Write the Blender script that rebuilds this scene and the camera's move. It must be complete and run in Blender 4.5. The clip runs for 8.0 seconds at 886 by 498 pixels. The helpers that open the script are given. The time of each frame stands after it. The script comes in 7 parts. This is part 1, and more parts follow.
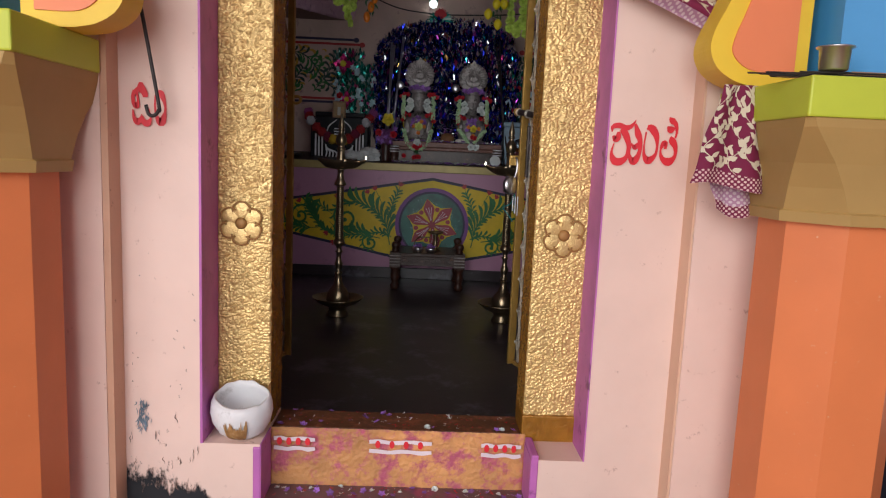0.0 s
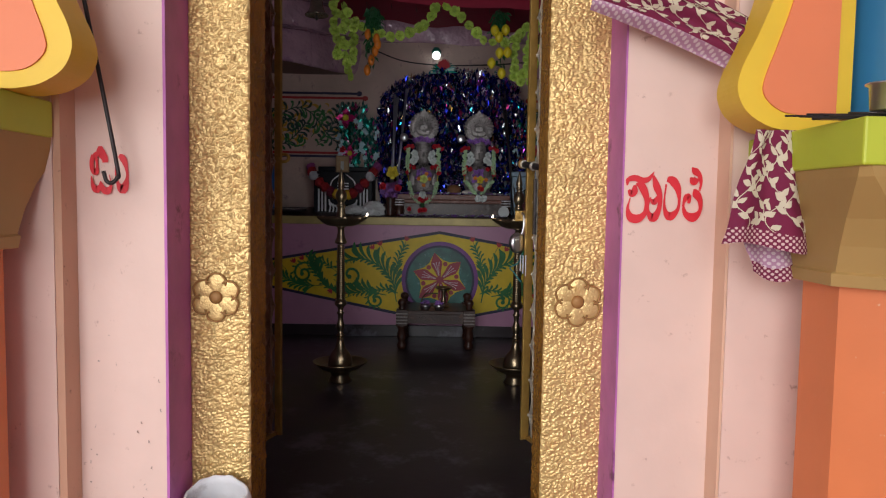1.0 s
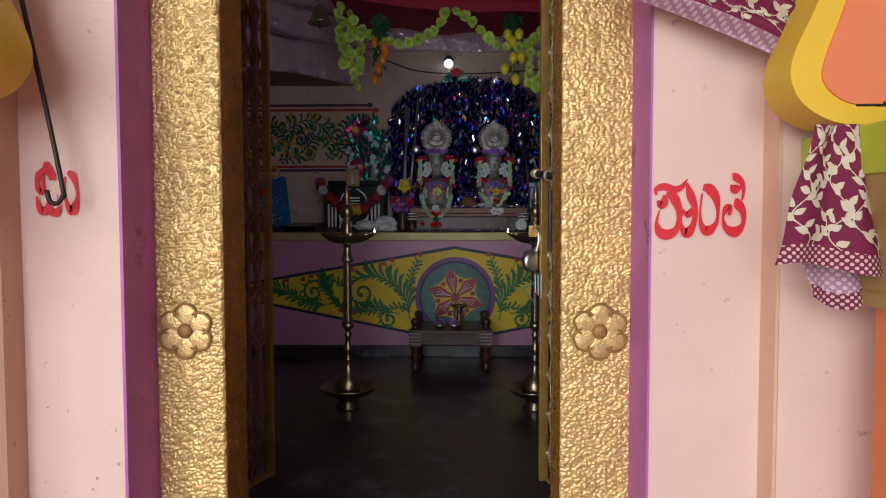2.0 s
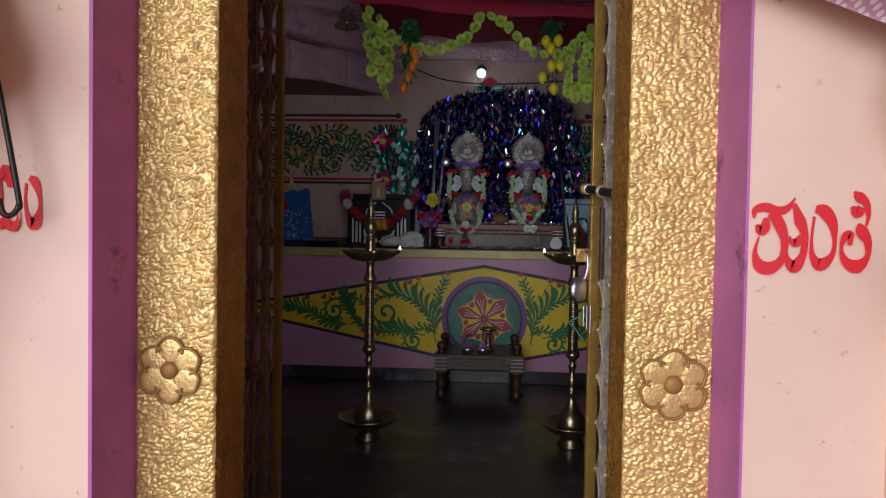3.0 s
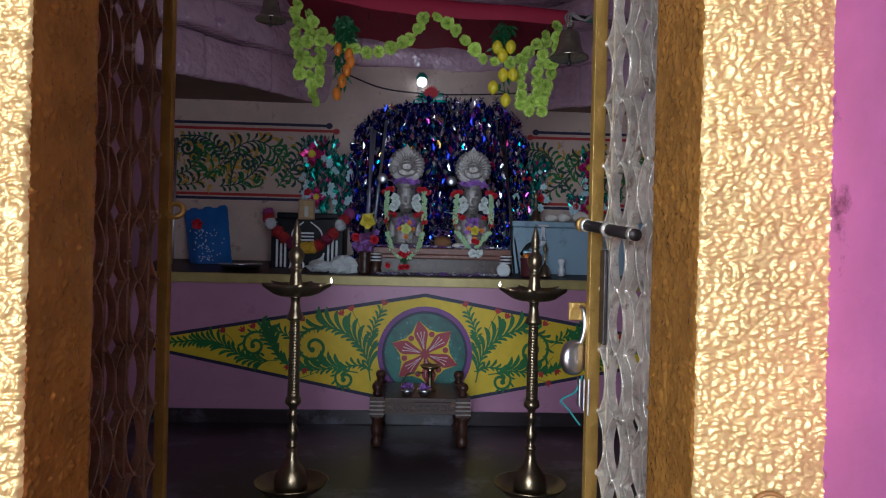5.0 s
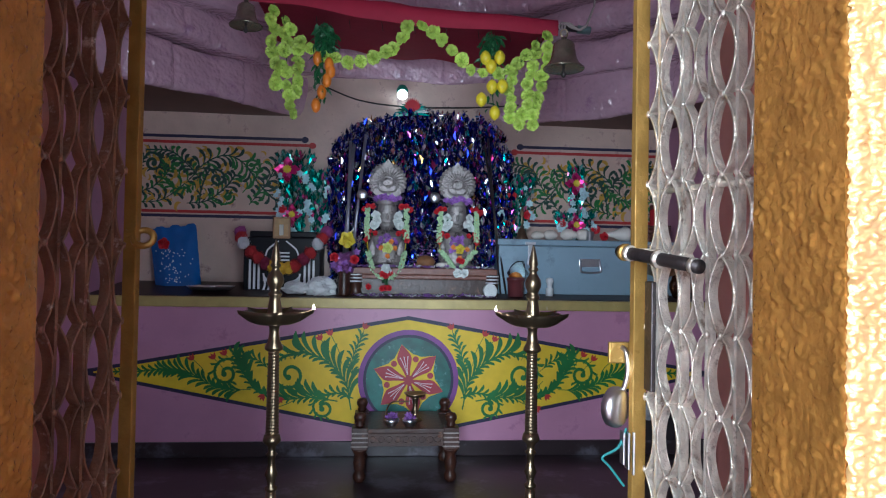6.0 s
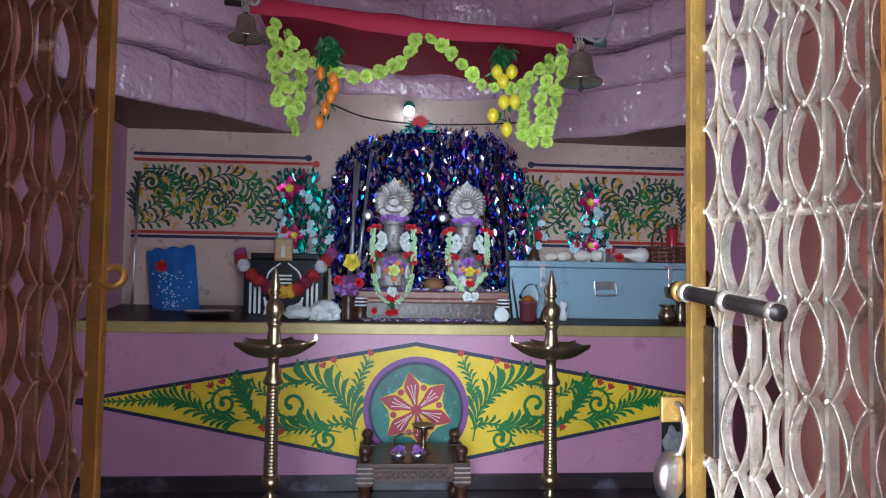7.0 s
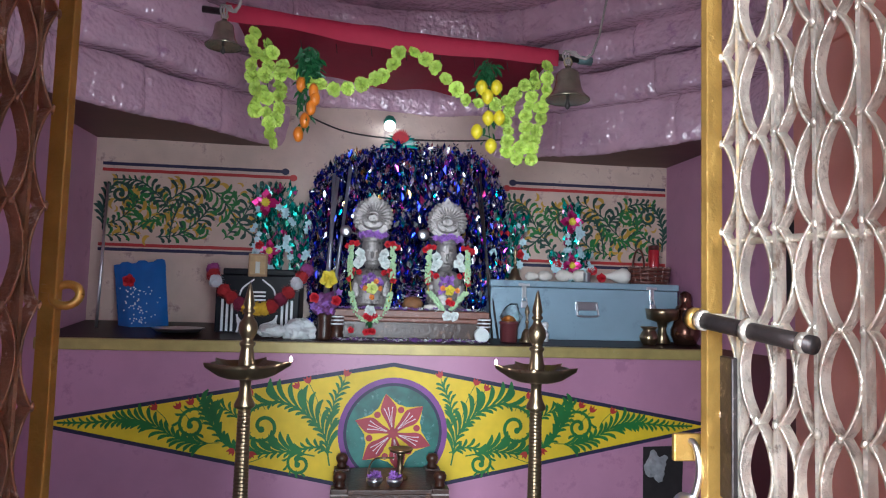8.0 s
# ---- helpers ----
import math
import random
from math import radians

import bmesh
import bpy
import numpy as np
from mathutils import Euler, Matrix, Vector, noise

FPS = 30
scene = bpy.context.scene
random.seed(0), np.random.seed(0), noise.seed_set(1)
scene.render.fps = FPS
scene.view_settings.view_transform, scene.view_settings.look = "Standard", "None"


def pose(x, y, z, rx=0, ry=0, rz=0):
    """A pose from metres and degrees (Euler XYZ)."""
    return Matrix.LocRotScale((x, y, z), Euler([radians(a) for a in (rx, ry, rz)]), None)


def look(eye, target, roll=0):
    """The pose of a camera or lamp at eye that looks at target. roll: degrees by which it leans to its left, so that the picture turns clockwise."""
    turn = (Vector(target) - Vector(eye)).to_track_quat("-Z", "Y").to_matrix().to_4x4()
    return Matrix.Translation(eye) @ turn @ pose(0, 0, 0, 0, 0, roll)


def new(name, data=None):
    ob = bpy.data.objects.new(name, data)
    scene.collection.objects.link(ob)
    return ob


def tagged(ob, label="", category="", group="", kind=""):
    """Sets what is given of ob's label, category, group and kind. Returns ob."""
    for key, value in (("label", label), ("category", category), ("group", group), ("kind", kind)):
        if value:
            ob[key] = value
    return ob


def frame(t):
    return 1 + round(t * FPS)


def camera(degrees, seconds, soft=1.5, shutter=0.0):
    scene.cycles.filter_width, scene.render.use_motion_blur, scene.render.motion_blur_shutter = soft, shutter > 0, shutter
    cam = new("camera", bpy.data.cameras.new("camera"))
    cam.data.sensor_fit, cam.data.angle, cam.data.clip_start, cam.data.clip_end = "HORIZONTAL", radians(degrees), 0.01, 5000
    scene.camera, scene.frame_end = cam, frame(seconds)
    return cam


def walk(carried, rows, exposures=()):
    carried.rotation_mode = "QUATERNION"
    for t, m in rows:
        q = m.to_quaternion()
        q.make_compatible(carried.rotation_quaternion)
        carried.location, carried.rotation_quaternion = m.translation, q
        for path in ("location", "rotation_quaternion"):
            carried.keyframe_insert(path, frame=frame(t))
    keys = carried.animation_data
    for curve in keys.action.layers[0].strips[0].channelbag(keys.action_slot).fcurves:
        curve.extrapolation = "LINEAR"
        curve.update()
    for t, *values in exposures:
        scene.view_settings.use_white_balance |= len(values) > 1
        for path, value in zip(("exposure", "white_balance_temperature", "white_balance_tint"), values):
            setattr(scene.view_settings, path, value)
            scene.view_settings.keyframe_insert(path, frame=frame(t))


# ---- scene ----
cam = camera(66.9, 8.0, soft=1.15)
PATH = [
    (0, (-0.06, 0.045, 0.905), (0.003, 2.006, 0.637), 2.5),
    (0.5, (-0.053, 0.15, 0.919), (0.031, 2.115, 0.684), 0.9),
    (1, (-0.018, 0.236, 0.935), (0.0, 2.212, 0.806), 0.9),
    (1.5, (0.022, 0.324, 0.936), (0.017, 2.299, 0.786), 0.7),
    (2, (0.029, 0.44, 0.944), (-0.018, 2.419, 0.851), -0.1),
    (2.2, (0.035, 0.508, 0.933), (-0.096, 2.485, 0.897), 0.3),
    (3.3, (-0.006, 0.735, 0.969), (-0.119, 2.713, 0.915), 1.4),
    (3.5, (-0.007, 0.78, 0.976), (-0.111, 2.758, 0.937), 1.8),
    (4, (-0.015, 0.904, 0.99), (-0.063, 2.883, 0.952), 1.3),
    (4.5, (-0.027, 0.996, 1.0), (-0.035, 2.976, 0.96), 1.3),
    (4.7, (-0.039, 1.038, 1.006), (0.001, 3.017, 0.989), 1.6),
    (5.8, (-0.124, 1.251, 1.045), (0.02, 3.223, 1.05), 0.7),
    (6, (-0.135, 1.285, 1.045), (0.038, 3.255, 1.083), 1.0),
    (6.5, (-0.149, 1.372, 1.071), (0.039, 3.338, 1.165), 1.0),
    (7, (-0.145, 1.443, 1.077), (0.014, 3.412, 1.164), 0.9),
    (7.5, (-0.142, 1.491, 1.083), (0.033, 3.455, 1.225), 0.2),
    (8, (-0.164, 1.525, 1.083), (0.067, 3.483, 1.223), 1.6),
]
EXPOSURES = [(0.0, 0.05, 6500, 10), (2.2, 0.1, 6300, 9), (3.5, 0.15, 6150, 8), (4.7, 0.66, 5600, 6), (5.8, 1.38, 5400, 4), (6.5, 2.1, 5350, 3), (8.0, 2.25, 5700, 4)]
walk(cam, [(t, look(eye, target, roll)) for t, eye, target, roll in PATH], EXPOSURES)

# ---- light: an overcast sky in front of the open porch, one wide sun, one small bulb ----
world = bpy.data.worlds.new("world")
scene.world = world
world.use_nodes = True
wn = world.node_tree
sky = wn.nodes.new("ShaderNodeTexSky")
sky.sky_type = "NISHITA"
sky.sun_disc = False
sky.sun_elevation, sky.sun_rotation = radians(48), radians(205)
sky.air_density, sky.dust_density = 1.0, 3.0
wn.links.new(sky.outputs[0], wn.nodes["Background"].inputs[0])
wn.nodes["Background"].inputs[1].default_value = 0.12
sun_data = bpy.data.lights.new("sun", "SUN")
sun_data.energy, sun_data.angle, sun_data.color = 1.2, radians(12), (1.0, 0.95, 0.88)
sun = new("sun", sun_data)
sun.matrix_world = look((-2.2, -4.7, 5.8), (0, 0, 0))
# daylight through the porch's open front
porch_data = bpy.data.lights.new("porch_daylight", "AREA")
porch_data.shape, porch_data.size, porch_data.size_y = "RECTANGLE", 3.6, 2.2
porch_data.energy, porch_data.color = 150, (0.95, 0.98, 1.0)
porch_light = new("porch_daylight", porch_data)
porch_light.matrix_world = look((-1.5, -2.7, 1.6), (-0.05, 3.0, 1.15))
# the sky's light through the doorway
door_data = bpy.data.lights.new("doorway_daylight", "AREA")
door_data.shape, door_data.size, door_data.size_y = "RECTANGLE", 0.62, 1.75
door_data.energy, door_data.color, door_data.spread = 4.2, (0.93, 0.97, 1.0), radians(140)
door_light = new("doorway_daylight", door_data)
door_light.matrix_world = look((-0.10, 2.37, 1.25), (-0.35, 5.0, 2.25))
# ---- materials ----
def nodes_of(name):
    m = bpy.data.materials.new(name)
    m.use_nodes = True
    return m, m.node_tree.nodes, m.node_tree.links, m.node_tree.nodes["Principled BSDF"]


def paint(name, color, rough=0.5, grain=18.0, vary=0.12, bump=0.15, bump_scale=60.0, metal=0.0, stain=None, stain_amount=0.0,
          stain_scale=5.0, spec=0.5, coat=0.0, depth=0.004, random_hue=0.0, ripple=4.0):
    """A painted or natural surface: colour in two scales of noise, stains of their own, fine relief."""
    m, N, L, b = nodes_of(name)
    co = N.new("ShaderNodeTexCoord")
    n1 = N.new("ShaderNodeTexNoise")
    n1.inputs["Scale"].default_value, n1.inputs["Detail"].default_value = grain, 5
    n2 = N.new("ShaderNodeTexNoise")
    n2.inputs["Scale"].default_value, n2.inputs["Detail"].default_value = grain * 0.17, 3
    add = N.new("ShaderNodeMath")
    add.operation = "ADD"
    for n in (n1, n2):
        L.new(co.outputs["Object"], n.inputs["Vector"])
    L.new(n1.outputs["Fac"], add.inputs[0])
    L.new(n2.outputs["Fac"], add.inputs[1])
    ramp = N.new("ShaderNodeMapRange")
    ramp.inputs["From Min"].default_value, ramp.inputs["From Max"].default_value = 0.65, 1.35
    ramp.inputs["To Min"].default_value, ramp.inputs["To Max"].default_value = 1 - vary, 1 + vary
    L.new(add.outputs[0], ramp.inputs["Value"])
    mul = N.new("ShaderNodeVectorMath")
    mul.operation = "SCALE"
    mul.inputs[0].default_value = color
    L.new(ramp.outputs[0], mul.inputs["Scale"])
    out = mul.outputs[0]
    if random_hue:
        info = N.new("ShaderNodeObjectInfo")
        r = N.new("ShaderNodeMapRange")
        r.inputs["To Min"].default_value, r.inputs["To Max"].default_value = 1 - random_hue, 1 + random_hue
        L.new(info.outputs["Random"], r.inputs["Value"])
        mm = N.new("ShaderNodeVectorMath")
        mm.operation = "SCALE"
        L.new(out, mm.inputs[0])
        L.new(r.outputs[0], mm.inputs["Scale"])
        out = mm.outputs[0]
    if stain is not None:
        n3 = N.new("ShaderNodeTexNoise")
        n3.inputs["Scale"].default_value, n3.inputs["Detail"].default_value, n3.inputs["Roughness"].default_value = stain_scale, 8, 0.7
        L.new(co.outputs["Object"], n3.inputs["Vector"])
        cut = N.new("ShaderNodeMapRange")
        cut.inputs["From Min"].default_value, cut.inputs["From Max"].default_value = 0.66 - 0.3 * stain_amount, 0.72 - 0.2 * stain_amount
        L.new(n3.outputs["Fac"], cut.inputs["Value"])
        mix = N.new("ShaderNodeMix")
        mix.data_type = "RGBA"
        mix.inputs[7].default_value = (*stain, 1)
        L.new(cut.outputs[0], mix.inputs[0])
        L.new(out, mix.inputs[6])
        out = mix.outputs[2]
    L.new(out, b.inputs["Base Color"])
    b.inputs["Roughness"].default_value, b.inputs["Metallic"].default_value = rough, metal
    b.inputs["Specular IOR Level"].default_value, b.inputs["Coat Weight"].default_value = spec, coat
    if bump:
        n4 = N.new("ShaderNodeTexNoise")
        n4.inputs["Scale"].default_value, n4.inputs["Detail"].default_value = bump_scale, ripple
        L.new(co.outputs["Object"], n4.inputs["Vector"])
        bp = N.new("ShaderNodeBump")
        bp.inputs["Strength"].default_value, bp.inputs["Distance"].default_value = bump, depth
        L.new(n4.outputs["Fac"], bp.inputs["Height"])
        L.new(bp.outputs[0], b.inputs["Normal"])
    return m


PINK = paint("pink_wall_paint", (0.80, 0.58, 0.50), 0.55, 9, 0.05, 0.25, 25, stain=(0.5, 0.3, 0.24), stain_amount=0.08, stain_scale=26)
PEACH = paint("peach_edge_paint", (0.72, 0.46, 0.32), 0.55, 9, 0.06, 0.2, 25)
# Darker copy of the peach paint: the left edge's shade in its colour.
PEACH_SHADED = paint("shaded_peach_edge_paint", (0.62, 0.36, 0.24), 0.55, 9, 0.08, 0.2, 25, stain=(0.25, 0.12, 0.08), stain_amount=0.12, stain_scale=30)
PURPLE = paint("purple_reveal_paint", (0.50, 0.14, 0.43), 0.5, 14, 0.18, 0.3, 40, stain=(0.17, 0.03, 0.13), stain_amount=0.25, stain_scale=9)
GOLD = paint("gold_painted_plaster", (0.68, 0.47, 0.19), 0.32, 26, 0.16, 0.35, 200, metal=0.45, depth=0.004, stain=(0.50, 0.29, 0.08), stain_amount=0.15, stain_scale=45)
GOLD_DARK = paint("brown_gold_paint", (0.62, 0.31, 0.065), 0.22, 30, 0.25, 0.4, 120, depth=0.004, metal=0.5, stain=(0.42, 0.2, 0.045), stain_amount=0.2, stain_scale=50)
GOLD_RIB = paint("gold_rosette_paint", (0.34, 0.17, 0.05), 0.55, 30, 0.2, 0.3, 90, metal=0.25)
ORANGE = paint("orange_column_paint", (0.72, 0.2, 0.065), 0.5, 8, 0.07, 0.15, 30, stain=(0.72, 0.42, 0.25), stain_amount=0.0, stain_scale=70)
KHAKI = paint("khaki_capital_paint", (0.42, 0.26, 0.085), 0.55, 8, 0.07, 0.2, 30)
LIME = paint("lime_green_paint", (0.50, 0.56, 0.045), 0.5, 8, 0.07, 0.2, 30)
YELLOW_B = paint("yellow_bracket_paint", (0.80, 0.52, 0.035), 0.5, 9, 0.08, 0.25, 30)
ORANGE_B = paint("orange_panel_paint", (0.80, 0.22, 0.09), 0.5, 8, 0.05, 0.15, 30)
BLUE_B = paint("blue_shaft_paint", (0.06, 0.3, 0.62), 0.5, 8, 0.06, 0.15, 30)
FLOOR_IN = paint("dark_oxide_floor", (0.038, 0.026, 0.03), 0.3, 5, 0.45, 0.12, 20, stain=(0.125, 0.115, 0.14), stain_amount=0.42, stain_scale=3.6)
FLOOR_OUT = paint("red_oxide_porch_floor", (0.22, 0.06, 0.05), 0.5, 6, 0.2, 0.2, 30)
SILL = paint("dark_sill_paint", (0.12, 0.045, 0.018), 0.5, 20, 0.3, 0.5, 40, stain=(0.26, 0.085, 0.04), stain_amount=0.55, stain_scale=24)
STEP = paint("worn_orange_step_paint", (0.58, 0.27, 0.10), 0.6, 16, 0.3, 0.9, 50, stain=(0.48, 0.10, 0.16), stain_amount=0.60, stain_scale=17, depth=0.006)
LILAC = paint("lilac_wall_paint", (0.50, 0.235, 0.37), 0.42, 7, 0.1, 0.25, 14, stain=(0.42, 0.19, 0.31), stain_amount=0.25, stain_scale=7)
LILAC_D = paint("lilac_dome_gloss_paint", (0.58, 0.37, 0.46), 0.05, 7, 0.16, 1.0, 27, stain=(0.44, 0.25, 0.37), stain_amount=0.3, stain_scale=9, depth=0.019, spec=1.0, ripple=1.4)
GREY_BACK = paint("bare_pinkish_grey_plaster", (0.62, 0.46, 0.39), 0.5, 8, 0.14, 0.5, 16, stain=(0.33, 0.2, 0.2), stain_amount=0.3, stain_scale=8, depth=0.01)
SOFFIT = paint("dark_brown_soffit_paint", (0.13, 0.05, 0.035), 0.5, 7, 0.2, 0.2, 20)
CREAM = paint("cream_panel_paint", (0.52, 0.37, 0.25), 0.5, 14, 0.1, 0.25, 30)
BAND = paint("dull_gold_shelf_edge", (0.42, 0.33, 0.12), 0.42, 16, 0.18, 0.4, 40, metal=0.15, stain=(0.5, 0.42, 0.3), stain_amount=0.1, stain_scale=20)
SHELF = paint("polished_dark_shelf_top", (0.03, 0.013, 0.012), 0.4, 8, 0.4, 0.1, 30, spec=0.25)
MY = paint("mural_yellow", (0.78, 0.55, 0.02), 0.5, 16, 0.12, 0.2, 40)
MNAVY = paint("mural_navy", (0.02, 0.018, 0.06), 0.5, 16, 0.2, 0.1, 40)
MGREEN = paint("mural_green", (0.02, 0.16, 0.035), 0.45, 16, 0.25, 0.1, 40)
MDARK = paint("mural_dark_green", (0.012, 0.055, 0.04), 0.45, 16, 0.35, 0.1, 40)
MRED = paint("mural_red", (0.45, 0.03, 0.03), 0.45, 16, 0.2, 0.1, 40)
MPURPLE = paint("mural_purple", (0.2, 0.05, 0.25), 0.45, 16, 0.2, 0.1, 40)
MTEAL = paint("mural_teal", (0.02, 0.12, 0.10), 0.4, 14, 0.6, 0.1, 40, stain=(0.13, 0.30, 0.29), stain_amount=0.25, stain_scale=22)
MPINK = paint("mural_petal_red", (0.36, 0.03, 0.05), 0.45, 16, 0.2, 0.1, 40)
MWHITE = paint("mural_white", (0.75, 0.62, 0.66), 0.5, 16, 0.1, 0.1, 40)
MOCHRE = paint("mural_ochre", (0.55, 0.32, 0.04), 0.5, 16, 0.2, 0.1, 40)
RED_LET = paint("red_lettering_paint", (0.70, 0.02, 0.035), 0.5, 20, 0.08, 0.1, 40)
SILVER = paint("silver_painted_iron", (0.74, 0.69, 0.60), 0.28, 34, 0.35, 1.0, 55, metal=0.6, stain=(0.34, 0.27, 0.21), stain_amount=0.34, stain_scale=30, depth=0.008)
GATE_GOLD = paint("gold_painted_iron", (0.40, 0.24, 0.06), 0.34, 25, 0.3, 0.8, 45, depth=0.006, metal=0.5, stain=(0.28, 0.15, 0.03), stain_amount=0.15, stain_scale=20)
IRON = paint("dark_worn_iron", (0.06, 0.05, 0.05), 0.45, 30, 0.35, 0.4, 70, metal=0.7, stain=(0.28, 0.22, 0.2), stain_amount=0.15, stain_scale=30)
BRASS = paint("aged_brass", (0.30, 0.225, 0.14), 0.29, 20, 0.25, 0.15, 50, metal=0.95, stain=(0.2, 0.12, 0.06), stain_amount=0.2, stain_scale=14)
BELL = paint("dull_bell_bronze", (0.30, 0.26, 0.19), 0.26, 20, 0.3, 0.2, 50, metal=0.85)
STEEL = paint("stainless_steel", (0.72, 0.72, 0.75), 0.33, 20, 0.06, 0.05, 50, metal=1.0)
ROSE_GOLD = paint("gold_petal_paint", (0.50, 0.30, 0.09), 0.4, 30, 0.2, 0.4, 90, metal=0.35)
SALMON = paint("salmon_red_paint", (0.62, 0.28, 0.24), 0.45, 6, 0.2, 0.4, 9, depth=0.02)
# ---- building tools ----
FZ = 0.03            # the shrine's floor
WALL, JAMB = 1.66, 1.783      # faces of the front wall and of the door jambs
FRONT, BACK, SHELF_Z = 4.81, 5.36, 0.85     # the altar's front, the back wall, the altar's top edge


def shelf_z(y):
    """The altar's top, which rises a little towards the back wall."""
    return SHELF_Z + 0.106 * (y - 4.841)


def part(name, bm, mat, parent=None, label="", smooth=False, fix=True):
    """One bmesh as one mesh object, under a thing or a part."""
    if fix:
        bmesh.ops.recalc_face_normals(bm, faces=bm.faces)
    me = bpy.data.meshes.new(name)
    bm.to_mesh(me)
    bm.free()
    if smooth:
        for p in me.polygons:
            p.use_smooth = True
    for m in (mat if isinstance(mat, (list, tuple)) else [mat]):
        me.materials.append(m)
    ob = new(name, me)
    ob.parent = parent
    if parent is not None:
        ob.matrix_parent_inverse = parent.matrix_basis.inverted()
    if label:
        ob["label"] = label
    return ob


def thing(name, at, label, category, group="", kind=""):
    ob = new(name)
    ob.empty_display_size = 0.05
    ob.location = at
    return tagged(ob, label, category, group, kind)


def structure(name, bm, mat, label, category, smooth=False):
    return tagged(part(name, bm, mat, smooth=smooth), label, category, "", "structure")


def box(bm, x0, x1, y0, y1, z0, z1, bevel=0.0):
    vs = [bm.verts.new((x, y, z)) for x in (x0, x1) for y in (y0, y1) for z in (z0, z1)]
    fs = [bm.faces.new([vs[i] for i in f]) for f in ((0, 1, 3, 2), (4, 6, 7, 5), (0, 4, 5, 1), (2, 3, 7, 6), (0, 2, 6, 4), (1, 5, 7, 3))]
    if bevel:
        es = list({e for f in fs for e in f.edges})
        bmesh.ops.bevel(bm, geom=es, offset=bevel, segments=2, affect="EDGES", profile=0.5)
    return bm


def boxes(*rows, bevel=0.0):
    bm = bmesh.new()
    for r in rows:
        box(bm, *r, bevel=bevel)
    return bm


def lathe(bm, profile, at=(0, 0, 0), n=24, squash=1.0):
    """Turn (radius, height) pairs round a vertical axis."""
    rings = []
    for r, z in profile:
        if r < 1e-5:
            rings.append([bm.verts.new((at[0], at[1], at[2] + z))])
        else:
            rings.append([bm.verts.new((at[0] + r * math.cos(2 * math.pi * i / n), at[1] + squash * r * math.sin(2 * math.pi * i / n), at[2] + z))
                          for i in range(n)])
    for a, b in zip(rings, rings[1:]):
        for i in range(n):
            j = (i + 1) % n
            if len(a) == 1 and len(b) == 1:
                continue
            if len(a) == 1:
                bm.faces.new((a[0], b[i], b[j]))
            elif len(b) == 1:
                bm.faces.new((a[i], a[j], b[0]))
            else:
                bm.faces.new((a[i], a[j], b[j], b[i]))
    for ring in (rings[0], rings[-1]):
        if len(ring) > 2:
            bm.faces.new(ring)
    return bm


def tube(bm, pts, r, n=8, close=True):
    """A round bar along points; r is one radius or one for each point."""
    pts = [Vector(p) for p in pts]
    rs = r if isinstance(r, (list, tuple)) else [r] * len(pts)
    rings, side = [], None
    for i, p in enumerate(pts):
        d = (pts[min(i + 1, len(pts) - 1)] - pts[max(i - 1, 0)]).normalized()
        if side is None:
            side = d.cross(Vector((0, 0, 1)) if abs(d.z) < 0.9 else Vector((1, 0, 0))).normalized()
        else:
            side = (side - d * side.dot(d)).normalized()
        up = d.cross(side)
        rings.append([bm.verts.new(p + rs[i] * (math.cos(2 * math.pi * k / n) * side + math.sin(2 * math.pi * k / n) * up)) for k in range(n)])
    for a, b in zip(rings, rings[1:]):
        for k in range(n):
            bm.faces.new((a[k], a[(k + 1) % n], b[(k + 1) % n], b[k]))
    if close:
        bm.faces.new(rings[0])
        bm.faces.new(rings[-1])
    return bm


def smooth_line(pts, steps=6):
    """A Catmull-Rom curve through points of any dimension."""
    p = [np.array(q, float) for q in pts]
    p = [2 * p[0] - p[1]] + p + [2 * p[-1] - p[-2]]
    out = []
    for i in range(1, len(p) - 2):
        for k in range(steps):
            t = k / steps
            out.append(0.5 * (2 * p[i] + (p[i + 1] - p[i - 1]) * t + (2 * p[i - 1] - 5 * p[i] + 4 * p[i + 1] - p[i + 2]) * t * t
                              + (3 * p[i] - p[i - 1] - 3 * p[i + 1] + p[i + 2]) * t ** 3))
    out.append(p[-2])
    return out


def prism(bm, outline, y0, y1):
    """An outline of (x, z) pairs, drawn through from y0 to y1."""
    a = [bm.verts.new((x, y0, z)) for x, z in outline]
    b = [bm.verts.new((x, y1, z)) for x, z in outline]
    bm.faces.new(a)
    bm.faces.new(list(reversed(b)))
    for i in range(len(a)):
        j = (i + 1) % len(a)
        bm.faces.new((a[j], a[i], b[i], b[j]))
    return bm


stroke_count = [0]


def stroke(bm, pts, widths, y, thick=0.0012):
    """A brush stroke on a wall that faces -y: a ribbon along (x, z) points with a width at each."""
    n = len(pts)
    stroke_count[0] += 1
    thick = thick + 0.00003 * (stroke_count[0] % 60)      # every stroke lies a hair over the last
    ws = widths if isinstance(widths, (list, tuple)) else [widths] * n
    left, right = [], []
    for i, p in enumerate(pts):
        a, b = pts[max(i - 1, 0)], pts[min(i + 1, n - 1)]
        d = np.array([b[0] - a[0], b[1] - a[1]])
        d = d / (np.linalg.norm(d) + 1e-9)
        w = ws[min(len(ws) - 1, int(i * len(ws) / n))] / 2
        left.append((p[0] - d[1] * w, p[1] + d[0] * w))
        right.append((p[0] + d[1] * w, p[1] - d[0] * w))
    la = [bm.verts.new((x, y - thick, z)) for x, z in left]
    ra = [bm.verts.new((x, y - thick, z)) for x, z in right]
    for i in range(n - 1):
        bm.faces.new((la[i], la[i + 1], ra[i + 1], ra[i]))
    return bm


def ngon(bm, pts, y):
    return bm.faces.new([bm.verts.new((x, y, z)) for x, z in pts])


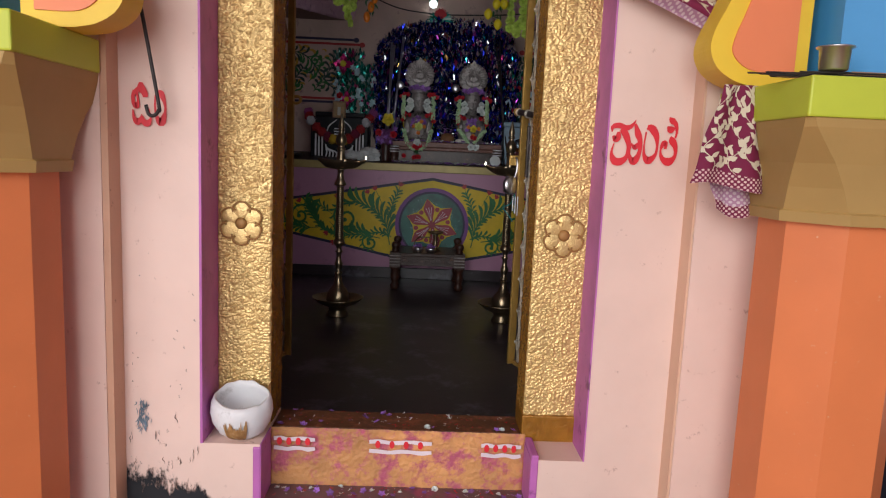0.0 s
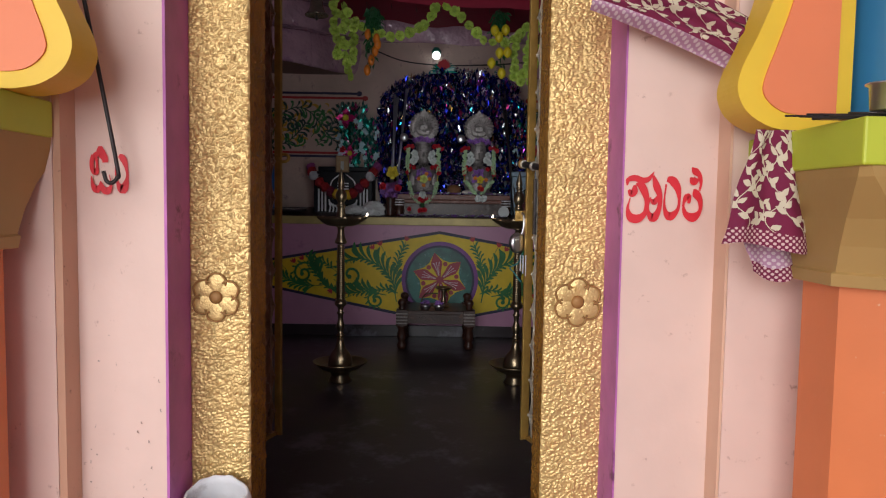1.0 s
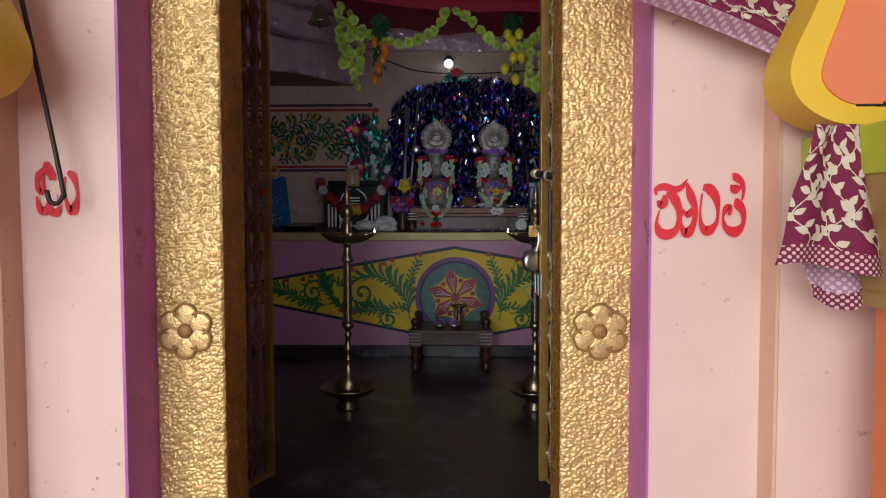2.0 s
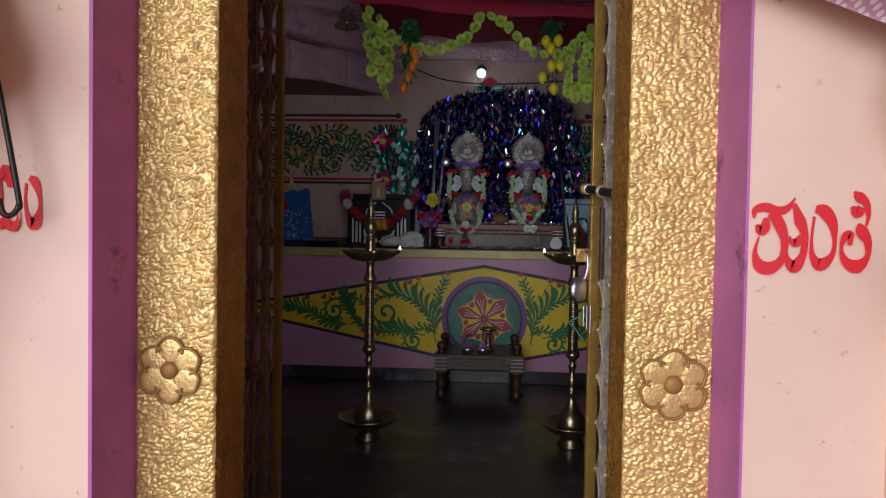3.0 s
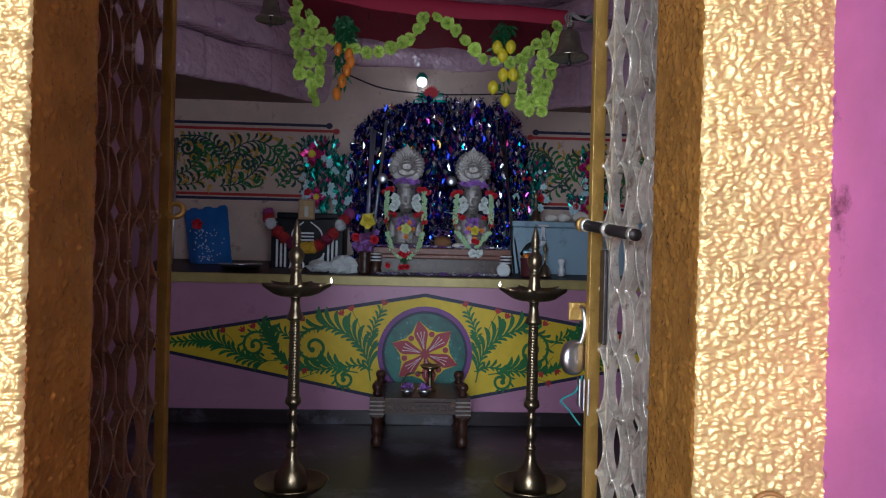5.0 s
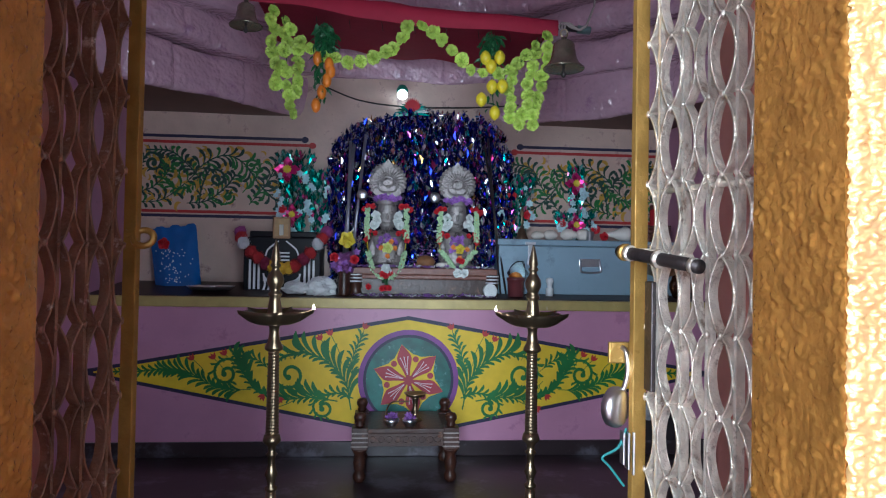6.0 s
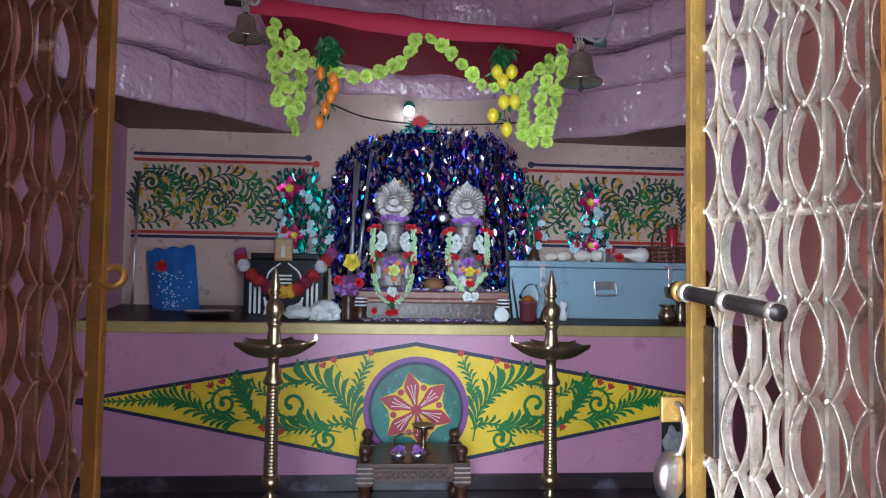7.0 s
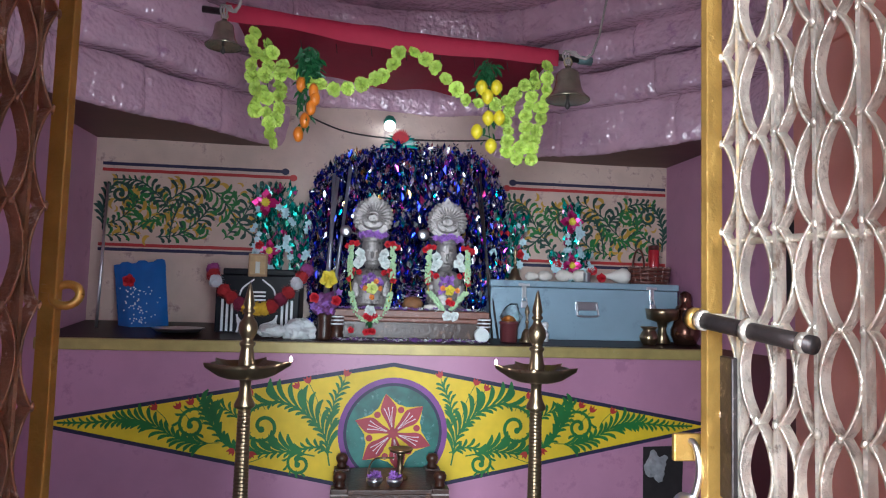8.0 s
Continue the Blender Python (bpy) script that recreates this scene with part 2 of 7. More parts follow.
def octagon(cx, cy, h, chamfer):
    """Eight corners of a square of half width h with its corners cut."""
    c = chamfer
    return [(cx - h + c, cy - h), (cx + h - c, cy - h), (cx + h, cy - h + c), (cx + h, cy + h - c),
            (cx + h - c, cy + h), (cx - h + c, cy + h), (cx - h, cy + h - c), (cx - h, cy - h + c)]


def stack(bm, rings):
    """A solid through eight-cornered rings (points, z)."""
    vs = [[bm.verts.new((x, y, z)) for x, y in pts] for pts, z in rings]
    n = len(vs[0])
    for a, b in zip(vs, vs[1:]):
        for i in range(n):
            bm.faces.new((a[i], a[(i + 1) % n], b[(i + 1) % n], b[i]))
    bm.faces.new(vs[0])
    bm.faces.new(vs[-1])
    return bm
def brush(bm, pts, y):
    """A painted stroke through (x, z, width) points."""
    fine = smooth_line(pts, 5)
    return stroke(bm, [(p[0], p[1]) for p in fine], [max(0.0008, float(p[2])) for p in fine], y)


def shared(name, me, parent, m, label=""):
    """An object of its own on a mesh that alike pieces share."""
    ob = new(name, me)
    ob.parent = parent
    if parent is not None:
        ob.matrix_parent_inverse = parent.matrix_basis.inverted()
    ob.matrix_basis = m
    if label:
        ob["label"] = label
    return ob


def mesh_of(name, bm, *mats, smooth=False):
    me = bpy.data.meshes.new(name)
    bmesh.ops.recalc_face_normals(bm, faces=bm.faces)
    bm.to_mesh(me)
    bm.free()
    for m in mats:
        me.materials.append(m)
    for p in me.polygons:
        p.use_smooth = smooth
    return me


def ruffle(bm, r, layers=3, n=20, seed=0, cup=0.5, mat=0):
    """A ruffled carnation that faces +z."""
    rng = random.Random(seed)
    for k in range(layers):
        rr = r * (1 - 0.26 * k)
        c = bm.verts.new((0, 0, 0.1 * r * k))
        ring = []
        for i in range(n):
            a = 2 * math.pi * (i + 0.3 * k) / n
            q = rr * (0.9 + 0.1 * math.sin(5 * a + k) + rng.uniform(-0.09, 0.06))
            ring.append(bm.verts.new((q * math.cos(a), q * math.sin(a), r * (cup * (0.2 + 0.34 * k) + rng.uniform(-0.16, 0.16)))))
        for i in range(n):
            f = bm.faces.new((c, ring[i], ring[(i + 1) % n]))
            f.material_index = mat
    return bm


def petals(bm, r, n=5, width=0.5, lift=0.25, z=0.0, turn=0.0, mat=0):
    """A flower of n pointed petals that faces +z."""
    for k in range(n):
        a = 2 * math.pi * k / n + turn
        d, s = Vector((math.cos(a), math.sin(a), 0)), Vector((-math.sin(a), math.cos(a), 0))
        up = Vector((0, 0, 1))
        p = [up * z, d * r * 0.55 + s * r * width * 0.5 + up * (z + lift * r * 0.5), d * r + up * (z + lift * r), d * r * 0.55 - s * r * width * 0.5 + up * (z + lift * r * 0.5)]
        f = bm.faces.new([bm.verts.new(q) for q in p])
        f.material_index = mat
    return bm


FACE = Matrix.Rotation(radians(90), 4, "X")      # turns +z towards -y, to the door


def at(x, y, z, s=1.0, rx=0, ry=0, rz=0):
    return pose(x, y, z, rx, ry, rz) @ Matrix.Scale(s, 4)


def blob(bm, c, r, seed=0, squash=(1, 1, 1), sub=2, amp=0.25):
    m = bmesh.ops.create_icosphere(bm, subdivisions=sub, radius=1.0)
    for v in m["verts"]:
        k = 1 + amp * noise.noise(v.co * 1.7 + Vector((seed * 3.7, seed, 0)))
        v.co = Vector((c[0] + v.co.x * r * squash[0] * k, c[1] + v.co.y * r * squash[1] * k, c[2] + v.co.z * r * squash[2] * k))
    return bm


def foil(name, base, rough=0.2, metal=0.9):
    """Crinkled metallic foil whose flakes differ in hue."""
    m, N, L, b = nodes_of(name)
    g = N.new("ShaderNodeNewGeometry")
    r = N.new("ShaderNodeValToRGB")
    r.color_ramp.interpolation = "CONSTANT"
    els = r.color_ramp.elements
    els[0].position, els[0].color = 0.0, (*base[0][1], 1)
    els[1].position, els[1].color = base[1][0], (*base[1][1], 1)
    for p, c in base[2:]:
        e = els.new(p)
        e.color = (*c, 1)
    L.new(g.outputs["Random Per Island"], r.inputs[0])
    L.new(r.outputs[0], b.inputs["Base Color"])
    b.inputs["Roughness"].default_value, b.inputs["Metallic"].default_value = rough, metal
    return m


# Silver and teal bits; extra white flakes put the foil's sparkle into colour.
TINSEL = foil("blue_tinsel_foil", [(0, (0.008, 0.01, 0.2)), (0.22, (0.03, 0.05, 0.65)), (0.38, (0.002, 0.004, 0.05)), (0.48, (0.015, 0.03, 0.4)), (0.56, (0.03, 0.55, 0.70)), (0.62, (0.95, 0.96, 1.0)),
                                  (0.83, (0.7, 0.06, 0.3)), (0.87, (0.65, 0.4, 0.12)), (0.91, (0.5, 0.08, 0.55)), (0.95, (0.9, 0.9, 0.95))], 0.12, 0.9)
TEAL_FOIL = foil("teal_green_foil", [(0, (0.01, 0.25, 0.2)), (0.35, (0.03, 0.42, 0.36)), (0.6, (0.01, 0.12, 0.08)), (0.75, (0.25, 0.6, 0.55)), (0.9, (0.7, 0.85, 0.8))], 0.25, 0.7)
PINK_FOIL = foil("pink_foil", [(0, (0.6, 0.02, 0.2)), (0.4, (0.75, 0.08, 0.35)), (0.7, (0.35, 0.01, 0.1)), (0.88, (0.85, 0.4, 0.6))], 0.28, 0.6)
RED_P = paint("red_fabric_petals", (0.55, 0.015, 0.03), 0.5, 60, 0.2, 0.2, 90)
WHITE_P = paint("white_petals", (0.72, 0.76, 0.74), 0.6, 60, 0.1, 0.2, 90)
ICE_P = paint("pale_blue_petals", (0.50, 0.68, 0.74), 0.5, 60, 0.12, 0.2, 90)
VIOLET_P = paint("violet_petals", (0.32, 0.14, 0.50), 0.6, 60, 0.25, 0.2, 90, random_hue=0.3)
YELLOW_P = paint("yellow_petals", (0.72, 0.58, 0.05), 0.6, 60, 0.15, 0.2, 90)
LIME_P = paint("lime_green_artificial_petals", (0.47, 0.62, 0.10), 0.55, 90, 0.22, 0.2, 90, random_hue=0.16)
JASMINE = paint("pale_green_buds", (0.50, 0.70, 0.42), 0.6, 60, 0.15, 0.2, 90)
LEAF = paint("green_plastic_leaf", (0.015, 0.10, 0.03), 0.4, 60, 0.3, 0.2, 90)
LEMON = paint("lemon_peel", (0.75, 0.60, 0.02), 0.4, 40, 0.1, 0.3, 160)
MANGO = paint("orange_red_mango_skin", (0.72, 0.20, 0.015), 0.35, 14, 0.35, 0.1, 60, stain=(0.75, 0.42, 0.03), stain_amount=0.3, stain_scale=12)
CANOPY = paint("crimson_cloth", (0.31, 0.005, 0.032), 0.75, 20, 0.12, 0.3, 200)
IDOL = paint("dull_silver_repousse", (0.35, 0.32, 0.31), 0.5, 40, 0.25, 0.6, 70, metal=0.6, stain=(0.10, 0.085, 0.08), stain_amount=0.4, stain_scale=22)
WOOD_D = paint("dark_lacquered_wood", (0.05, 0.018, 0.011), 0.36, 25, 0.35, 0.5, 50, stain=(0.16, 0.07, 0.04), stain_amount=0.25, stain_scale=20)
WOOD_R = paint("reddish_carved_wood", (0.20, 0.075, 0.05), 0.42, 25, 0.3, 0.7, 60, stain=(0.3, 0.16, 0.13), stain_amount=0.25, stain_scale=24)
TRUNK = paint("blue_grey_enamelled_steel", (0.27, 0.38, 0.47), 0.36, 7, 0.1, 0.15, 18, stain=(0.2, 0.28, 0.36), stain_amount=0.25, stain_scale=6, coat=0.15)
BLACK = paint("black_lacquer", (0.006, 0.006, 0.01), 0.4, 12, 0.3, 0.1, 40, spec=0.2)
WHITE = paint("white_paint", (0.75, 0.76, 0.78), 0.5, 30, 0.1, 0.1, 60)
WHITE_CLOTH = paint("white_cotton", (0.66, 0.68, 0.68), 0.85, 18, 0.14, 0.5, 60)
BLUE_BAG = paint("blue_foil_paper_bag", (0.02, 0.13, 0.42), 0.32, 9, 0.25, 0.5, 14, depth=0.01)
SHELLW = paint("white_seashell", (0.72, 0.66, 0.60), 0.4, 30, 0.12, 0.3, 40, stain=(0.06, 0.045, 0.04), stain_amount=0.22, stain_scale=34)
BASKET = paint("brown_woven_basket", (0.12, 0.035, 0.025), 0.4, 60, 0.4, 0.5, 90)
GREY_STICK = paint("grey_metal_stick", (0.30, 0.30, 0.36), 0.3, 30, 0.2, 0.2, 60, metal=0.6)
CAVITY_SHADE = paint("cavity_shade_paint", (0.02, 0.015, 0.017), 0.8, 20, 0.4, 0.5, 40)
# ---- setting: front wall, porch, shrine room ----
TOP = 3.2
structure("floor", boxes((-1.9, 1.9, 1.905, 5.6, -0.3, FZ)), FLOOR_IN, "dark worn oxide floor inside the small shrine", "floor")
structure("ground", boxes((-60, 60, -60, 1.45, -0.6, -0.16)), FLOOR_OUT, "dull red porch floor in front of the shrine", "ground")
structure("wall_front_left", boxes((-0.779, -0.593, WALL, 2.0, -0.3, TOP), (-0.593, -0.447, WALL, 1.91, -0.3, 0.17)), PINK,
          "pale pink painted wall beside the shrine door", "wall")
structure("wall_front_right", boxes((0.376, 0.574, WALL, 2.0, -0.3, TOP), (0.243, 0.376, WALL, 1.91, -0.3, 0.15)), PINK,
          "pale pink painted wall beside the shrine door", "wall")
structure("wall_front_top", boxes((-0.593, 0.376, WALL, 2.0, 2.25, TOP)), PINK, "pale pink wall above the door", "wall")
structure("wall_side_left", boxes((-2.6, -0.795, 1.60, 2.0, -0.3, TOP)), PINK, "pale pink pier wall behind the column", "wall")
structure("wall_side_right", boxes((0.58, 2.6, 1.60, 2.0, -0.3, TOP)), PINK, "pale pink pier wall behind the column", "wall")
structure("trim_left", boxes((-0.7945, -0.779, 1.602, 1.665, -0.3, TOP)), PEACH_SHADED, "brownish peach painted wall edge", "trim")
structure("trim_right", boxes((0.574, 0.5795, 1.602, 1.665, -0.3, TOP)), PEACH, "brownish peach painted wall edge", "trim")
structure("reveal_left", boxes((-0.595, -0.589, WALL - 0.002, 1.99, 0.17, 2.25), (-0.447, -0.4435, WALL - 0.002, 1.77, -0.16, 0.17)), PURPLE,
          "purple painted reveal beside the gold jamb", "trim")
structure("reveal_right", boxes((0.372, 0.376, WALL - 0.002, 1.79, 0.15, 2.25), (0.2395, 0.243, WALL - 0.002, 1.77, -0.16, 0.15)), PURPLE,
          "purple painted reveal beside the gold jamb", "trim")

# shrine room
structure("wall_west", boxes((-1.84, -1.64, 2.0, 5.56, 0, TOP)), LILAC, "lilac painted side wall of the shrine", "wall")
structure("wall_east", boxes((1.64, 1.84, 2.0, 5.56, 0, TOP)), LILAC, "lilac painted side wall of the shrine", "wall")
structure("wall_back", boxes((-1.64, 1.64, BACK, 5.56, 0, TOP)), GREY_BACK, "pinkish grey plaster back wall above the altar", "wall")
# Flat strip on the wall face; a recess's darkness is put into its colour.
structure("wall_dark_strip", boxes((1.634, 1.64, 4.10, 4.20, 1.05, 1.5)), paint("niche_shade_paint", (0.02, 0.014, 0.02), 0.7, 12, 0.3), "narrow flat dark strip painted as a shaded recess in the side wall", "niche")
for nm, x0, x1, lab in (("door_leaf_west", -0.705, -0.67, "reddish painted wooden door leaf folded back behind the gate"), ("door_leaf_east", 0.455, 0.49, "salmon pink painted door leaf folded back behind the gate")):
    leaf_door = thing(nm, ((x0 + x1) / 2, 2.2, FZ), lab, "door", kind="structure")
    part("door_board", boxes((x0, x1, 2.045, 2.43, FZ, 2.1), bevel=0.004), SALMON, leaf_door)
    xi = x0 - 0.006 if x0 > 0 else x1 + 0.006
    for k in range(3):
        part("raised_panel", boxes((min(xi, (x0 + x1) / 2), max(xi, (x0 + x1) / 2), 2.10, 2.37, 0.2 + 0.62 * k, 0.72 + 0.62 * k), bevel=0.004), SALMON, leaf_door)
structure("dado_east", boxes((1.63, 1.64, 2.04, 4.78, FZ, 0.86)), paint("maroon_dado_paint", (0.10, 0.02, 0.03), 0.45, 9, 0.2), "dark maroon painted dado", "wall")
structure("wall_inner_left", boxes((-1.64, -0.60, 2.0, 2.04, 0, TOP)), LILAC, "lilac inner face of the front wall", "wall")
structure("wall_inner_right", boxes((0.40, 1.64, 2.0, 2.04, 0, TOP)), LILAC, "lilac inner face of the front wall", "wall")

# door frame: two gold jambs, lintel, sill and step
def crinkle(x, z, seed):
    """Relief of a crumpled skin: sharp creases, pebbles and slow waves, about -1 to 1."""
    w = 0.35 * noise.noise(Vector((x * 60, seed, z * 60)))
    a = noise.noise(Vector((x * 100 + w, seed, z * 145 + 2 * w)))
    b = noise.noise(Vector((x * 205, seed + 3 + w, z * 250)))
    c = noise.noise(Vector((x * 22, seed + 7, z * 16)))
    return 2.3 * abs(a) - 0.4 + 0.55 * b + 0.6 * c


def rough_panel(bm, x0, x1, z0, z1, y, amp, step, seed):
    """A crumpled plaster face, front at y, with worn uneven edges."""
    nx, nz = max(2, round((x1 - x0) / step)), max(2, round((z1 - z0) / step))
    grid = []
    for i in range(nx + 1):
        col = []
        for k in range(nz + 1):
            x, z = x0 + (x1 - x0) * i / nx, z0 + (z1 - z0) * k / nz
            edge = min(i, nx - i) * step
            d = -amp * crinkle(x, z, seed) + 0.004 * max(0.0, 1 - edge / 0.006) ** 2
            if i in (0, nx):
                x += 0.0016 * noise.noise(Vector((seed, i, z * 55)))
            col.append(bm.verts.new((x, y + d + amp, z)))
        grid.append(col)
    for i in range(nx):
        for k in range(nz):
            bm.faces.new((grid[i][k], grid[i + 1][k], grid[i + 1][k + 1], grid[i][k + 1]))


def rosette(parent, cx, cz, y, r=0.056):
    """Six shallow modelled petals with dark raised outlines round a boss."""
    for k in range(6):
        a = 2 * math.pi * k / 6 + 0.5
        px, pz = cx + 0.60 * r * math.cos(a), cz + 0.60 * r * math.sin(a)
        b2 = bmesh.new()
        bmesh.ops.create_uvsphere(b2, u_segments=20, v_segments=14, radius=0.365 * r, matrix=Matrix.Translation((px, y, pz)) @ Matrix.Rotation(-a, 4, "Y") @ Matrix.Diagonal((1.12, 0.14, 1.0, 1)))
        for v in b2.verts:
            if v.co.y < y:
                v.co.y -= 0.0011 * crinkle(v.co.x, v.co.z, 5.0 + k) - 0.0004
        petal = part("petal", b2, GOLD, parent, smooth=True)
        ring = [(px + (0.40 + 0.02 * math.sin(5 * t)) * r * math.cos(t), y - 0.0022, pz + 0.40 * r * math.sin(t)) for t in np.linspace(a - 1.8, a + 1.8, 19)]
        part("petal_outline", tube(bmesh.new(), ring, 0.0026, 6, close=False), GOLD_RIB, petal, "raised brown gold petal outline", smooth=True)
    bm = bmesh.new()
    bmesh.ops.create_uvsphere(bm, u_segments=14, v_segments=8, radius=0.0155, matrix=Matrix.Translation((cx, y - 0.002, cz)) @ Matrix.Diagonal((1, 0.5, 1, 1)))
    part("rosette_boss", bm, GOLD_RIB, parent, smooth=True)


door = thing("door_1", (-0.1, JAMB, 0.16), "gold painted plaster door frame with raised flower rosettes", "door frame", kind="structure")
for x0, x1, inner, zb, seed in ((-0.59, -0.45, 1, 0.17, 1.0), (0.234, 0.378, -1, 0.15, 9.0)):
    bm = bmesh.new()
    box(bm, x0 + 0.001, x1 - 0.001, JAMB + 0.012, 1.93, zb, 2.25)
    part("jamb_core", bm, GOLD_DARK, door, "brownish gold inner side of the jamb")
    bm = bmesh.new()
    rough_panel(bm, x0, x1, zb + (0.0 if inner > 0 else 0.07), 2.25, JAMB, 0.0034, 0.0020, seed)
    part("jamb_face", bm, GOLD, door, "hammered gold front face", smooth=True, fix=False)
    bm = bmesh.new()
    rough_panel(bm, JAMB + 0.008, 1.93, zb, 2.25, 0.0, 0.0026, 0.0030, seed + 2)
    for v in bm.verts:
        v.co = ((x1 if inner > 0 else x0) - inner * (v.co.y - 0.002), v.co.x, v.co.z)
    part("jamb_reveal", bm, GOLD_DARK, door, "crinkled brownish gold inner face", smooth=True)
part("jamb_foot", boxes((0.23, 0.381, JAMB - 0.006, 1.9, 0.11, 0.222), bevel=0.004), paint("burnt_gold_foot", (0.30, 0.13, 0.012), 0.4, 30, 0.3, 0.7, 60, metal=0.3), door, "brown stained foot of the gold jamb")
rosette(door, -0.528, 0.714, JAMB)
rosette(door, 0.311, 0.715, JAMB)
part("lintel", boxes((-0.59, 0.378, JAMB, 1.93, 2.1, 2.25), bevel=0.004), GOLD, door)
part("sill", boxes((-0.447, 0.243, 1.79, 1.912, 0.02, 0.166), bevel=0.004), SILL, door, "dark painted door sill")
bm = bmesh.new()
rough_panel(bm, -0.447, 0.243, 0.0, 0.170, 1.772, 0.0024, 0.004, 4.0)
part("step_face", bm, STEP, door, "worn orange and pink painted riser", smooth=True, fix=False)
structure("step", boxes((-0.447, 0.243, 1.30, 1.79, -0.2, 0.008), bevel=0.004), paint("grey_purple_step", (0.16, 0.085, 0.09), 0.55, 14, 0.3, 0.4, 40, stain=(0.3, 0.06, 0.13), stain_amount=0.35, stain_scale=9),
          "worn grey and magenta lower doorstep", "step")

for x0, x1, name in ((-0.464, -0.4445, "trim"), (0.2405, 0.259, "trim")):
    structure(name, boxes((x0, x1, 1.656, 1.7705, -0.16, 0.164), bevel=0.003), PURPLE, "purple painted edge beside the doorstep", "trim")

# altar block
altar = thing("altar", (0, 5.08, FZ), "lilac painted masonry altar with a gold edge and a yellow mural", "altar")
part("altar_body", boxes((-1.64, 1.64, FRONT, BACK, FZ, 0.80)), LILAC, altar)
part("plinth", boxes((-1.64, 1.64, FRONT - 0.014, FRONT + 0.01, FZ, FZ + 0.078), bevel=0.004), FLOOR_IN, altar, "dark oxide painted plinth")
part("altar_edge", boxes((-1.64, 1.64, FRONT - 0.022, FRONT + 0.03, 0.795, SHELF_Z - 0.002), bevel=0.004), BAND, altar, "chipped dull gold edge band")
bm = boxes((-1.64, 1.64, FRONT + 0.031, BACK, 0.80, SHELF_Z))
for v in bm.verts:
    if v.co.z > 0.82:
        v.co.z = shelf_z(v.co.y)
part("altar_top", bm, SHELF, altar, "dark polished top slab")

# corbelled dome of glossy lilac courses over the room, octagonal in plan
def dome_ring(cx, cy, r, n=56):
    """Points of an octagon with softened corners, half width r."""
    pts = []
    for i in range(n):
        a = 2 * math.pi * i / n
        k = max(abs(math.cos(a)), abs(math.sin(a)), (abs(math.cos(a)) + abs(math.sin(a))) * 0.7071)
        k2 = 0.75 * k + 0.25
        pts.append((cx + r * math.cos(a) / k2, cy + r * math.sin(a) / k2))
    return pts


bm = bmesh.new()
heights = [(1.90, 0.25, 1.60), (2.145, 0.19, 1.52), (2.33, 0.17, 1.44), (2.495, 0.18, 1.33), (2.67, 0.16, 1.16), (2.82, 0.14, 0.94), (2.95, 0.12, 0.65)]
DCX, DCY = 0.04, 3.83
for c, (z0, h, r) in enumerate(heights):
    n = 800
    rj = random.Random(31 + c)
    joints, a0 = [], rj.uniform(0, 0.5)
    while a0 < 2 * math.pi:
        joints.append(a0)
        a0 += rj.uniform(0.22, 0.5)
    lifts = [rj.uniform(-0.016, 0.016) for _ in joints]
    inner = dome_ring(DCX, DCY, r, n)
    outer = dome_ring(DCX, DCY, 2.6, n)
    rows = []
    for f in (0, 0.02, 0.06, 0.14, 0.3, 0.5, 0.7, 0.86, 0.94, 0.98, 1):
        row = []
        for i, (x, y) in enumerate(inner):
            ang = 2 * math.pi * i / n
            block = max([q for q in range(len(joints)) if joints[q] <= ang], default=len(joints) - 1)
            near = min(min(abs(ang - q), 2 * math.pi - abs(ang - q)) for q in joints)
            bulge = 0.036 * (max(0.0, math.sin(math.pi * f)) ** 0.3) + lifts[block] - 0.02 * max(0.0, 1 - near / 0.012)
            d = bulge + 0.028 * noise.noise(Vector((x * 2.5, y * 2.5, c * 7.3 + f * 0.8))) + 0.02 * noise.noise(Vector((x * 6, y * 6, c * 3 + f * 3))) + 0.005 * noise.noise(Vector((x * 18, y * 18, c * 3 + f * 6)))
            v = Vector((x - DCX, y - DCY, 0))
            v = v * (1 - d / v.length)
            wob = 0.03 * noise.noise(Vector((x * 2.2, y * 2.2, c * 5.1 + round(f))))
            row.append(bm.verts.new((DCX + v.x, DCY + v.y, z0 + h * f + (wob if f < 0.1 or f > 0.9 else wob * 0.6))))
        rows.append(row)
    low = [bm.verts.new((x, y, z0 + 0.004)) for x, y in outer]
    high = [bm.verts.new((x, y, z0 + h - 0.004)) for x, y in outer]
    rows = [low] + rows + [high]
    for ri, (a, b) in enumerate(zip(rows, rows[1:])):
        for i in range(n):
            j = (i + 1) % n
            f = bm.faces.new((a[i], a[j], b[j], b[i]))
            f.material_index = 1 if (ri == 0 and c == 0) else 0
            f.smooth = 0 < ri < len(rows) - 2
box(bm, -1.84, 1.84, 1.95, 5.56, 3.05, 3.25)
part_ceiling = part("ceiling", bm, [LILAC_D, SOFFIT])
tagged(part_ceiling, "corbelled dome of uneven glossy lilac courses", "ceiling", "", "structure")
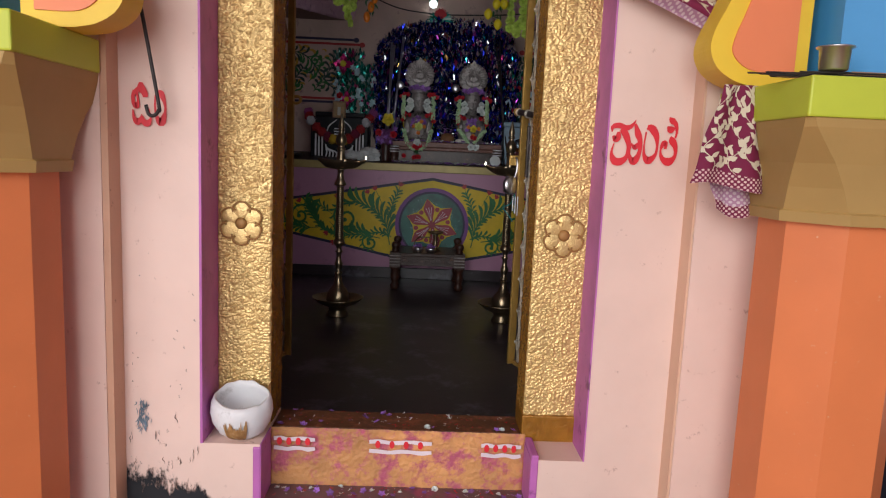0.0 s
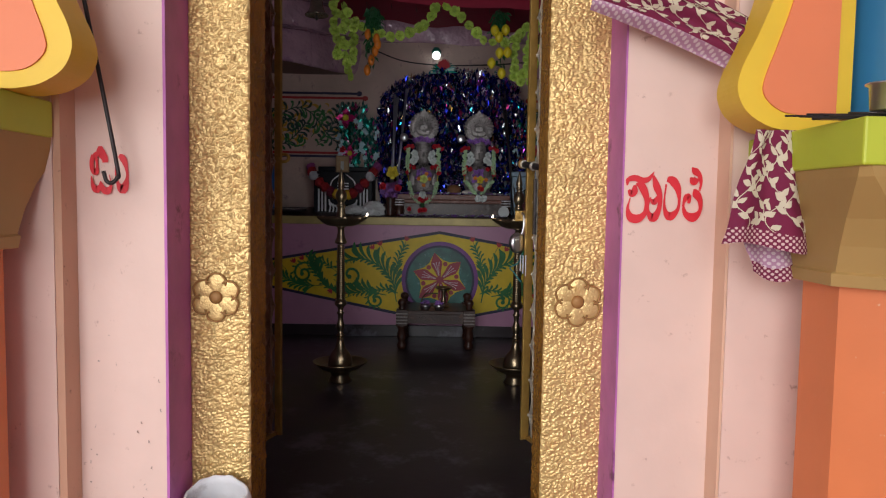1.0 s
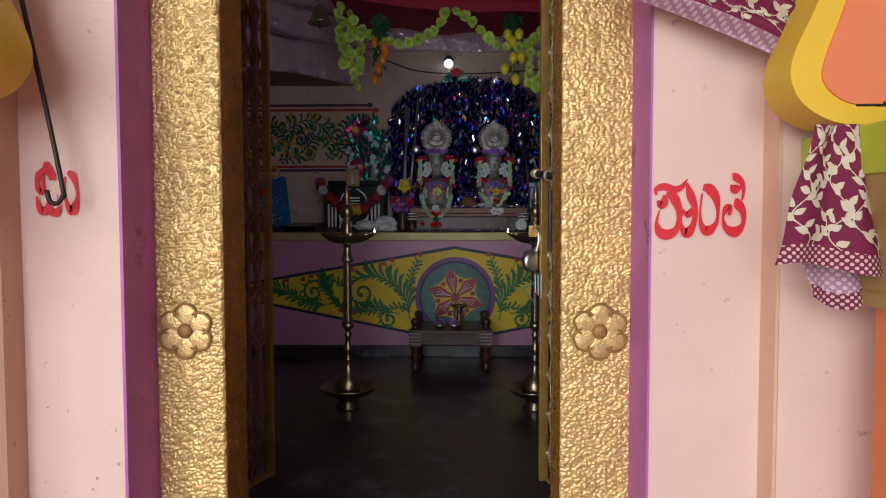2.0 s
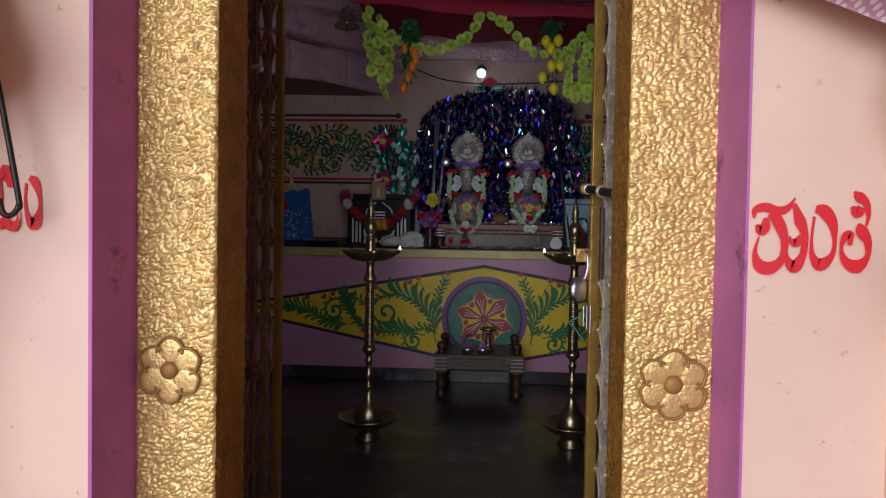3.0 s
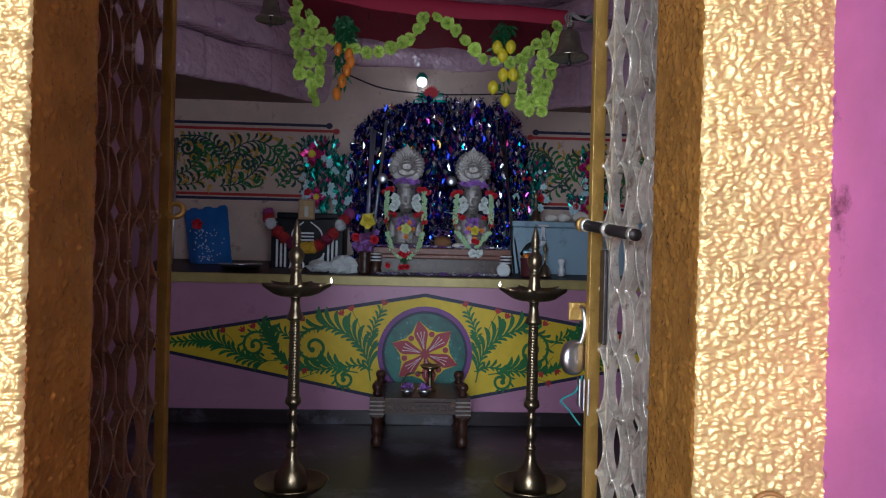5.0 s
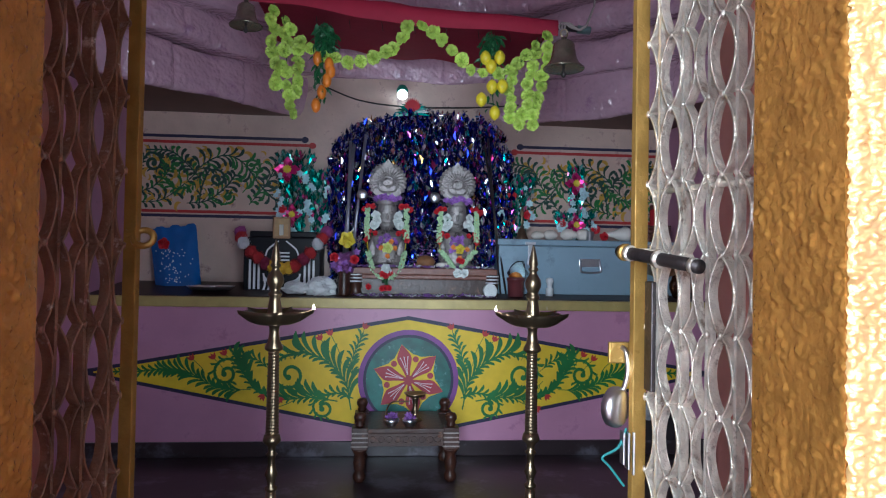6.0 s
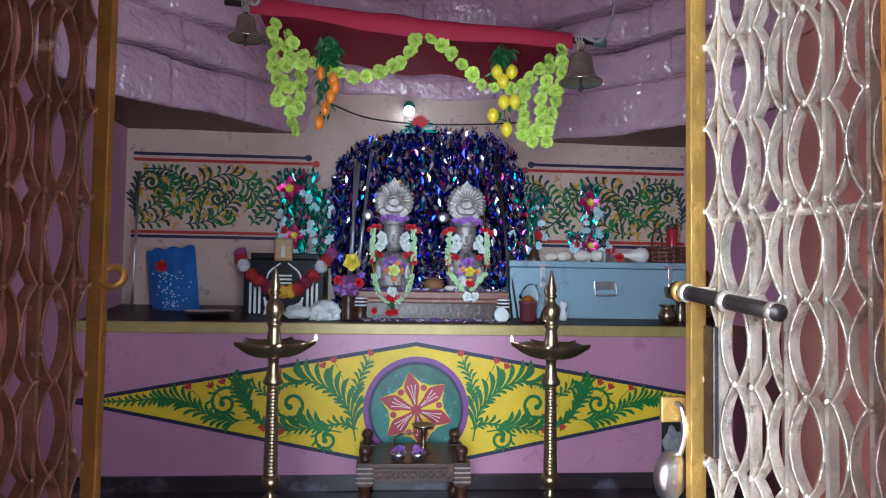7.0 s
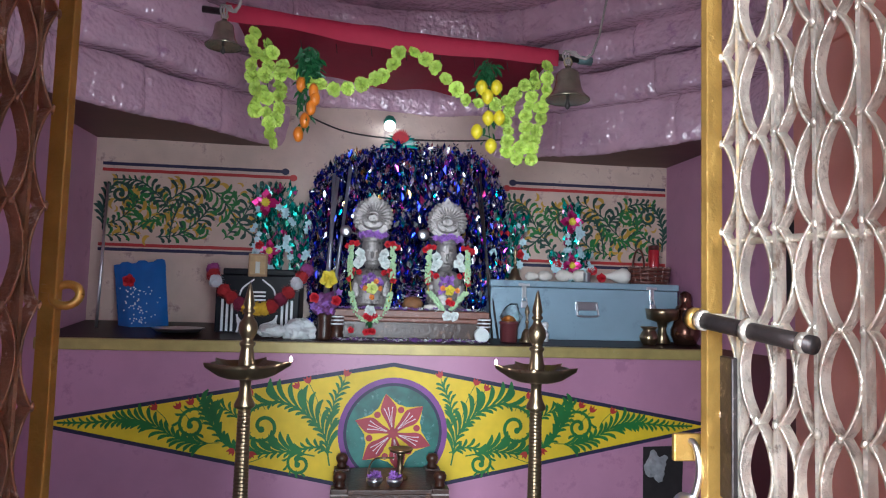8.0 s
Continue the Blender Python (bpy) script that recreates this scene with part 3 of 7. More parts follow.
# ---- porch columns, brackets ----
def column(cx, cy, side, label, shift=0.0, dz=0.0, squeeze=1.0):
    """Octagonal orange column with khaki capital, lime slab and a bracket that reaches towards the door (side -1 or 1)."""
    col = thing("porch_column", (cx, cy, -0.16), label, "column", "porch columns")
    c = 0.079
    part("shaft", stack(bmesh.new(), [(octagon(cx, cy, 0.135, c), -0.16), (octagon(cx, cy, 0.135, c), 0.81 + max(0.0, dz))]), ORANGE, col, "orange painted octagonal shaft")
    rings = []
    for z, h, ch in ((0.805, 0.157, 0.088), (0.828, 0.16, 0.088), (0.832, 0.153, 0.08), (0.88, 0.158, 0.068), (0.93, 0.166, 0.05), (0.97, 0.176, 0.03), (1.0, 0.184, 0.016), (1.022, 0.187, 0.01)):
        rings.append((octagon(cx, cy, h, ch), 0.805 + (z - 0.805) * squeeze + (dz if squeeze == 1.0 else 0.005)))
    part("capital", stack(bmesh.new(), rings), KHAKI, col, "khaki painted flared capital")
    part("slab", boxes((cx - 0.192, cx + 0.192, cy - 0.192, 1.598, 1.022 + dz, 1.094 + dz), bevel=0.004), LIME, col, "lime green painted slab")
    ux = cx + 0.07 * -side
    part("upper_shaft", stack(bmesh.new(), [(octagon(ux, cy + 0.03, 0.125, 0.06), 1.094 + dz), (octagon(ux, cy + 0.03, 0.125, 0.06), 3.0)]), BLUE_B, col, "blue painted upper shaft")
    # bracket: a thick scroll board with a sunk orange panel
    out = [(0.10, 1.094), (0.20, 1.094), (0.245, 1.103), (0.285, 1.128), (0.303, 1.165), (0.297, 1.205), (0.272, 1.26), (0.245, 1.33), (0.225, 1.42), (0.20, 1.55), (0.16, 1.75), (0.10, 1.9)]
    inn = [(0.128, 1.124), (0.20, 1.124), (0.235, 1.135), (0.258, 1.16), (0.256, 1.19), (0.235, 1.25), (0.21, 1.33), (0.192, 1.42), (0.17, 1.53), (0.128, 1.72)]
    ol = [tuple(p) for p in smooth_line(out[1:-1], 4)]
    bx = [(cx + shift + side * x, z + dz) for x, z in [out[0]] + ol + [out[-1]]]
    board = part("bracket", prism(bmesh.new(), bx, 1.44, 1.53), YELLOW_B, col, "yellow painted scroll bracket")
    il = [tuple(p) for p in smooth_line(inn, 4)]
    part("bracket_panel", prism(bmesh.new(), [(cx + shift + side * x, z + dz) for x, z in il], 1.436, 1.45), ORANGE_B, board, "orange painted bracket panel")
    return col


column(0.80, 1.417, -1, "orange octagonal porch column with lime slab and hanging cloth", 0.016, -0.018, 0.912)
column(-0.982, 1.465, 1, "orange octagonal porch column with lime slab and iron hook", 0.014, 0.035)
# plain porch behind the camera
structure("porch_roof", boxes((-3.2, 3.2, -2.4, 1.6, 3.0, 3.2)), paint("porch_ceiling_paint", (0.7, 0.55, 0.45), 0.6, 6, 0.08), "plain porch ceiling", "ceiling")
# ---- folding lattice gate ----
def gate_leaf(mir, s, label, silver):
    """One leaf in its own frame: the free edge at the origin, the hinge towards -y, the lattice behind the stile on the side that mir names."""
    leaf = thing("gate_leaf", (0, 0, 0), label, "gate", "gate leaves")
    z0, z1, zp, period, cols = 0.20, 2.08, 1.1725, 0.1117, 6
    width = s * (cols + 0.5)
    side = lambda a, b: (min(mir * a, mir * b), max(mir * a, mir * b))
    part("stile", boxes((*side(-0.022 if mir > 0 else -0.019, 0.004), 0.0, 0.011, z0, z1), bevel=0.0015), GATE_GOLD, leaf, "gold painted flat iron stile")
    part("hinge_stile", boxes((*side(0.0, 0.018), -width - 0.012, -width, z0, z1), bevel=0.0015), silver, leaf, "narrow hinge stile")
    for z in (z0, z1 - 0.012):
        part("rail", boxes((*side(-0.006, 0.018), -width, 0.0, z, z + 0.012), bevel=0.0015), GATE_GOLD, leaf, "gold painted flat iron rail")
    for k in range(cols + 1):
        u = -s * (k + 0.5)
        bm = bmesh.new()
        prev = None
        for i in range(24):
            z = z0 + 0.012 + (z1 - z0 - 0.024) * i / 23
            w = 0.0012 * noise.noise(Vector((k * 2.3, mir, z * 4)))
            ring = [bm.verts.new(p) for p in ((mir * 0.001, u - 0.0024 + w, z), (mir * 0.017, u - 0.0024 + w, z), (mir * 0.017, u + 0.0024 + w, z), (mir * 0.001, u + 0.0024 + w, z))]
            if prev:
                for q in range(4):
                    bm.faces.new((prev[q], prev[(q + 1) % 4], ring[(q + 1) % 4], ring[q]))
            prev = ring
        part("upright_bar", bm, silver, leaf)
    # bent strips: whole lenses in every second bay, back to back arcs in the bays between
    first = math.ceil((z0 + 0.012 - zp) / period) - 1
    for k in range(cols + 1):
        c = -s * k
        arcs = [(0.0, -1)] if k == 0 else [(c, -1), (c, 1)] if k % 2 else [(c + s / 2 - 0.003, -1), (c - s / 2 + 0.003, 1)]
        for base, sgn in arcs:
            bm = bmesh.new()
            prev = None
            n = 12
            total = int((z1 - z0) / period + 2) * n
            for i in range(total + 1):
                z = zp + period * (first + i / n)
                if z < z0 + 0.012 or z > z1 - 0.012:
                    continue
                f = (i % n) / n
                cell = i // n
                reach = (s / 2 - 0.0055) * (1 + 0.10 * noise.noise(Vector((k * 5.1, cell * 2.7, sgn))))
                u = base + sgn * (0.0022 + reach * math.sin(math.pi * f) ** 0.82)
                wz = z + 0.005 * noise.noise(Vector((k * 1.7, round(i / n) * 3.3, 4.0)))
                d = 0.0012 * noise.noise(Vector((k * 3.1, sgn, z * 30)))
                t = 0.0017 + 0.0005 * noise.noise(Vector((k, z * 60, sgn)))
                ring = [bm.verts.new(p) for p in ((mir * d, u - t, wz), (mir * (0.0165 + d), u - t, wz), (mir * (0.0165 + d), u + t, wz), (mir * d, u + t, wz))]
                if prev:
                    for q in range(4):
                        f_ = bm.faces.new((prev[q], prev[(q + 1) % 4], ring[(q + 1) % 4], ring[q]))
                        f_.smooth = q in (1, 3)
                prev = ring
            part("bent_strip", bm, silver, leaf)
    for z in ((1.160,) if mir > 0 else ()):
        part("cross_rod", tube(bmesh.new(), [(mir * 0.008, -0.002, z), (mir * 0.008, -width, z)], 0.0045, 8), silver, leaf, smooth=True)
    # lumpy welds where the strips meet
    bm = bmesh.new()
    for k in range(cols + 1):
        for i in range(int((z1 - z0) / period) + 1):
            z = zp + period * (first + 1 + i)
            if not z0 + 0.02 < z < z1 - 0.02:
                continue
            for u in ([-s * k] if k % 2 or k == 0 else [-s * (k - 0.5), -s * (k + 0.5)]):
                blob(bm, (mir * 0.001, u, z + 0.003 * noise.noise(Vector((k, i, 2)))), 0.0042, k * 7 + i, (0.9, 1.0, 1.5), 1, 0.5)
    tagged(part("weld_seam", bm, silver, leaf, smooth=True), kind="stuff")
    return leaf


# Left leaf's silver paint, browner, with its shade put into the colour.
SHADED_SILVER = paint("shaded_brown_silver_paint", (0.29, 0.175, 0.12), 0.28, 30, 0.45, 1.0, 55, metal=0.45, stain=(0.66, 0.58, 0.5), stain_amount=0.2, stain_scale=34, depth=0.008)
left_leaf = gate_leaf(-1, 0.0485, "lattice gate leaf of shaded brown silver strips with gold stile, standing open", SHADED_SILVER)
right_leaf = gate_leaf(1, 0.0505, "silver strip lattice gate leaf with gold stile, standing open", SILVER)
left_leaf.matrix_basis = pose(-0.521, 2.325, 0, 0, 0, -20.0)
right_leaf.matrix_basis = pose(0.277, 2.312, 0, 0, 0, 18.5)
# ---- painted murals ----
mural = thing("altar_mural", (0, FRONT, 0.45), "yellow diamond mural with green vines and a star rosette on the altar", "mural", kind="structure")
Y0 = FRONT - 0.003
part("border", prism(bmesh.new(), [(-1.638, 0.452), (0, 0.122), (1.638, 0.452), (1.638, 0.472), (0, 0.758), (-1.638, 0.472)], Y0, FRONT + 0.002), MNAVY, mural, "navy painted border")
part("field", prism(bmesh.new(), [(-1.58, 0.459), (0, 0.142), (1.58, 0.459), (1.58, 0.464), (0, 0.738), (-1.58, 0.464)], Y0 - 0.002, FRONT), MY, mural, "yellow painted field")
Y1 = Y0 - 0.003


def plume(bm, line, y, length, width, gap, mir, inner=0.6, start=0.04, stop=0.97):
    """Comma leaves that leave a stem along its way and flare out at their ends."""
    n, i = len(line), int(len(line) * start)
    k = 0
    run = 0.0
    while i < int(n * stop) - 1:
        p, q = np.array(line[i]), np.array(line[i + 1])
        step = np.linalg.norm(q - p)
        run += step
        if run >= gap:
            run = 0.0
            d = (q - p) / (step + 1e-9)
            nrm = np.array([-d[1], d[0]]) * mir
            for side, m in ((1, 1.0), (-1, inner)):
                l = length(p) * m * (0.88 + 0.24 * ((k * 5 + side) % 4) / 3)
                if l < 0.008:
                    continue
                v = nrm * side
                w = min(width, 0.26 * l)
                brush(bm, [(*p, 0.002), (*(p + l * (0.30 * d + 0.07 * v)), w * 0.5), (*(p + l * (0.62 * d + 0.22 * v)), w * 0.95), (*(p + l * (0.86 * d + 0.46 * v)), w * 1.1), (*(p + l * (0.94 * d + 0.70 * v)), w * 0.3)], y)
            k += 1
        i += 1


def branch(bm, pts, y, w, length, width, gap, mir, put, coil=None, inner=0.6):
    """A stem through the points that may end in a coil (cx, cz, r, first angle, turning sense, turns)."""
    line = [(float(p[0]), float(p[1])) for p in smooth_line(list(pts) + ([(coil[0] + coil[2] * math.cos(coil[3]), coil[1] + coil[2] * math.sin(coil[3]))] if coil else []), 14)]
    stem_n = len(line)
    if coil:
        cx, cz, r, a0, sense, turns = coil
        for i in range(1, 34):
            f = i / 33
            a = a0 + sense * turns * 2 * math.pi * f
            q = r * (1 - 0.84 * f ** 0.85)
            line.append((cx + q * math.cos(a), cz + q * math.sin(a)))
    line = [put(*p) for p in line]
    n = len(line)
    stroke(bm, line, [w * (0.5 + 0.85 * i / n) for i in range(n)], y)
    if coil:
        e = line[-1]
        ngon(bm, [(e[0] + w * 1.1 * math.cos(t), e[1] + w * 1.1 * math.sin(t)) for t in np.linspace(0, 2 * math.pi, 11)[:-1]], y - 0.0034)
        coiled = line[stem_n:stem_n + 15]
        plume(bm, coiled, y, lambda p: 0.5 * coil[2], width * 0.8, gap * 0.9, mir * (1 if coil[4] < 0 else -1), 0.45, 0, 1)
    plume(bm, line[:stem_n], y, length, width, gap, mir, inner)


def half_vines(sg, seed):
    g, r = bmesh.new(), bmesh.new()
    put = lambda x, z: (sg * x, z)
    half = lambda x: max(0.012, 0.292 - 0.183 * abs(x))
    size = lambda k: (lambda p: min(k, 0.12 * half(p[0]) + 0.95 * max(0.0, half(p[0]) - abs(p[1] - 0.44 - 0.0135 * abs(p[0])))))
    branch(g, [(0.29, 0.27), (0.325, 0.42), (0.42, 0.52), (0.53, 0.565)], Y1, 0.014, size(0.125), 0.021, 0.028, sg, put, (0.605, 0.452, 0.105, 1.75, -1, 1.45), 0.4)
    branch(g, [(0.36, 0.315), (0.50, 0.335), (0.66, 0.325), (0.77, 0.37), (0.83, 0.45)], Y1, 0.013, size(0.12), 0.020, 0.027, sg, put, (0.925, 0.458, 0.078, 2.1, -1, 1.4), 0.4)
    branch(g, [(0.80, 0.375), (0.93, 0.375), (1.03, 0.415), (1.12, 0.465), (1.22, 0.48), (1.36, 0.466), (1.52, 0.463)], Y1, 0.007, size(0.085), 0.015, 0.023, sg, put, None, 1.0)
    branch(g, [(0.28, 0.33), (0.36, 0.355)], Y1, 0.013, size(0.05), 0.014, 0.024, sg, put, (0.43, 0.28, 0.068, 1.7, -1, 1.35), 0.7)
    branch(g, [(0.285, 0.42), (0.285, 0.54), (0.235, 0.67)], Y1, 0.006, size(0.05), 0.011, 0.022, sg, put, None, 1.0)
    branch(g, [(0.70, 0.47), (0.78, 0.53), (0.90, 0.555)], Y1, 0.006, size(0.05), 0.012, 0.022, sg, put, None, 0.8)
    for bx, bz, tx, tz in ((0.34, 0.50, 0.40, 0.655), (0.36, 0.48, 0.45, 0.63), (0.60, 0.53, 0.66, 0.595), (0.72, 0.42, 0.66, 0.335), (0.70, 0.40, 0.735, 0.35), (0.88, 0.47, 0.93, 0.55), (0.93, 0.45, 0.985, 0.53),
                           (0.58, 0.32, 0.68, 0.28), (1.03, 0.45, 1.09, 0.525), (0.27, 0.6, 0.23, 0.69)):
        brush(g, [(sg * bx, bz, 0.003), (sg * (bx + tx) / 2 - 0.01 * sg, (bz + tz) / 2, 0.0035), (sg * tx, tz, 0.003)], Y1)
        for k in (-1, 0, 1):
            a = math.atan2(tz - bz, sg * (tx - bx)) + 0.55 * k
            brush(r, [(sg * tx, tz, 0.005), (sg * tx + 0.016 * math.cos(a), tz + 0.016 * math.sin(a), 0.015), (sg * tx + 0.036 * math.cos(a), tz + 0.036 * math.sin(a), 0.001)], Y1 - 0.0032)
    part("vine", g, MGREEN, mural, "green painted scrolling vine", fix=False)
    part("blossoms", r, MRED, mural, "small red painted buds", fix=False)


half_vines(1, 1)
half_vines(-1, 2)
RX, RZ = 0.005, 0.425
def ring_pts(r, n=48, a0=0.0):
    return [(RX + r * math.cos(2 * math.pi * i / n + a0), RZ + r * math.sin(2 * math.pi * i / n + a0)) for i in range(n)]


bm = bmesh.new(); ngon(bm, ring_pts(0.262), Y1 - 0.003); part("rosette_rim", bm, MPURPLE, mural, "purple painted ring")
bm = bmesh.new(); ngon(bm, ring_pts(0.236), Y1 - 0.005); part("rosette_shadow_ring", bm, MNAVY, mural)
bm = bmesh.new(); ngon(bm, ring_pts(0.222), Y1 - 0.007); part("rosette_disc", bm, MTEAL, mural, "teal sponge-painted disc")
star = []
for k in range(6):
    a = radians(102 + 60 * k)
    star.append((RX + 0.19 * math.cos(a), RZ + 0.19 * math.sin(a)))
    b = a + radians(30)
    for t in (-0.16, 0, 0.16):
        star.append((RX + 0.137 * math.cos(b + t), RZ + 0.137 * math.sin(b + t)))
bm = bmesh.new(); ngon(bm, star, Y1 - 0.0095); part("star", bm, MY, mural, "yellow six-pointed star")
bm, wh = bmesh.new(), bmesh.new()
for k in range(6):
    a = radians(102 + 60 * k)
    d = (math.cos(a), math.sin(a))
    brush(bm, [(RX + q * d[0], RZ + q * d[1], w) for q, w in ((0.01, 0.014), (0.06, 0.042), (0.112, 0.076), (0.15, 0.05), (0.19, 0.001))], Y1 - 0.0115)
    b = a + radians(30)
    c = (RX + 0.115 * math.cos(b), RZ + 0.115 * math.sin(b))
    ngon(bm, [(c[0] + 0.016 * math.cos(t), c[1] + 0.016 * math.sin(t)) for t in np.linspace(0, 2 * math.pi, 13)[:-1]], Y1 - 0.0127)
    for s in (-0.16, 0, 0.16):
        e = a + s
        brush(wh, [(RX + q * math.cos(a + s * q / 0.12), RZ + q * math.sin(a + s * q / 0.12), w) for q, w in ((0.03, 0.002), (0.08, 0.003), (0.115, 0.004), (0.125, 0.007))], Y1 - 0.0135)
ngon(bm, ring_pts(0.024, 16), Y1 - 0.0130)
part("star_petals", bm, MPINK, mural, "crimson painted petals and dots", fix=False)
part("stamens", wh, MWHITE, mural, "white painted stamens", fix=False)

# back wall panels
def wall_panel(x0, x1, z0, z1, sg, ends, name):
    pn = thing(name, ((x0 + x1) / 2, BACK, z0), "dark green scrolling leaf mural with red and navy lines", "mural", "wall murals", "structure")
    y = BACK - 0.003
    o = bmesh.new()
    rng = random.Random(7 if sg > 0 else 8)
    w, h = x1 - x0, z1 - z0
    for _ in range(105):
        cx, cz, r = rng.uniform(x0 + 0.04, x1 - 0.04), rng.uniform(z0 + 0.03, z1 - 0.03), rng.uniform(0.012, 0.026)
        a = rng.uniform(0, 6.28)
        brush(o, [(cx, cz, 0.004), (cx + r * math.cos(a), cz + r * math.sin(a), r * 0.9), (cx + 2 * r * math.cos(a + 0.5), cz + 2 * r * math.sin(a + 0.5), r * 0.7), (cx + 2.6 * r * math.cos(a + 0.9), cz + 2.6 * r * math.sin(a + 0.9), 0.003)], y)
    part("ochre_shading", o, MOCHRE, pn, "ochre painted shading", fix=False)
    g = bmesh.new()
    X = lambda f: x0 + f * w if sg > 0 else x1 - f * w
    put = lambda f, v: (X(f / 0.98), z0 + v)
    size = lambda k: (lambda p: k * min(1.0, 0.35 + 5.5 * min(p[1] - z0, z1 - p[1])))
    yp = y - 0.001
    l = bmesh.new()
    flip = lambda a: a if sg > 0 else math.pi - a
    def fan(f, v, a0, a1, n, l0, l1, c0, c1, width):
        """Long brush strokes that sweep out of one root and curl."""
        for i in range(n):
            q = i / max(1, n - 1)
            length, ang, curl = l0 + (l1 - l0) * q, radians(a0 + (a1 - a0) * q), c0 + (c1 - c0) * q
            px, pz = put(f, v)
            pts = []
            for e in range(9):
                if e:
                    b = flip(ang + curl * (e / 8) ** 1.3)
                    px, pz = px + length / 8 * math.cos(b), pz + length / 8 * math.sin(b)
                wd = width * (0.22, 0.35, 0.5, 0.7, 0.9, 1.1, 1.25, 1.1, 0.3)[e] * (0.85 + 0.3 * rng.random())
                pts.append((min(max(px, x0 + 0.006), x1 - 0.006), min(max(pz, z0 + 0.008), z1 - 0.006), wd))
            brush(l if rng.random() < 0.35 else g, pts, yp)
    def sweep(stem, n, l0, l1, sides=(1, -1), width=0.0155):
        """Long comma strokes that leave a stem on both sides and curl away from it."""
        line = [(float(p[0]), float(p[1])) for p in smooth_line(stem, 14)]
        pts = [put(*p) for p in line]
        stroke(g, pts, [0.005 + 0.006 * i / len(pts) for i in range(len(pts))], yp)
        for i in range(n):
            k = int((len(line) - 2) * (i + 0.5) / n)
            ang = math.degrees(math.atan2(line[k + 1][1] - line[k][1], line[k + 1][0] - line[k][0]))
            for side in sides:
                length = (l0 + (l1 - l0) * math.sin(math.pi * (i + 0.5) / n)) * rng.uniform(0.85, 1.15)
                fan(line[k][0], line[k][1], ang + 14 * side, ang + 14 * side + 1, 1, length, length, 1.75 * side, 1.75 * side, width)
    sweep([(0.02, 0.03), (0.16, 0.05), (0.30, 0.16), (0.40, 0.27), (0.52, 0.32), (0.63, 0.27), (0.72, 0.15), (0.82, 0.06), (0.95, 0.04)], 26, 0.06, 0.105)
    sweep([(0.30, 0.03), (0.42, 0.05), (0.52, 0.13), (0.58, 0.21)], 11, 0.05, 0.085)
    sweep([(0.66, 0.03), (0.76, 0.16), (0.84, 0.30), (0.96, 0.33)], 13, 0.05, 0.085)
    sweep([(0.38, 0.17), (0.30, 0.26), (0.20, 0.335), (0.06, 0.34)], 12, 0.045, 0.075)
    sweep([(0.02, 0.09), (0.10, 0.12), (0.17, 0.19), (0.20, 0.24)], 8, 0.04, 0.06)
    branch(g, [(0.02, 0.06), (0.015, 0.18), (0.04, 0.27)], yp, 0.015, size(0.06), 0.018, 0.024, sg, put, (0.10, 0.265, 0.062, 2.0, -1, 1.4))
    branch(l, [(0.42, 0.26), (0.34, 0.15), (0.24, 0.115), (0.175, 0.17)], yp, 0.014, size(0.05), 0.017, 0.024, sg, put, (0.232, 0.25, 0.058, 3.1, -1, 1.35))
    branch(g, [(0.37, 0.02), (0.385, 0.13), (0.42, 0.22)], yp, 0.014, size(0.05), 0.017, 0.024, sg, put, (0.47, 0.18, 0.056, 2.0, -1, 1.35))
    branch(l, [(0.40, 0.12), (0.44, 0.06), (0.50, 0.03)], yp, 0.013, size(0.04), 0.015, 0.022, sg, put, (0.54, 0.075, 0.04, -1.6, 1, 1.3))
    branch(g, [(0.92, 0.03), (0.95, 0.15), (0.90, 0.24)], yp, 0.013, size(0.05), 0.015, 0.022, sg, put, (0.85, 0.23, 0.056, 0.9, 1, 1.35))
    branch(l, [(0.62, 0.10), (0.70, 0.2), (0.72, 0.26)], yp, 0.012, size(0.04), 0.015, 0.022, sg, put, (0.67, 0.26, 0.045, 0.0, 1, 1.3))
    part("leaf_scroll_light", l, MGREEN, pn, "mid green painted leaf strokes", fix=False)
    part("leaf_scroll", g, MDARK, pn, "dark green painted leaf scroll", fix=False)
    for nm, mat, z, x_in in (("navy_line", MNAVY, z1 + 0.062, ends[0]), ("red_line", MRED, z1 + 0.028, ends[1]), ("red_line", MRED, z0 - 0.018, None), ("navy_line", MNAVY, z0 - 0.044, None)):
        b = bmesh.new()
        xa, xb = (x0, x_in) if sg > 0 else (x_in, x1)
        if x_in is None:
            xa, xb = x0, x1
        pts = [(xa + (xb - xa) * i / 30, z + 0.0018 * noise.noise(Vector((i * 0.7, z * 9, 0)))) for i in range(31)]
        stroke(b, pts, 0.0175, y)
        if x_in is not None:
            ngon(b, [(x_in + 0.022 * math.cos(t), z + 0.019 * math.sin(t)) for t in np.linspace(0, 2 * math.pi, 15)[:-1]], y - 0.002)
        part(nm, b, mat, pn, fix=False)


wall_panel(-1.60, -0.62, 1.335, 1.70, 1, (-0.62, -0.575), "wall_mural")
wall_panel(0.62, 1.63, 1.325, 1.70, -1, (0.69, 0.655), "wall_mural")

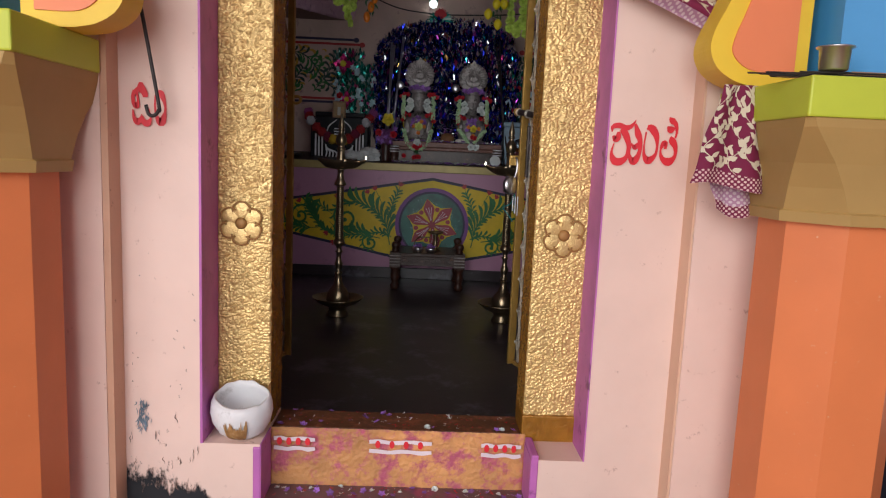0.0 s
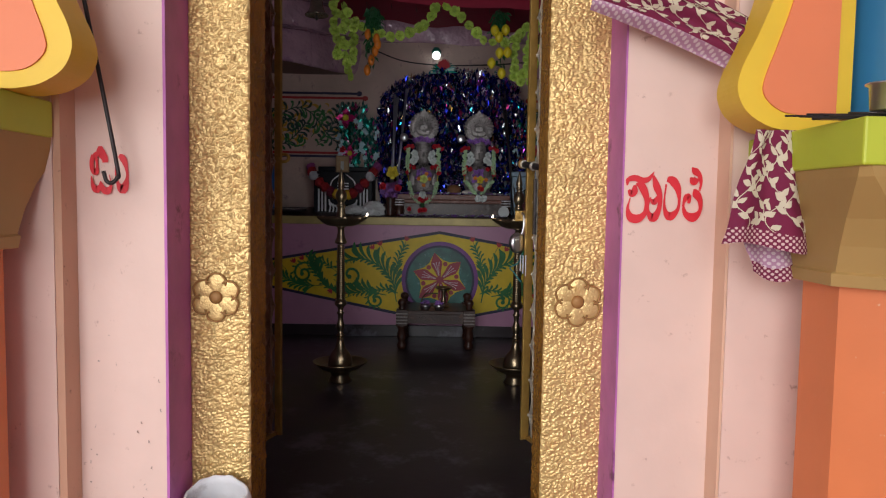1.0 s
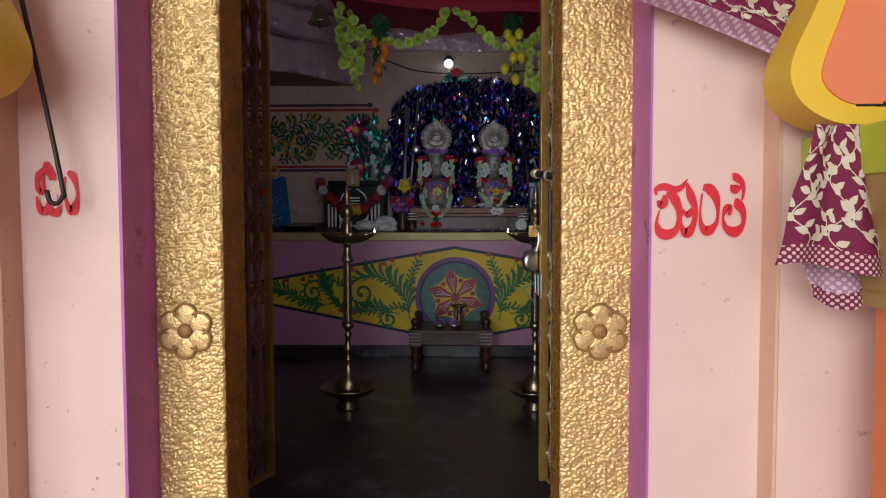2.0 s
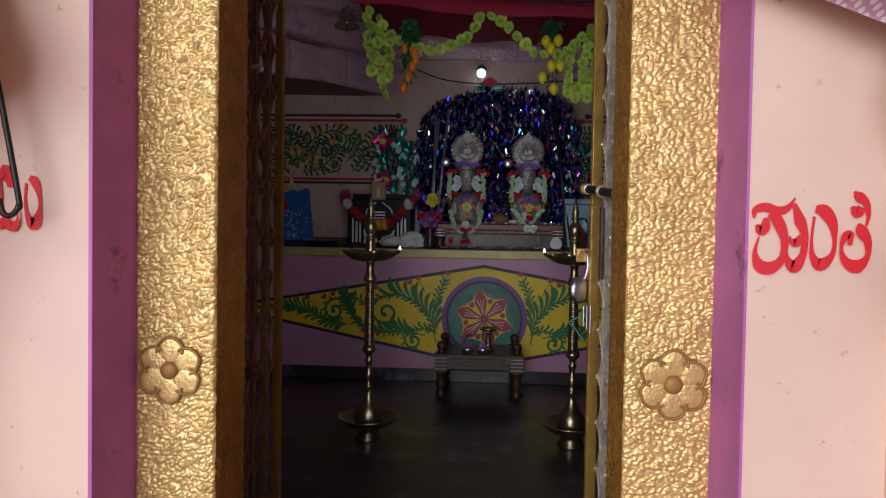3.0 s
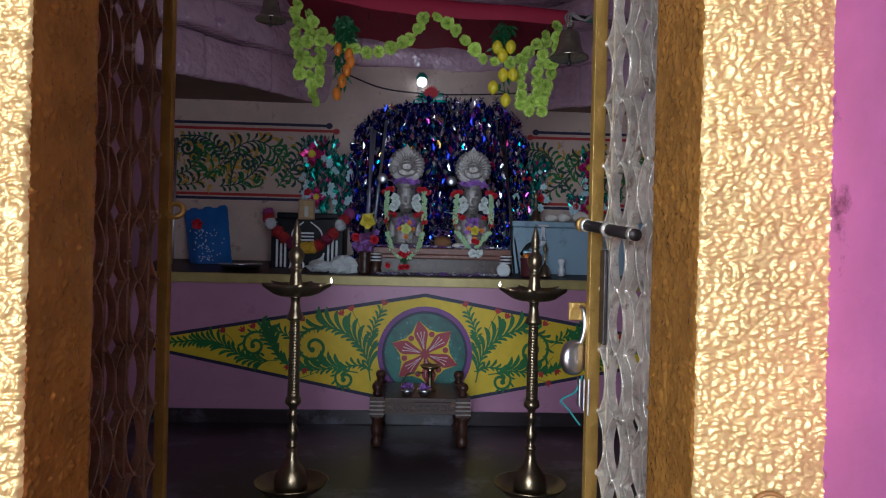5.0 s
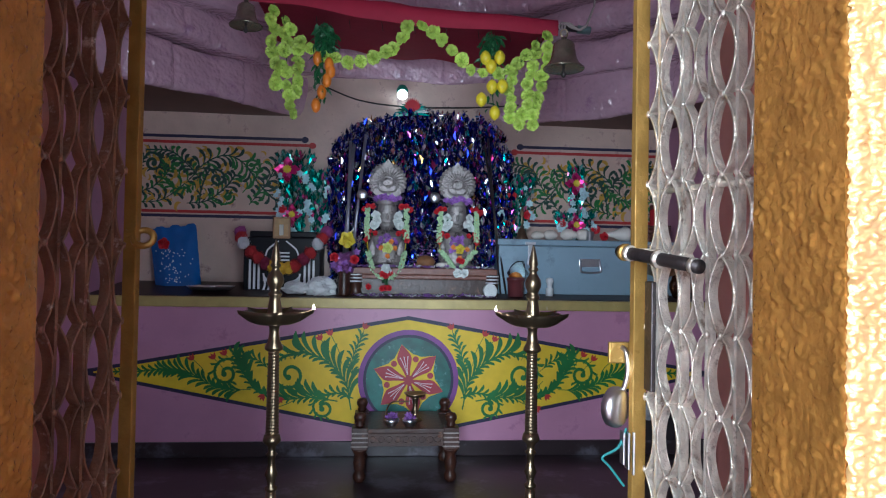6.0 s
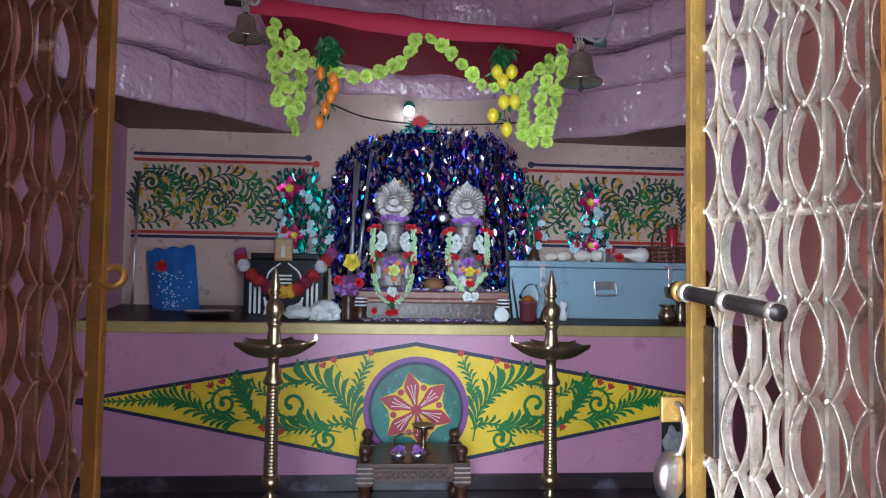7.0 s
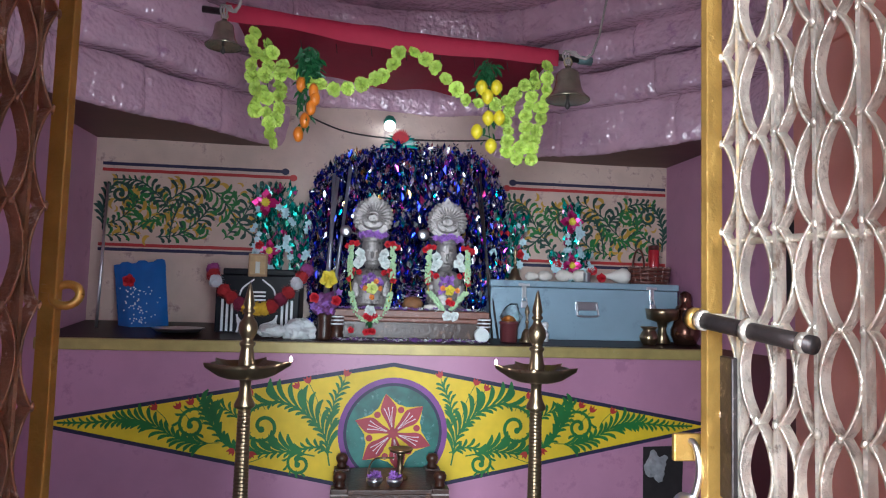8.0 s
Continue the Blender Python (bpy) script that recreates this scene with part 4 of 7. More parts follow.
# ---- lettering on the front wall ----
YL = WALL - 0.001
word = thing("wall_lettering", (0.46, WALL, 0.95), "red hand-painted brush lettering on the pink wall", "lettering", "painted words")
GLYPHS = [[(88, 190, 6), (92, 158, 22), (130, 146, 30), (172, 160, 30), (208, 150, 22), (238, 108, 3)],
          [(130, 188, 14), (128, 222, 34), (112, 240, 30), (97, 215, 12)],
          [(150, 168, 34), (180, 215, 38), (200, 280, 24), (190, 350, 24), (150, 384, 42), (110, 375, 40), (92, 325, 14), (105, 262, 4)]]
GLYPH_B = [[(234, 130, 10), (255, 195, 36), (275, 255, 24), (270, 330, 24), (240, 378, 44), (214, 350, 20), (208, 310, 10), (222, 258, 6)], [(222, 270, 8), (242, 285, 30), (262, 255, 14)]]
GLYPH_C = [[(312, 150, 24), (345, 160, 44), (374, 205, 34), (384, 270, 14), (376, 330, 18), (335, 368, 44), (306, 335, 20), (300, 270, 8), (308, 180, 8)]]
GLYPH_D = [[(450, 80, 4), (468, 100, 34), (494, 125, 24), (504, 170, 14), (497, 215, 8)], [(440, 140, 6), (462, 158, 44), (490, 150, 8)],
           [(466, 205, 10), (478, 235, 40), (500, 275, 26), (500, 335, 18), (462, 372, 46), (420, 350, 26), (406, 300, 10), (420, 255, 26), (438, 248, 20), (436, 290, 14)]]
for glyph in (GLYPHS, GLYPH_B, GLYPH_C, GLYPH_D):
    bm = bmesh.new()
    for k, st in enumerate(glyph):
        brush(bm, [(0.3496 + u * 0.000375, 1.0514 - v * 0.00036, w * 0.00041 + 0.0006) for u, v, w in st], YL - 0.0012 * k)
    part("letter", bm, RED_LET, word, fix=False)
word = thing("wall_lettering", (-0.71, WALL, 1.0), "red hand-painted short word behind the hook", "lettering", "painted words")
GLYPH_E = [[(180, 95, 20), (182, 130, 46), (205, 170, 36), (208, 195, 28)], [(140, 150, 24), (128, 190, 22), (130, 235, 22), (150, 255, 34), (160, 225, 14), (155, 165, 14)], [(182, 130, 20), (155, 150, 28), (140, 170, 20)],
           [(128, 280, 6), (135, 335, 20), (158, 362, 40), (180, 340, 20), (186, 310, 4)], [(186, 320, 8), (200, 360, 34), (225, 368, 40), (246, 335, 10), (236, 270, 3)]]
GLYPH_F = [[(290, 150, 20), (315, 170, 36), (335, 230, 18), (338, 290, 16), (312, 358, 52), (280, 320, 18), (270, 250, 10), (275, 175, 10)]]
for glyph in (GLYPH_E, GLYPH_F):
    bm = bmesh.new()
    for k, st in enumerate(glyph):
        brush(bm, [(-0.747 + (u - 118) * 0.000344, 1.0795 - v * 0.000339, w * 0.00038 + 0.0005) for u, v, w in st], YL - 0.0012 * k)
    part("letter", bm, RED_LET, word, fix=False)
# ---- standing brass lamps ----
def standing_lamp(x, y, flame_side):
    lamp = thing("oil_lamp", (x, y, FZ), "tall turned brass oil lamp with spouted dish, lit on one spout", "oil lamp", "standing oil lamps")
    z = FZ
    part("foot_dish", lathe(bmesh.new(), [(0.058, 0), (0.06, 0.006), (0.045, 0.03), (0.05, 0.05), (0.10, 0.07), (0.134, 0.098), (0.138, 0.104), (0.133, 0.104), (0.10, 0.08), (0.05, 0.075)], (x, y, z), 36), BRASS, lamp, smooth=True)
    part("base_bell", lathe(bmesh.new(), [(0.062, 0.078), (0.062, 0.10), (0.058, 0.125), (0.045, 0.15), (0.028, 0.17), (0.019, 0.20), (0.017, 0.225)], (x, y, z), 28), BRASS, lamp, smooth=True)
    part("lower_stem", lathe(bmesh.new(), [(0.013, 0.225), (0.021, 0.232), (0.021, 0.24), (0.012, 0.247), (0.017, 0.27), (0.023, 0.285), (0.017, 0.30), (0.012, 0.318), (0.014, 0.345), (0.021, 0.352), (0.012, 0.36), (0.015, 0.38), (0.029, 0.392), (0.031, 0.40), (0.026, 0.418)], (x, y, z), 24), BRASS, lamp, smooth=True)
    prof = []
    for k in range(26):
        q = 0.42 + 0.0108 * k
        r = 0.0215 - 0.004 * k / 25
        prof += [(r, q), (r + 0.0018, q + 0.004), (r, q + 0.008)]
    part("ribbed_stem", lathe(bmesh.new(), prof, (x, y, z), 22), BRASS, lamp)
    part("upper_stem", lathe(bmesh.new(), [(0.019, 0.70), (0.031, 0.708), (0.031, 0.716), (0.021, 0.735), (0.016, 0.765), (0.018, 0.785), (0.03, 0.792)], (x, y, z), 24), BRASS, lamp, smooth=True)
    bm = bmesh.new()
    n = 40
    prof = [(0.02, 0.79), (0.06, 0.793), (0.085, 0.802), (0.099, 0.825), (0.103, 0.838), (0.098, 0.838), (0.08, 0.82), (0.05, 0.812), (0.02, 0.812)]
    rings = []
    for k, (r, q) in enumerate(prof):
        row = []
        for i in range(n):
            a = 2 * math.pi * i / n
            s = max(0.0, math.cos(5 * (a - (0 if flame_side > 0 else math.pi))))
            e = 0.032 * s ** 8 if k in (3, 4, 5) else 0
            row.append(bm.verts.new((x + (r + e) * math.cos(a), y + (r + e) * math.sin(a), z + q + e * 0.2)))
        rings.append(row)
    for a_, b_ in zip(rings, rings[1:]):
        for i in range(n):
            bm.faces.new((a_[i], a_[(i + 1) % n], b_[(i + 1) % n], b_[i]))
    dish = part("oil_dish", bm, BRASS, lamp, "spouted brass oil dish", smooth=True)
    part("finial", lathe(bmesh.new(), [(0.027, 0.812), (0.025, 0.835), (0.019, 0.875), (0.018, 0.885), (0.024, 0.893), (0.024, 0.898), (0.015, 0.905), (0.019, 0.915), (0.027, 0.93), (0.029, 0.944), (0.026, 0.958), (0.015, 0.974), (0.0115, 0.985), (0.018, 0.991), (0.018, 0.996), (0.012, 1.003), (0.017, 1.012), (0.014, 1.03), (0.009, 1.052), (0.004, 1.074), (0.0, 1.082)], (x, y, z), 26), BRASS, lamp, smooth=True)
    part("flame", lathe(bmesh.new(), [(0, 0), (0.004, 0.004), (0.0045, 0.009), (0.002, 0.016), (0, 0.021)], (x + flame_side * 0.131, y, z + 0.842), 10), FLAME, dish, "small white-yellow flame", smooth=True)
    return lamp


def glow(name, color, power):
    m, N, L, b = nodes_of(name)
    b.inputs["Emission Color"].default_value = (*color, 1)
    b.inputs["Emission Strength"].default_value = power
    b.inputs["Base Color"].default_value = (*color, 1)
    return m


FLAME = glow("flame_glow", (1.0, 0.85, 0.7), 6)
standing_lamp(-0.503, 3.62, 1)
standing_lamp(0.392, 3.62, -1)

# ---- low carved stool before the altar, and what stands on it ----
DULL_STRIPE = paint("dull_pale_stripe", (0.34, 0.29, 0.27), 0.6, 40, 0.4)
SX, SY0, SY1, ST = -0.02, 4.37, 4.76, 0.275
stool = thing("carved_stool", (SX, 4.56, FZ), "low dark carved wooden stool with turned legs", "stool")
for x in (SX - 0.21, SX + 0.21):
    for y in (SY0 + 0.035, SY1 - 0.035):
        part("leg", lathe(bmesh.new(), [(0.02, 0), (0.028, 0.012), (0.03, 0.03), (0.02, 0.05), (0.026, 0.06), (0.03, 0.09), (0.022, 0.125), (0.03, 0.135), (0.034, 0.145), (0.034, 0.15)], (x, y, FZ), 16), WOOD_D, stool, smooth=True)
        part("corner_block", boxes((x - 0.036, x + 0.036, y - 0.036, y + 0.036, FZ + 0.15, ST + 0.006), bevel=0.004), WOOD_D, stool)
        part("post_knob", lathe(bmesh.new(), [(0.02, 0), (0.024, 0.01), (0.018, 0.02), (0.027, 0.035), (0.028, 0.048), (0.02, 0.062), (0, 0.068)], (x, y, ST + 0.006), 16), WOOD_D, stool, smooth=True)
        if y < 4.5:
            for k in range(4):
                part("white_stripe", boxes((x - 0.038, x + 0.038, y - 0.0385, y - 0.0362, FZ + 0.165 + 0.02 * k, FZ + 0.171 + 0.02 * k)), DULL_STRIPE, stool, "dull pale painted stripe")
part("seat_board", boxes((SX - 0.225, SX + 0.225, SY0 + 0.01, SY1 - 0.01, ST - 0.022, ST), bevel=0.004), WOOD_D, stool)
bm = boxes((SX - 0.175, SX + 0.175, SY0 + 0.012, SY0 + 0.03, FZ + 0.165, ST - 0.022), bevel=0.002)
for k in range(9):
    ring = [(SX - 0.15 + 0.0375 * k + 0.014 * math.cos(t), SY0 + 0.012, FZ + 0.195 + 0.014 * math.sin(t)) for t in np.linspace(0, 2 * math.pi, 13)]
    tube(bm, ring, 0.003, 5, close=False)
part("front_apron", bm, WOOD_D, stool, "carved front apron")
part("back_rail", boxes((SX - 0.175, SX + 0.175, SY1 - 0.03, SY1 - 0.012, FZ + 0.165, ST - 0.022), bevel=0.002), WOOD_D, stool)

small = thing("small_brass_lamp", (0.03, 4.56, ST), "small brass lamp with a shallow dish on the stool", "oil lamp")
part("stand", lathe(bmesh.new(), [(0.034, 0), (0.034, 0.006), (0.02, 0.016), (0.012, 0.03), (0.016, 0.045), (0.011, 0.06), (0.014, 0.10), (0.022, 0.112)], (0.03, 4.56, ST), 20), BRASS, small, smooth=True)
part("dish", lathe(bmesh.new(), [(0.02, 0.11), (0.045, 0.117), (0.056, 0.13), (0.052, 0.13), (0.04, 0.122), (0.01, 0.119)], (0.03, 4.56, ST), 24), BRASS, small, smooth=True)
spoon = thing("bent_spoon", (-0.1, 4.55, ST), "bent brass ritual spoon leaning on the small lamp", "spoon")
part("handle", tube(bmesh.new(), smooth_line([(-0.115, 4.5, ST + 0.004), (-0.11, 4.52, ST + 0.05), (-0.085, 4.55, ST + 0.085), (-0.04, 4.56, ST + 0.088), (0.0, 4.545, ST + 0.092)], 6), 0.004, 7), BRASS, spoon, smooth=True)
for cx, cy in ((-0.085, 4.44), (0.0, 4.44)):
    cup = thing("offering_cup", (cx, cy, ST), "small metal cup heaped with violet flowers", "cup", "cups on the stool")
    part("bowl", lathe(bmesh.new(), [(0.02, 0), (0.024, 0.004), (0.034, 0.02), (0.036, 0.034), (0.032, 0.034), (0.03, 0.02), (0.018, 0.008)], (cx, cy, ST), 20), STEEL, cup, smooth=True)
    bm = bmesh.new()
    for k in range(16):
        a, q = random.uniform(0, 6.28), random.uniform(0, 0.024)
        t = bmesh.new()
        petals(t, 0.015, 5, 0.6, 0.4)
        bmesh.ops.transform(t, matrix=pose(cx + q * math.cos(a), cy + q * math.sin(a), ST + 0.034 + random.uniform(0, 0.016), random.uniform(-50, 50), random.uniform(-50, 50)), verts=t.verts)
        me = bpy.data.meshes.new("t"); t.to_mesh(me); t.free(); bm.from_mesh(me)
    part("flower_heap", bm, VIOLET_P, cup, "violet and white flowers", fix=False)

# ---- canopy, garlands, bells ----
canopy = thing("cloth_canopy", (0, 4.3, 2.2), "crimson cloth canopy hung on a pole above the altar", "canopy")
part("pole", tube(bmesh.new(), [(-0.86, 4.315, 2.238), (0.80, 4.315, 2.132)], 0.014, 10), IRON, canopy, "dark pole", smooth=True)
part("pole_end", tube(bmesh.new(), [(0.74, 4.315, 2.136), (0.80, 4.315, 2.132)], 0.019, 12), paint("grey_green_pipe", (0.1, 0.16, 0.16), 0.4), canopy, "grey-green pipe sleeve", smooth=True)
bm = bmesh.new()
nx, ny = 44, 16
grid = []
for i in range(nx + 1):
    f = i / nx
    x = -0.76 + 1.40 * f
    zt = 2.268 - 0.098 * f
    sag = -0.03 * math.sin(math.pi * f)
    col = []
    for k in range(ny + 1):
        g = k / ny
        if g < 0.28:      # front drop
            q = g / 0.28
            p = (x, 4.285 - 0.012 * math.sin(q * 3), zt - (0.085 - 0.01 * math.sin(9 * f)) * (1 - q) + sag * 0.5)
        else:
            q = (g - 0.28) / 0.72
            p = (x, 4.285 + 0.85 * q, zt + sag * 0.5 + 0.01 * q + 0.012 * math.sin(17 * f + 3 * q))
        col.append(bm.verts.new((p[0], p[1] + 0.008 * noise.noise(Vector((x * 6, g * 3, 1))), p[2] + 0.008 * noise.noise(Vector((x * 5, g * 4, 5))))))
    grid.append(col)
for i in range(nx):
    for k in range(ny):
        bm.faces.new((grid[i][k], grid[i + 1][k], grid[i + 1][k + 1], grid[i][k + 1]))
sheet = part("canopy_cloth", bm, CANOPY, canopy, "crimson cotton sheet", smooth=True, fix=False)
for k in range(9):
    x = -0.6 + 0.145 * k
    part("hanging_thread", tube(bmesh.new(), [(x, 4.282, 2.13 - 0.05 * k / 9), (x + 0.006, 4.282, 2.09 - 0.05 * k / 9)], 0.0015, 4), IRON, canopy)

def carnation(r, seed):
    """A full ruffled bloom: rings of broad notched petals, steeper towards the middle."""
    bm, rc = bmesh.new(), random.Random(seed)
    for ring, (n, tilt, length) in enumerate(((8, 12, 1.0), (8, 32, 0.92), (7, 52, 0.78), (5, 72, 0.62))):
        for k in range(n):
            a, t, l = 2 * math.pi * (k + 0.5 * ring) / n + rc.uniform(-0.12, 0.12), radians(tilt + rc.uniform(-10, 10)), r * length * rc.uniform(0.9, 1.1)
            rows = []
            for q, w in ((0.08, 0.10), (0.55, 0.34), (0.85, 0.46), (1.0, 0.40)):
                row = []
                for e in (-1.0, -0.33, 0.33, 1.0):
                    d = l * q * (1.0 - 0.10 * abs(e) + (0.10 * rc.uniform(-1, 1) if q > 0.9 else 0))
                    lat = e * w * l
                    h = d * math.sin(t) + 0.10 * l * q * math.cos(5 * e + k) - 0.12 * l * q * q
                    rad = d * math.cos(t)
                    row.append(bm.verts.new((rad * math.cos(a) - lat * math.sin(a), rad * math.sin(a) + lat * math.cos(a), h)))
                rows.append(row)
            for p, q in zip(rows, rows[1:]):
                for e in range(3):
                    bm.faces.new((p[e], p[e + 1], q[e + 1], q[e]))
    return bm


GF = [mesh_of("garland_flower", carnation(0.031, s), LIME_P) for s in range(3)]


def flower_string(name, points, label, y=4.29, every=0.041, hang=None):
    g = thing(name, (points[0][0], y, points[0][1]), label, "garland", "lime flower garlands")
    fine = [Vector((p[0], y, p[1])) for p in smooth_line(points, 10)]
    part("string", tube(bmesh.new(), fine, 0.0015, 4), LEAF, g)
    acc, k = 0.0, 0
    for a, b in zip(fine, fine[1:]):
        acc += (b - a).length
        if acc >= every:
            acc = 0.0
            k += 1
            c = b + Vector((random.uniform(-0.012, 0.012), random.uniform(-0.015, 0.01) - 0.01, random.uniform(-0.008, 0.008)))
            shared("flower", GF[k % 3], g, at(c.x, c.y, c.z, random.uniform(0.85, 1.12), 90 + random.uniform(-30, 30), random.uniform(0, 360), random.uniform(-35, 35)))
    return g


flower_string("flower_garland", [(-0.60, 2.10), (-0.534, 2.029), (-0.427, 1.957), (-0.321, 1.930), (-0.204, 1.943), (-0.110, 1.998), (-0.053, 2.082), (-0.012, 2.100), (0.073, 2.071), (0.156, 1.991), (0.256, 1.915), (0.355, 1.899), (0.466, 1.961), (0.55, 2.07)],
              "swag of lime green artificial flowers under the canopy", every=0.053)
flower_string("flower_garland", [(-0.637, 2.19), (-0.645, 2.08), (-0.637, 1.951), (-0.625, 1.85), (-0.60, 1.78)], "hanging string of lime green artificial flowers")
flower_string("flower_garland", [(-0.61, 2.13), (-0.585, 2.06), (-0.585, 1.95), (-0.578, 1.82), (-0.565, 1.74), (-0.553, 1.665)], "hanging string of lime green artificial flowers", 4.31)
flower_string("flower_garland", [(-0.56, 2.02), (-0.535, 1.95), (-0.538, 1.86), (-0.545, 1.76)], "hanging string of lime green artificial flowers", 4.33)
flower_string("flower_garland", [(0.563, 2.118), (0.584, 2.05), (0.575, 1.96), (0.566, 1.87), (0.545, 1.76), (0.515, 1.655)], "hanging string of lime green artificial flowers")
flower_string("flower_garland", [(0.55, 2.09), (0.53, 2.0), (0.515, 1.92), (0.505, 1.83), (0.488, 1.73), (0.46, 1.64)], "hanging string of lime green artificial flowers", 4.31)
flower_string("flower_garland", [(0.50, 2.0), (0.445, 1.93), (0.428, 1.86), (0.43, 1.77), (0.445, 1.69)], "hanging string of lime green artificial flowers", 4.34)

bm = bmesh.new()
for s in (-1, 1):
    pts = [(0, 0, 0), (0.25, s * 0.16, 0.08), (0.6, s * 0.15, 0.1), (1, 0, 0)]
    f = bm.faces.new([bm.verts.new(p) for p in pts] )
LEAF_MESH = mesh_of("leaf", bm, LEAF)


def leaf_bunch(parent, x, y, z, n, spread, drop, size):
    for k in range(n):
        a = random.uniform(0, 6.28)
        shared("leaf", LEAF_MESH, parent, at(x + random.uniform(-spread, spread), y + random.uniform(-spread, spread) * 0.6, z - random.uniform(0, drop), size * random.uniform(0.8, 1.2), random.uniform(-60, 60), random.uniform(20, 80), math.degrees(a)))


mango = thing("mango_string", (-0.42, 4.28, 2.09), "hanging string of artificial orange mangoes and green leaves", "garland")
part("string", tube(bmesh.new(), [(-0.42, 4.28, 2.10), (-0.425, 4.28, 1.95), (-0.41, 4.28, 1.80), (-0.44, 4.28, 1.72)], 0.002, 5), LEAF, mango)
leaf_bunch(mango, -0.415, 4.28, 2.09, 130, 0.038, 0.13, 0.05)
leaf_bunch(mango, -0.43, 4.28, 1.96, 60, 0.024, 0.20, 0.045)
for x, z, t in ((-0.445, 1.935, 10), (-0.392, 1.905, -10), (-0.385, 1.875, 20), (-0.400, 1.835, -15), (-0.423, 1.785, 25), (-0.447, 1.725, 30)):
    part("mango", blob(bmesh.new(), (x, 4.265 + random.uniform(-0.012, 0.012), z), 0.029, x * 40, (0.72, 0.75, 1.15), 2, 0.12), MANGO, mango, smooth=True)
lemon = thing("lemon_string", (0.33, 4.28, 2.09), "hanging string of artificial yellow lemons and green leaves", "garland")
part("string", tube(bmesh.new(), [(0.33, 4.28, 2.10), (0.335, 4.28, 1.95), (0.34, 4.28, 1.80), (0.349, 4.28, 1.74)], 0.002, 5), LEAF, lemon)
leaf_bunch(lemon, 0.33, 4.285, 2.09, 120, 0.04, 0.13, 0.05)
leaf_bunch(lemon, 0.34, 4.29, 1.86, 10, 0.025, 0.12, 0.045)
for x, z in ((0.304, 1.968), (0.368, 1.972), (0.33, 1.93), (0.335, 1.838), (0.382, 1.842), (0.288, 1.778), (0.349, 1.72)):
    t = bmesh.new()
    lathe(t, [(0, -0.036), (0.006, -0.032), (0.016, -0.024), (0.025, -0.008), (0.025, 0.008), (0.016, 0.024), (0.006, 0.031), (0, 0.034)], (x, 4.262, z), 14)
    part("lemon", t, LEMON, lemon, smooth=True)


def temple_bell(x, z, s, label, hang):
    b = thing("temple_bell", (x, 3.9, z), label, "bell", "hanging bells")
    p = [(0.074, 0.002), (0.080, 0), (0.081, 0.005), (0.071, 0.013), (0.059, 0.026), (0.050, 0.045), (0.0455, 0.068), (0.0455, 0.071), (0.0435, 0.073), (0.0425, 0.092), (0.038, 0.104), (0.026, 0.113), (0.012, 0.118), (0.011, 0.127), (0.0, 0.13)]
    body = part("bell_body", lathe(bmesh.new(), [(r * s, q * s) for r, q in p], (x, 3.9, z), 30), BELL, b, smooth=True)
    part("clapper", lathe(bmesh.new(), [(0, -0.034 * s), (0.006 * s, -0.03 * s), (0.012 * s, -0.02 * s), (0.006 * s, -0.008 * s), (0.004 * s, 0.03 * s), (0, 0.03 * s)], (x, 3.9, z), 12), IRON, body, smooth=True)
    ring = [(x + 0.014 * s * math.cos(t), 3.9, z + (0.142 + 0.016 * math.sin(t)) * s) for t in np.linspace(0, 2 * math.pi, 17)]
    part("loop", tube(bmesh.new(), ring, 0.004 * s, 7, close=False), BRASS, body, smooth=True)
    bm = bmesh.new()
    zt = z + 0.155 * s
    for k in range(3):
        tube(bm, smooth_line([(x + 0.006 * (k - 1), 3.9, zt - 0.02), (x + 0.012 * (k - 1), 3.9, zt + 0.03), (x + hang[0] * 0.4, 3.9, zt + 0.1), (x + hang[0], 3.9 + hang[1], zt + hang[2])], 5), 0.004, 6)
    part("rope", bm, paint("grey_cord", (0.22, 0.18, 0.17), 0.8, 60, 0.3), b, "knotted grey cord", smooth=True)


temple_bell(-0.68, 1.935, 0.78, "small dull bronze bell hanging by a knotted cord", (0.16, 0.1, 1.1))
temple_bell(0.566, 1.822, 1.02, "large dull bronze bell hanging by a cord", (0.30, 0.1, 1.15))

# bulb and wire on the back wall
bulb = thing("light_bulb", (-0.044, 5.33, 2.04), "small lit white bulb in a green holder on a wire", "light bulb")
t = bmesh.new()
bmesh.ops.create_uvsphere(t, u_segments=16, v_segments=10, radius=0.031, matrix=Matrix.Translation((-0.044, 5.28, 2.04)))
part("globe", t, glow("bulb_glow", (0.93, 1.0, 0.97), 2.2), bulb, "glowing white globe", smooth=True)
part("holder", lathe(bmesh.new(), [(0.034, 0), (0.036, 0.02), (0.02, 0.045), (0, 0.045)], (-0.044, 5.3, 2.055), 16), paint("green_plastic", (0.02, 0.2, 0.14), 0.35), bulb, smooth=True)
wire = thing("wall_wire", (0, 5.3, 2.0), "thin dark electric wire sagging across the back wall", "wire")
part("cable", tube(bmesh.new(), smooth_line([(-0.52, 5.345, 2.09), (-0.3, 5.34, 2.01), (-0.04, 5.33, 1.98), (0.25, 5.34, 1.985), (0.6, 5.345, 2.01), (1.2, 5.34, 2.09)], 8), 0.005, 6), IRON, wire, smooth=True)

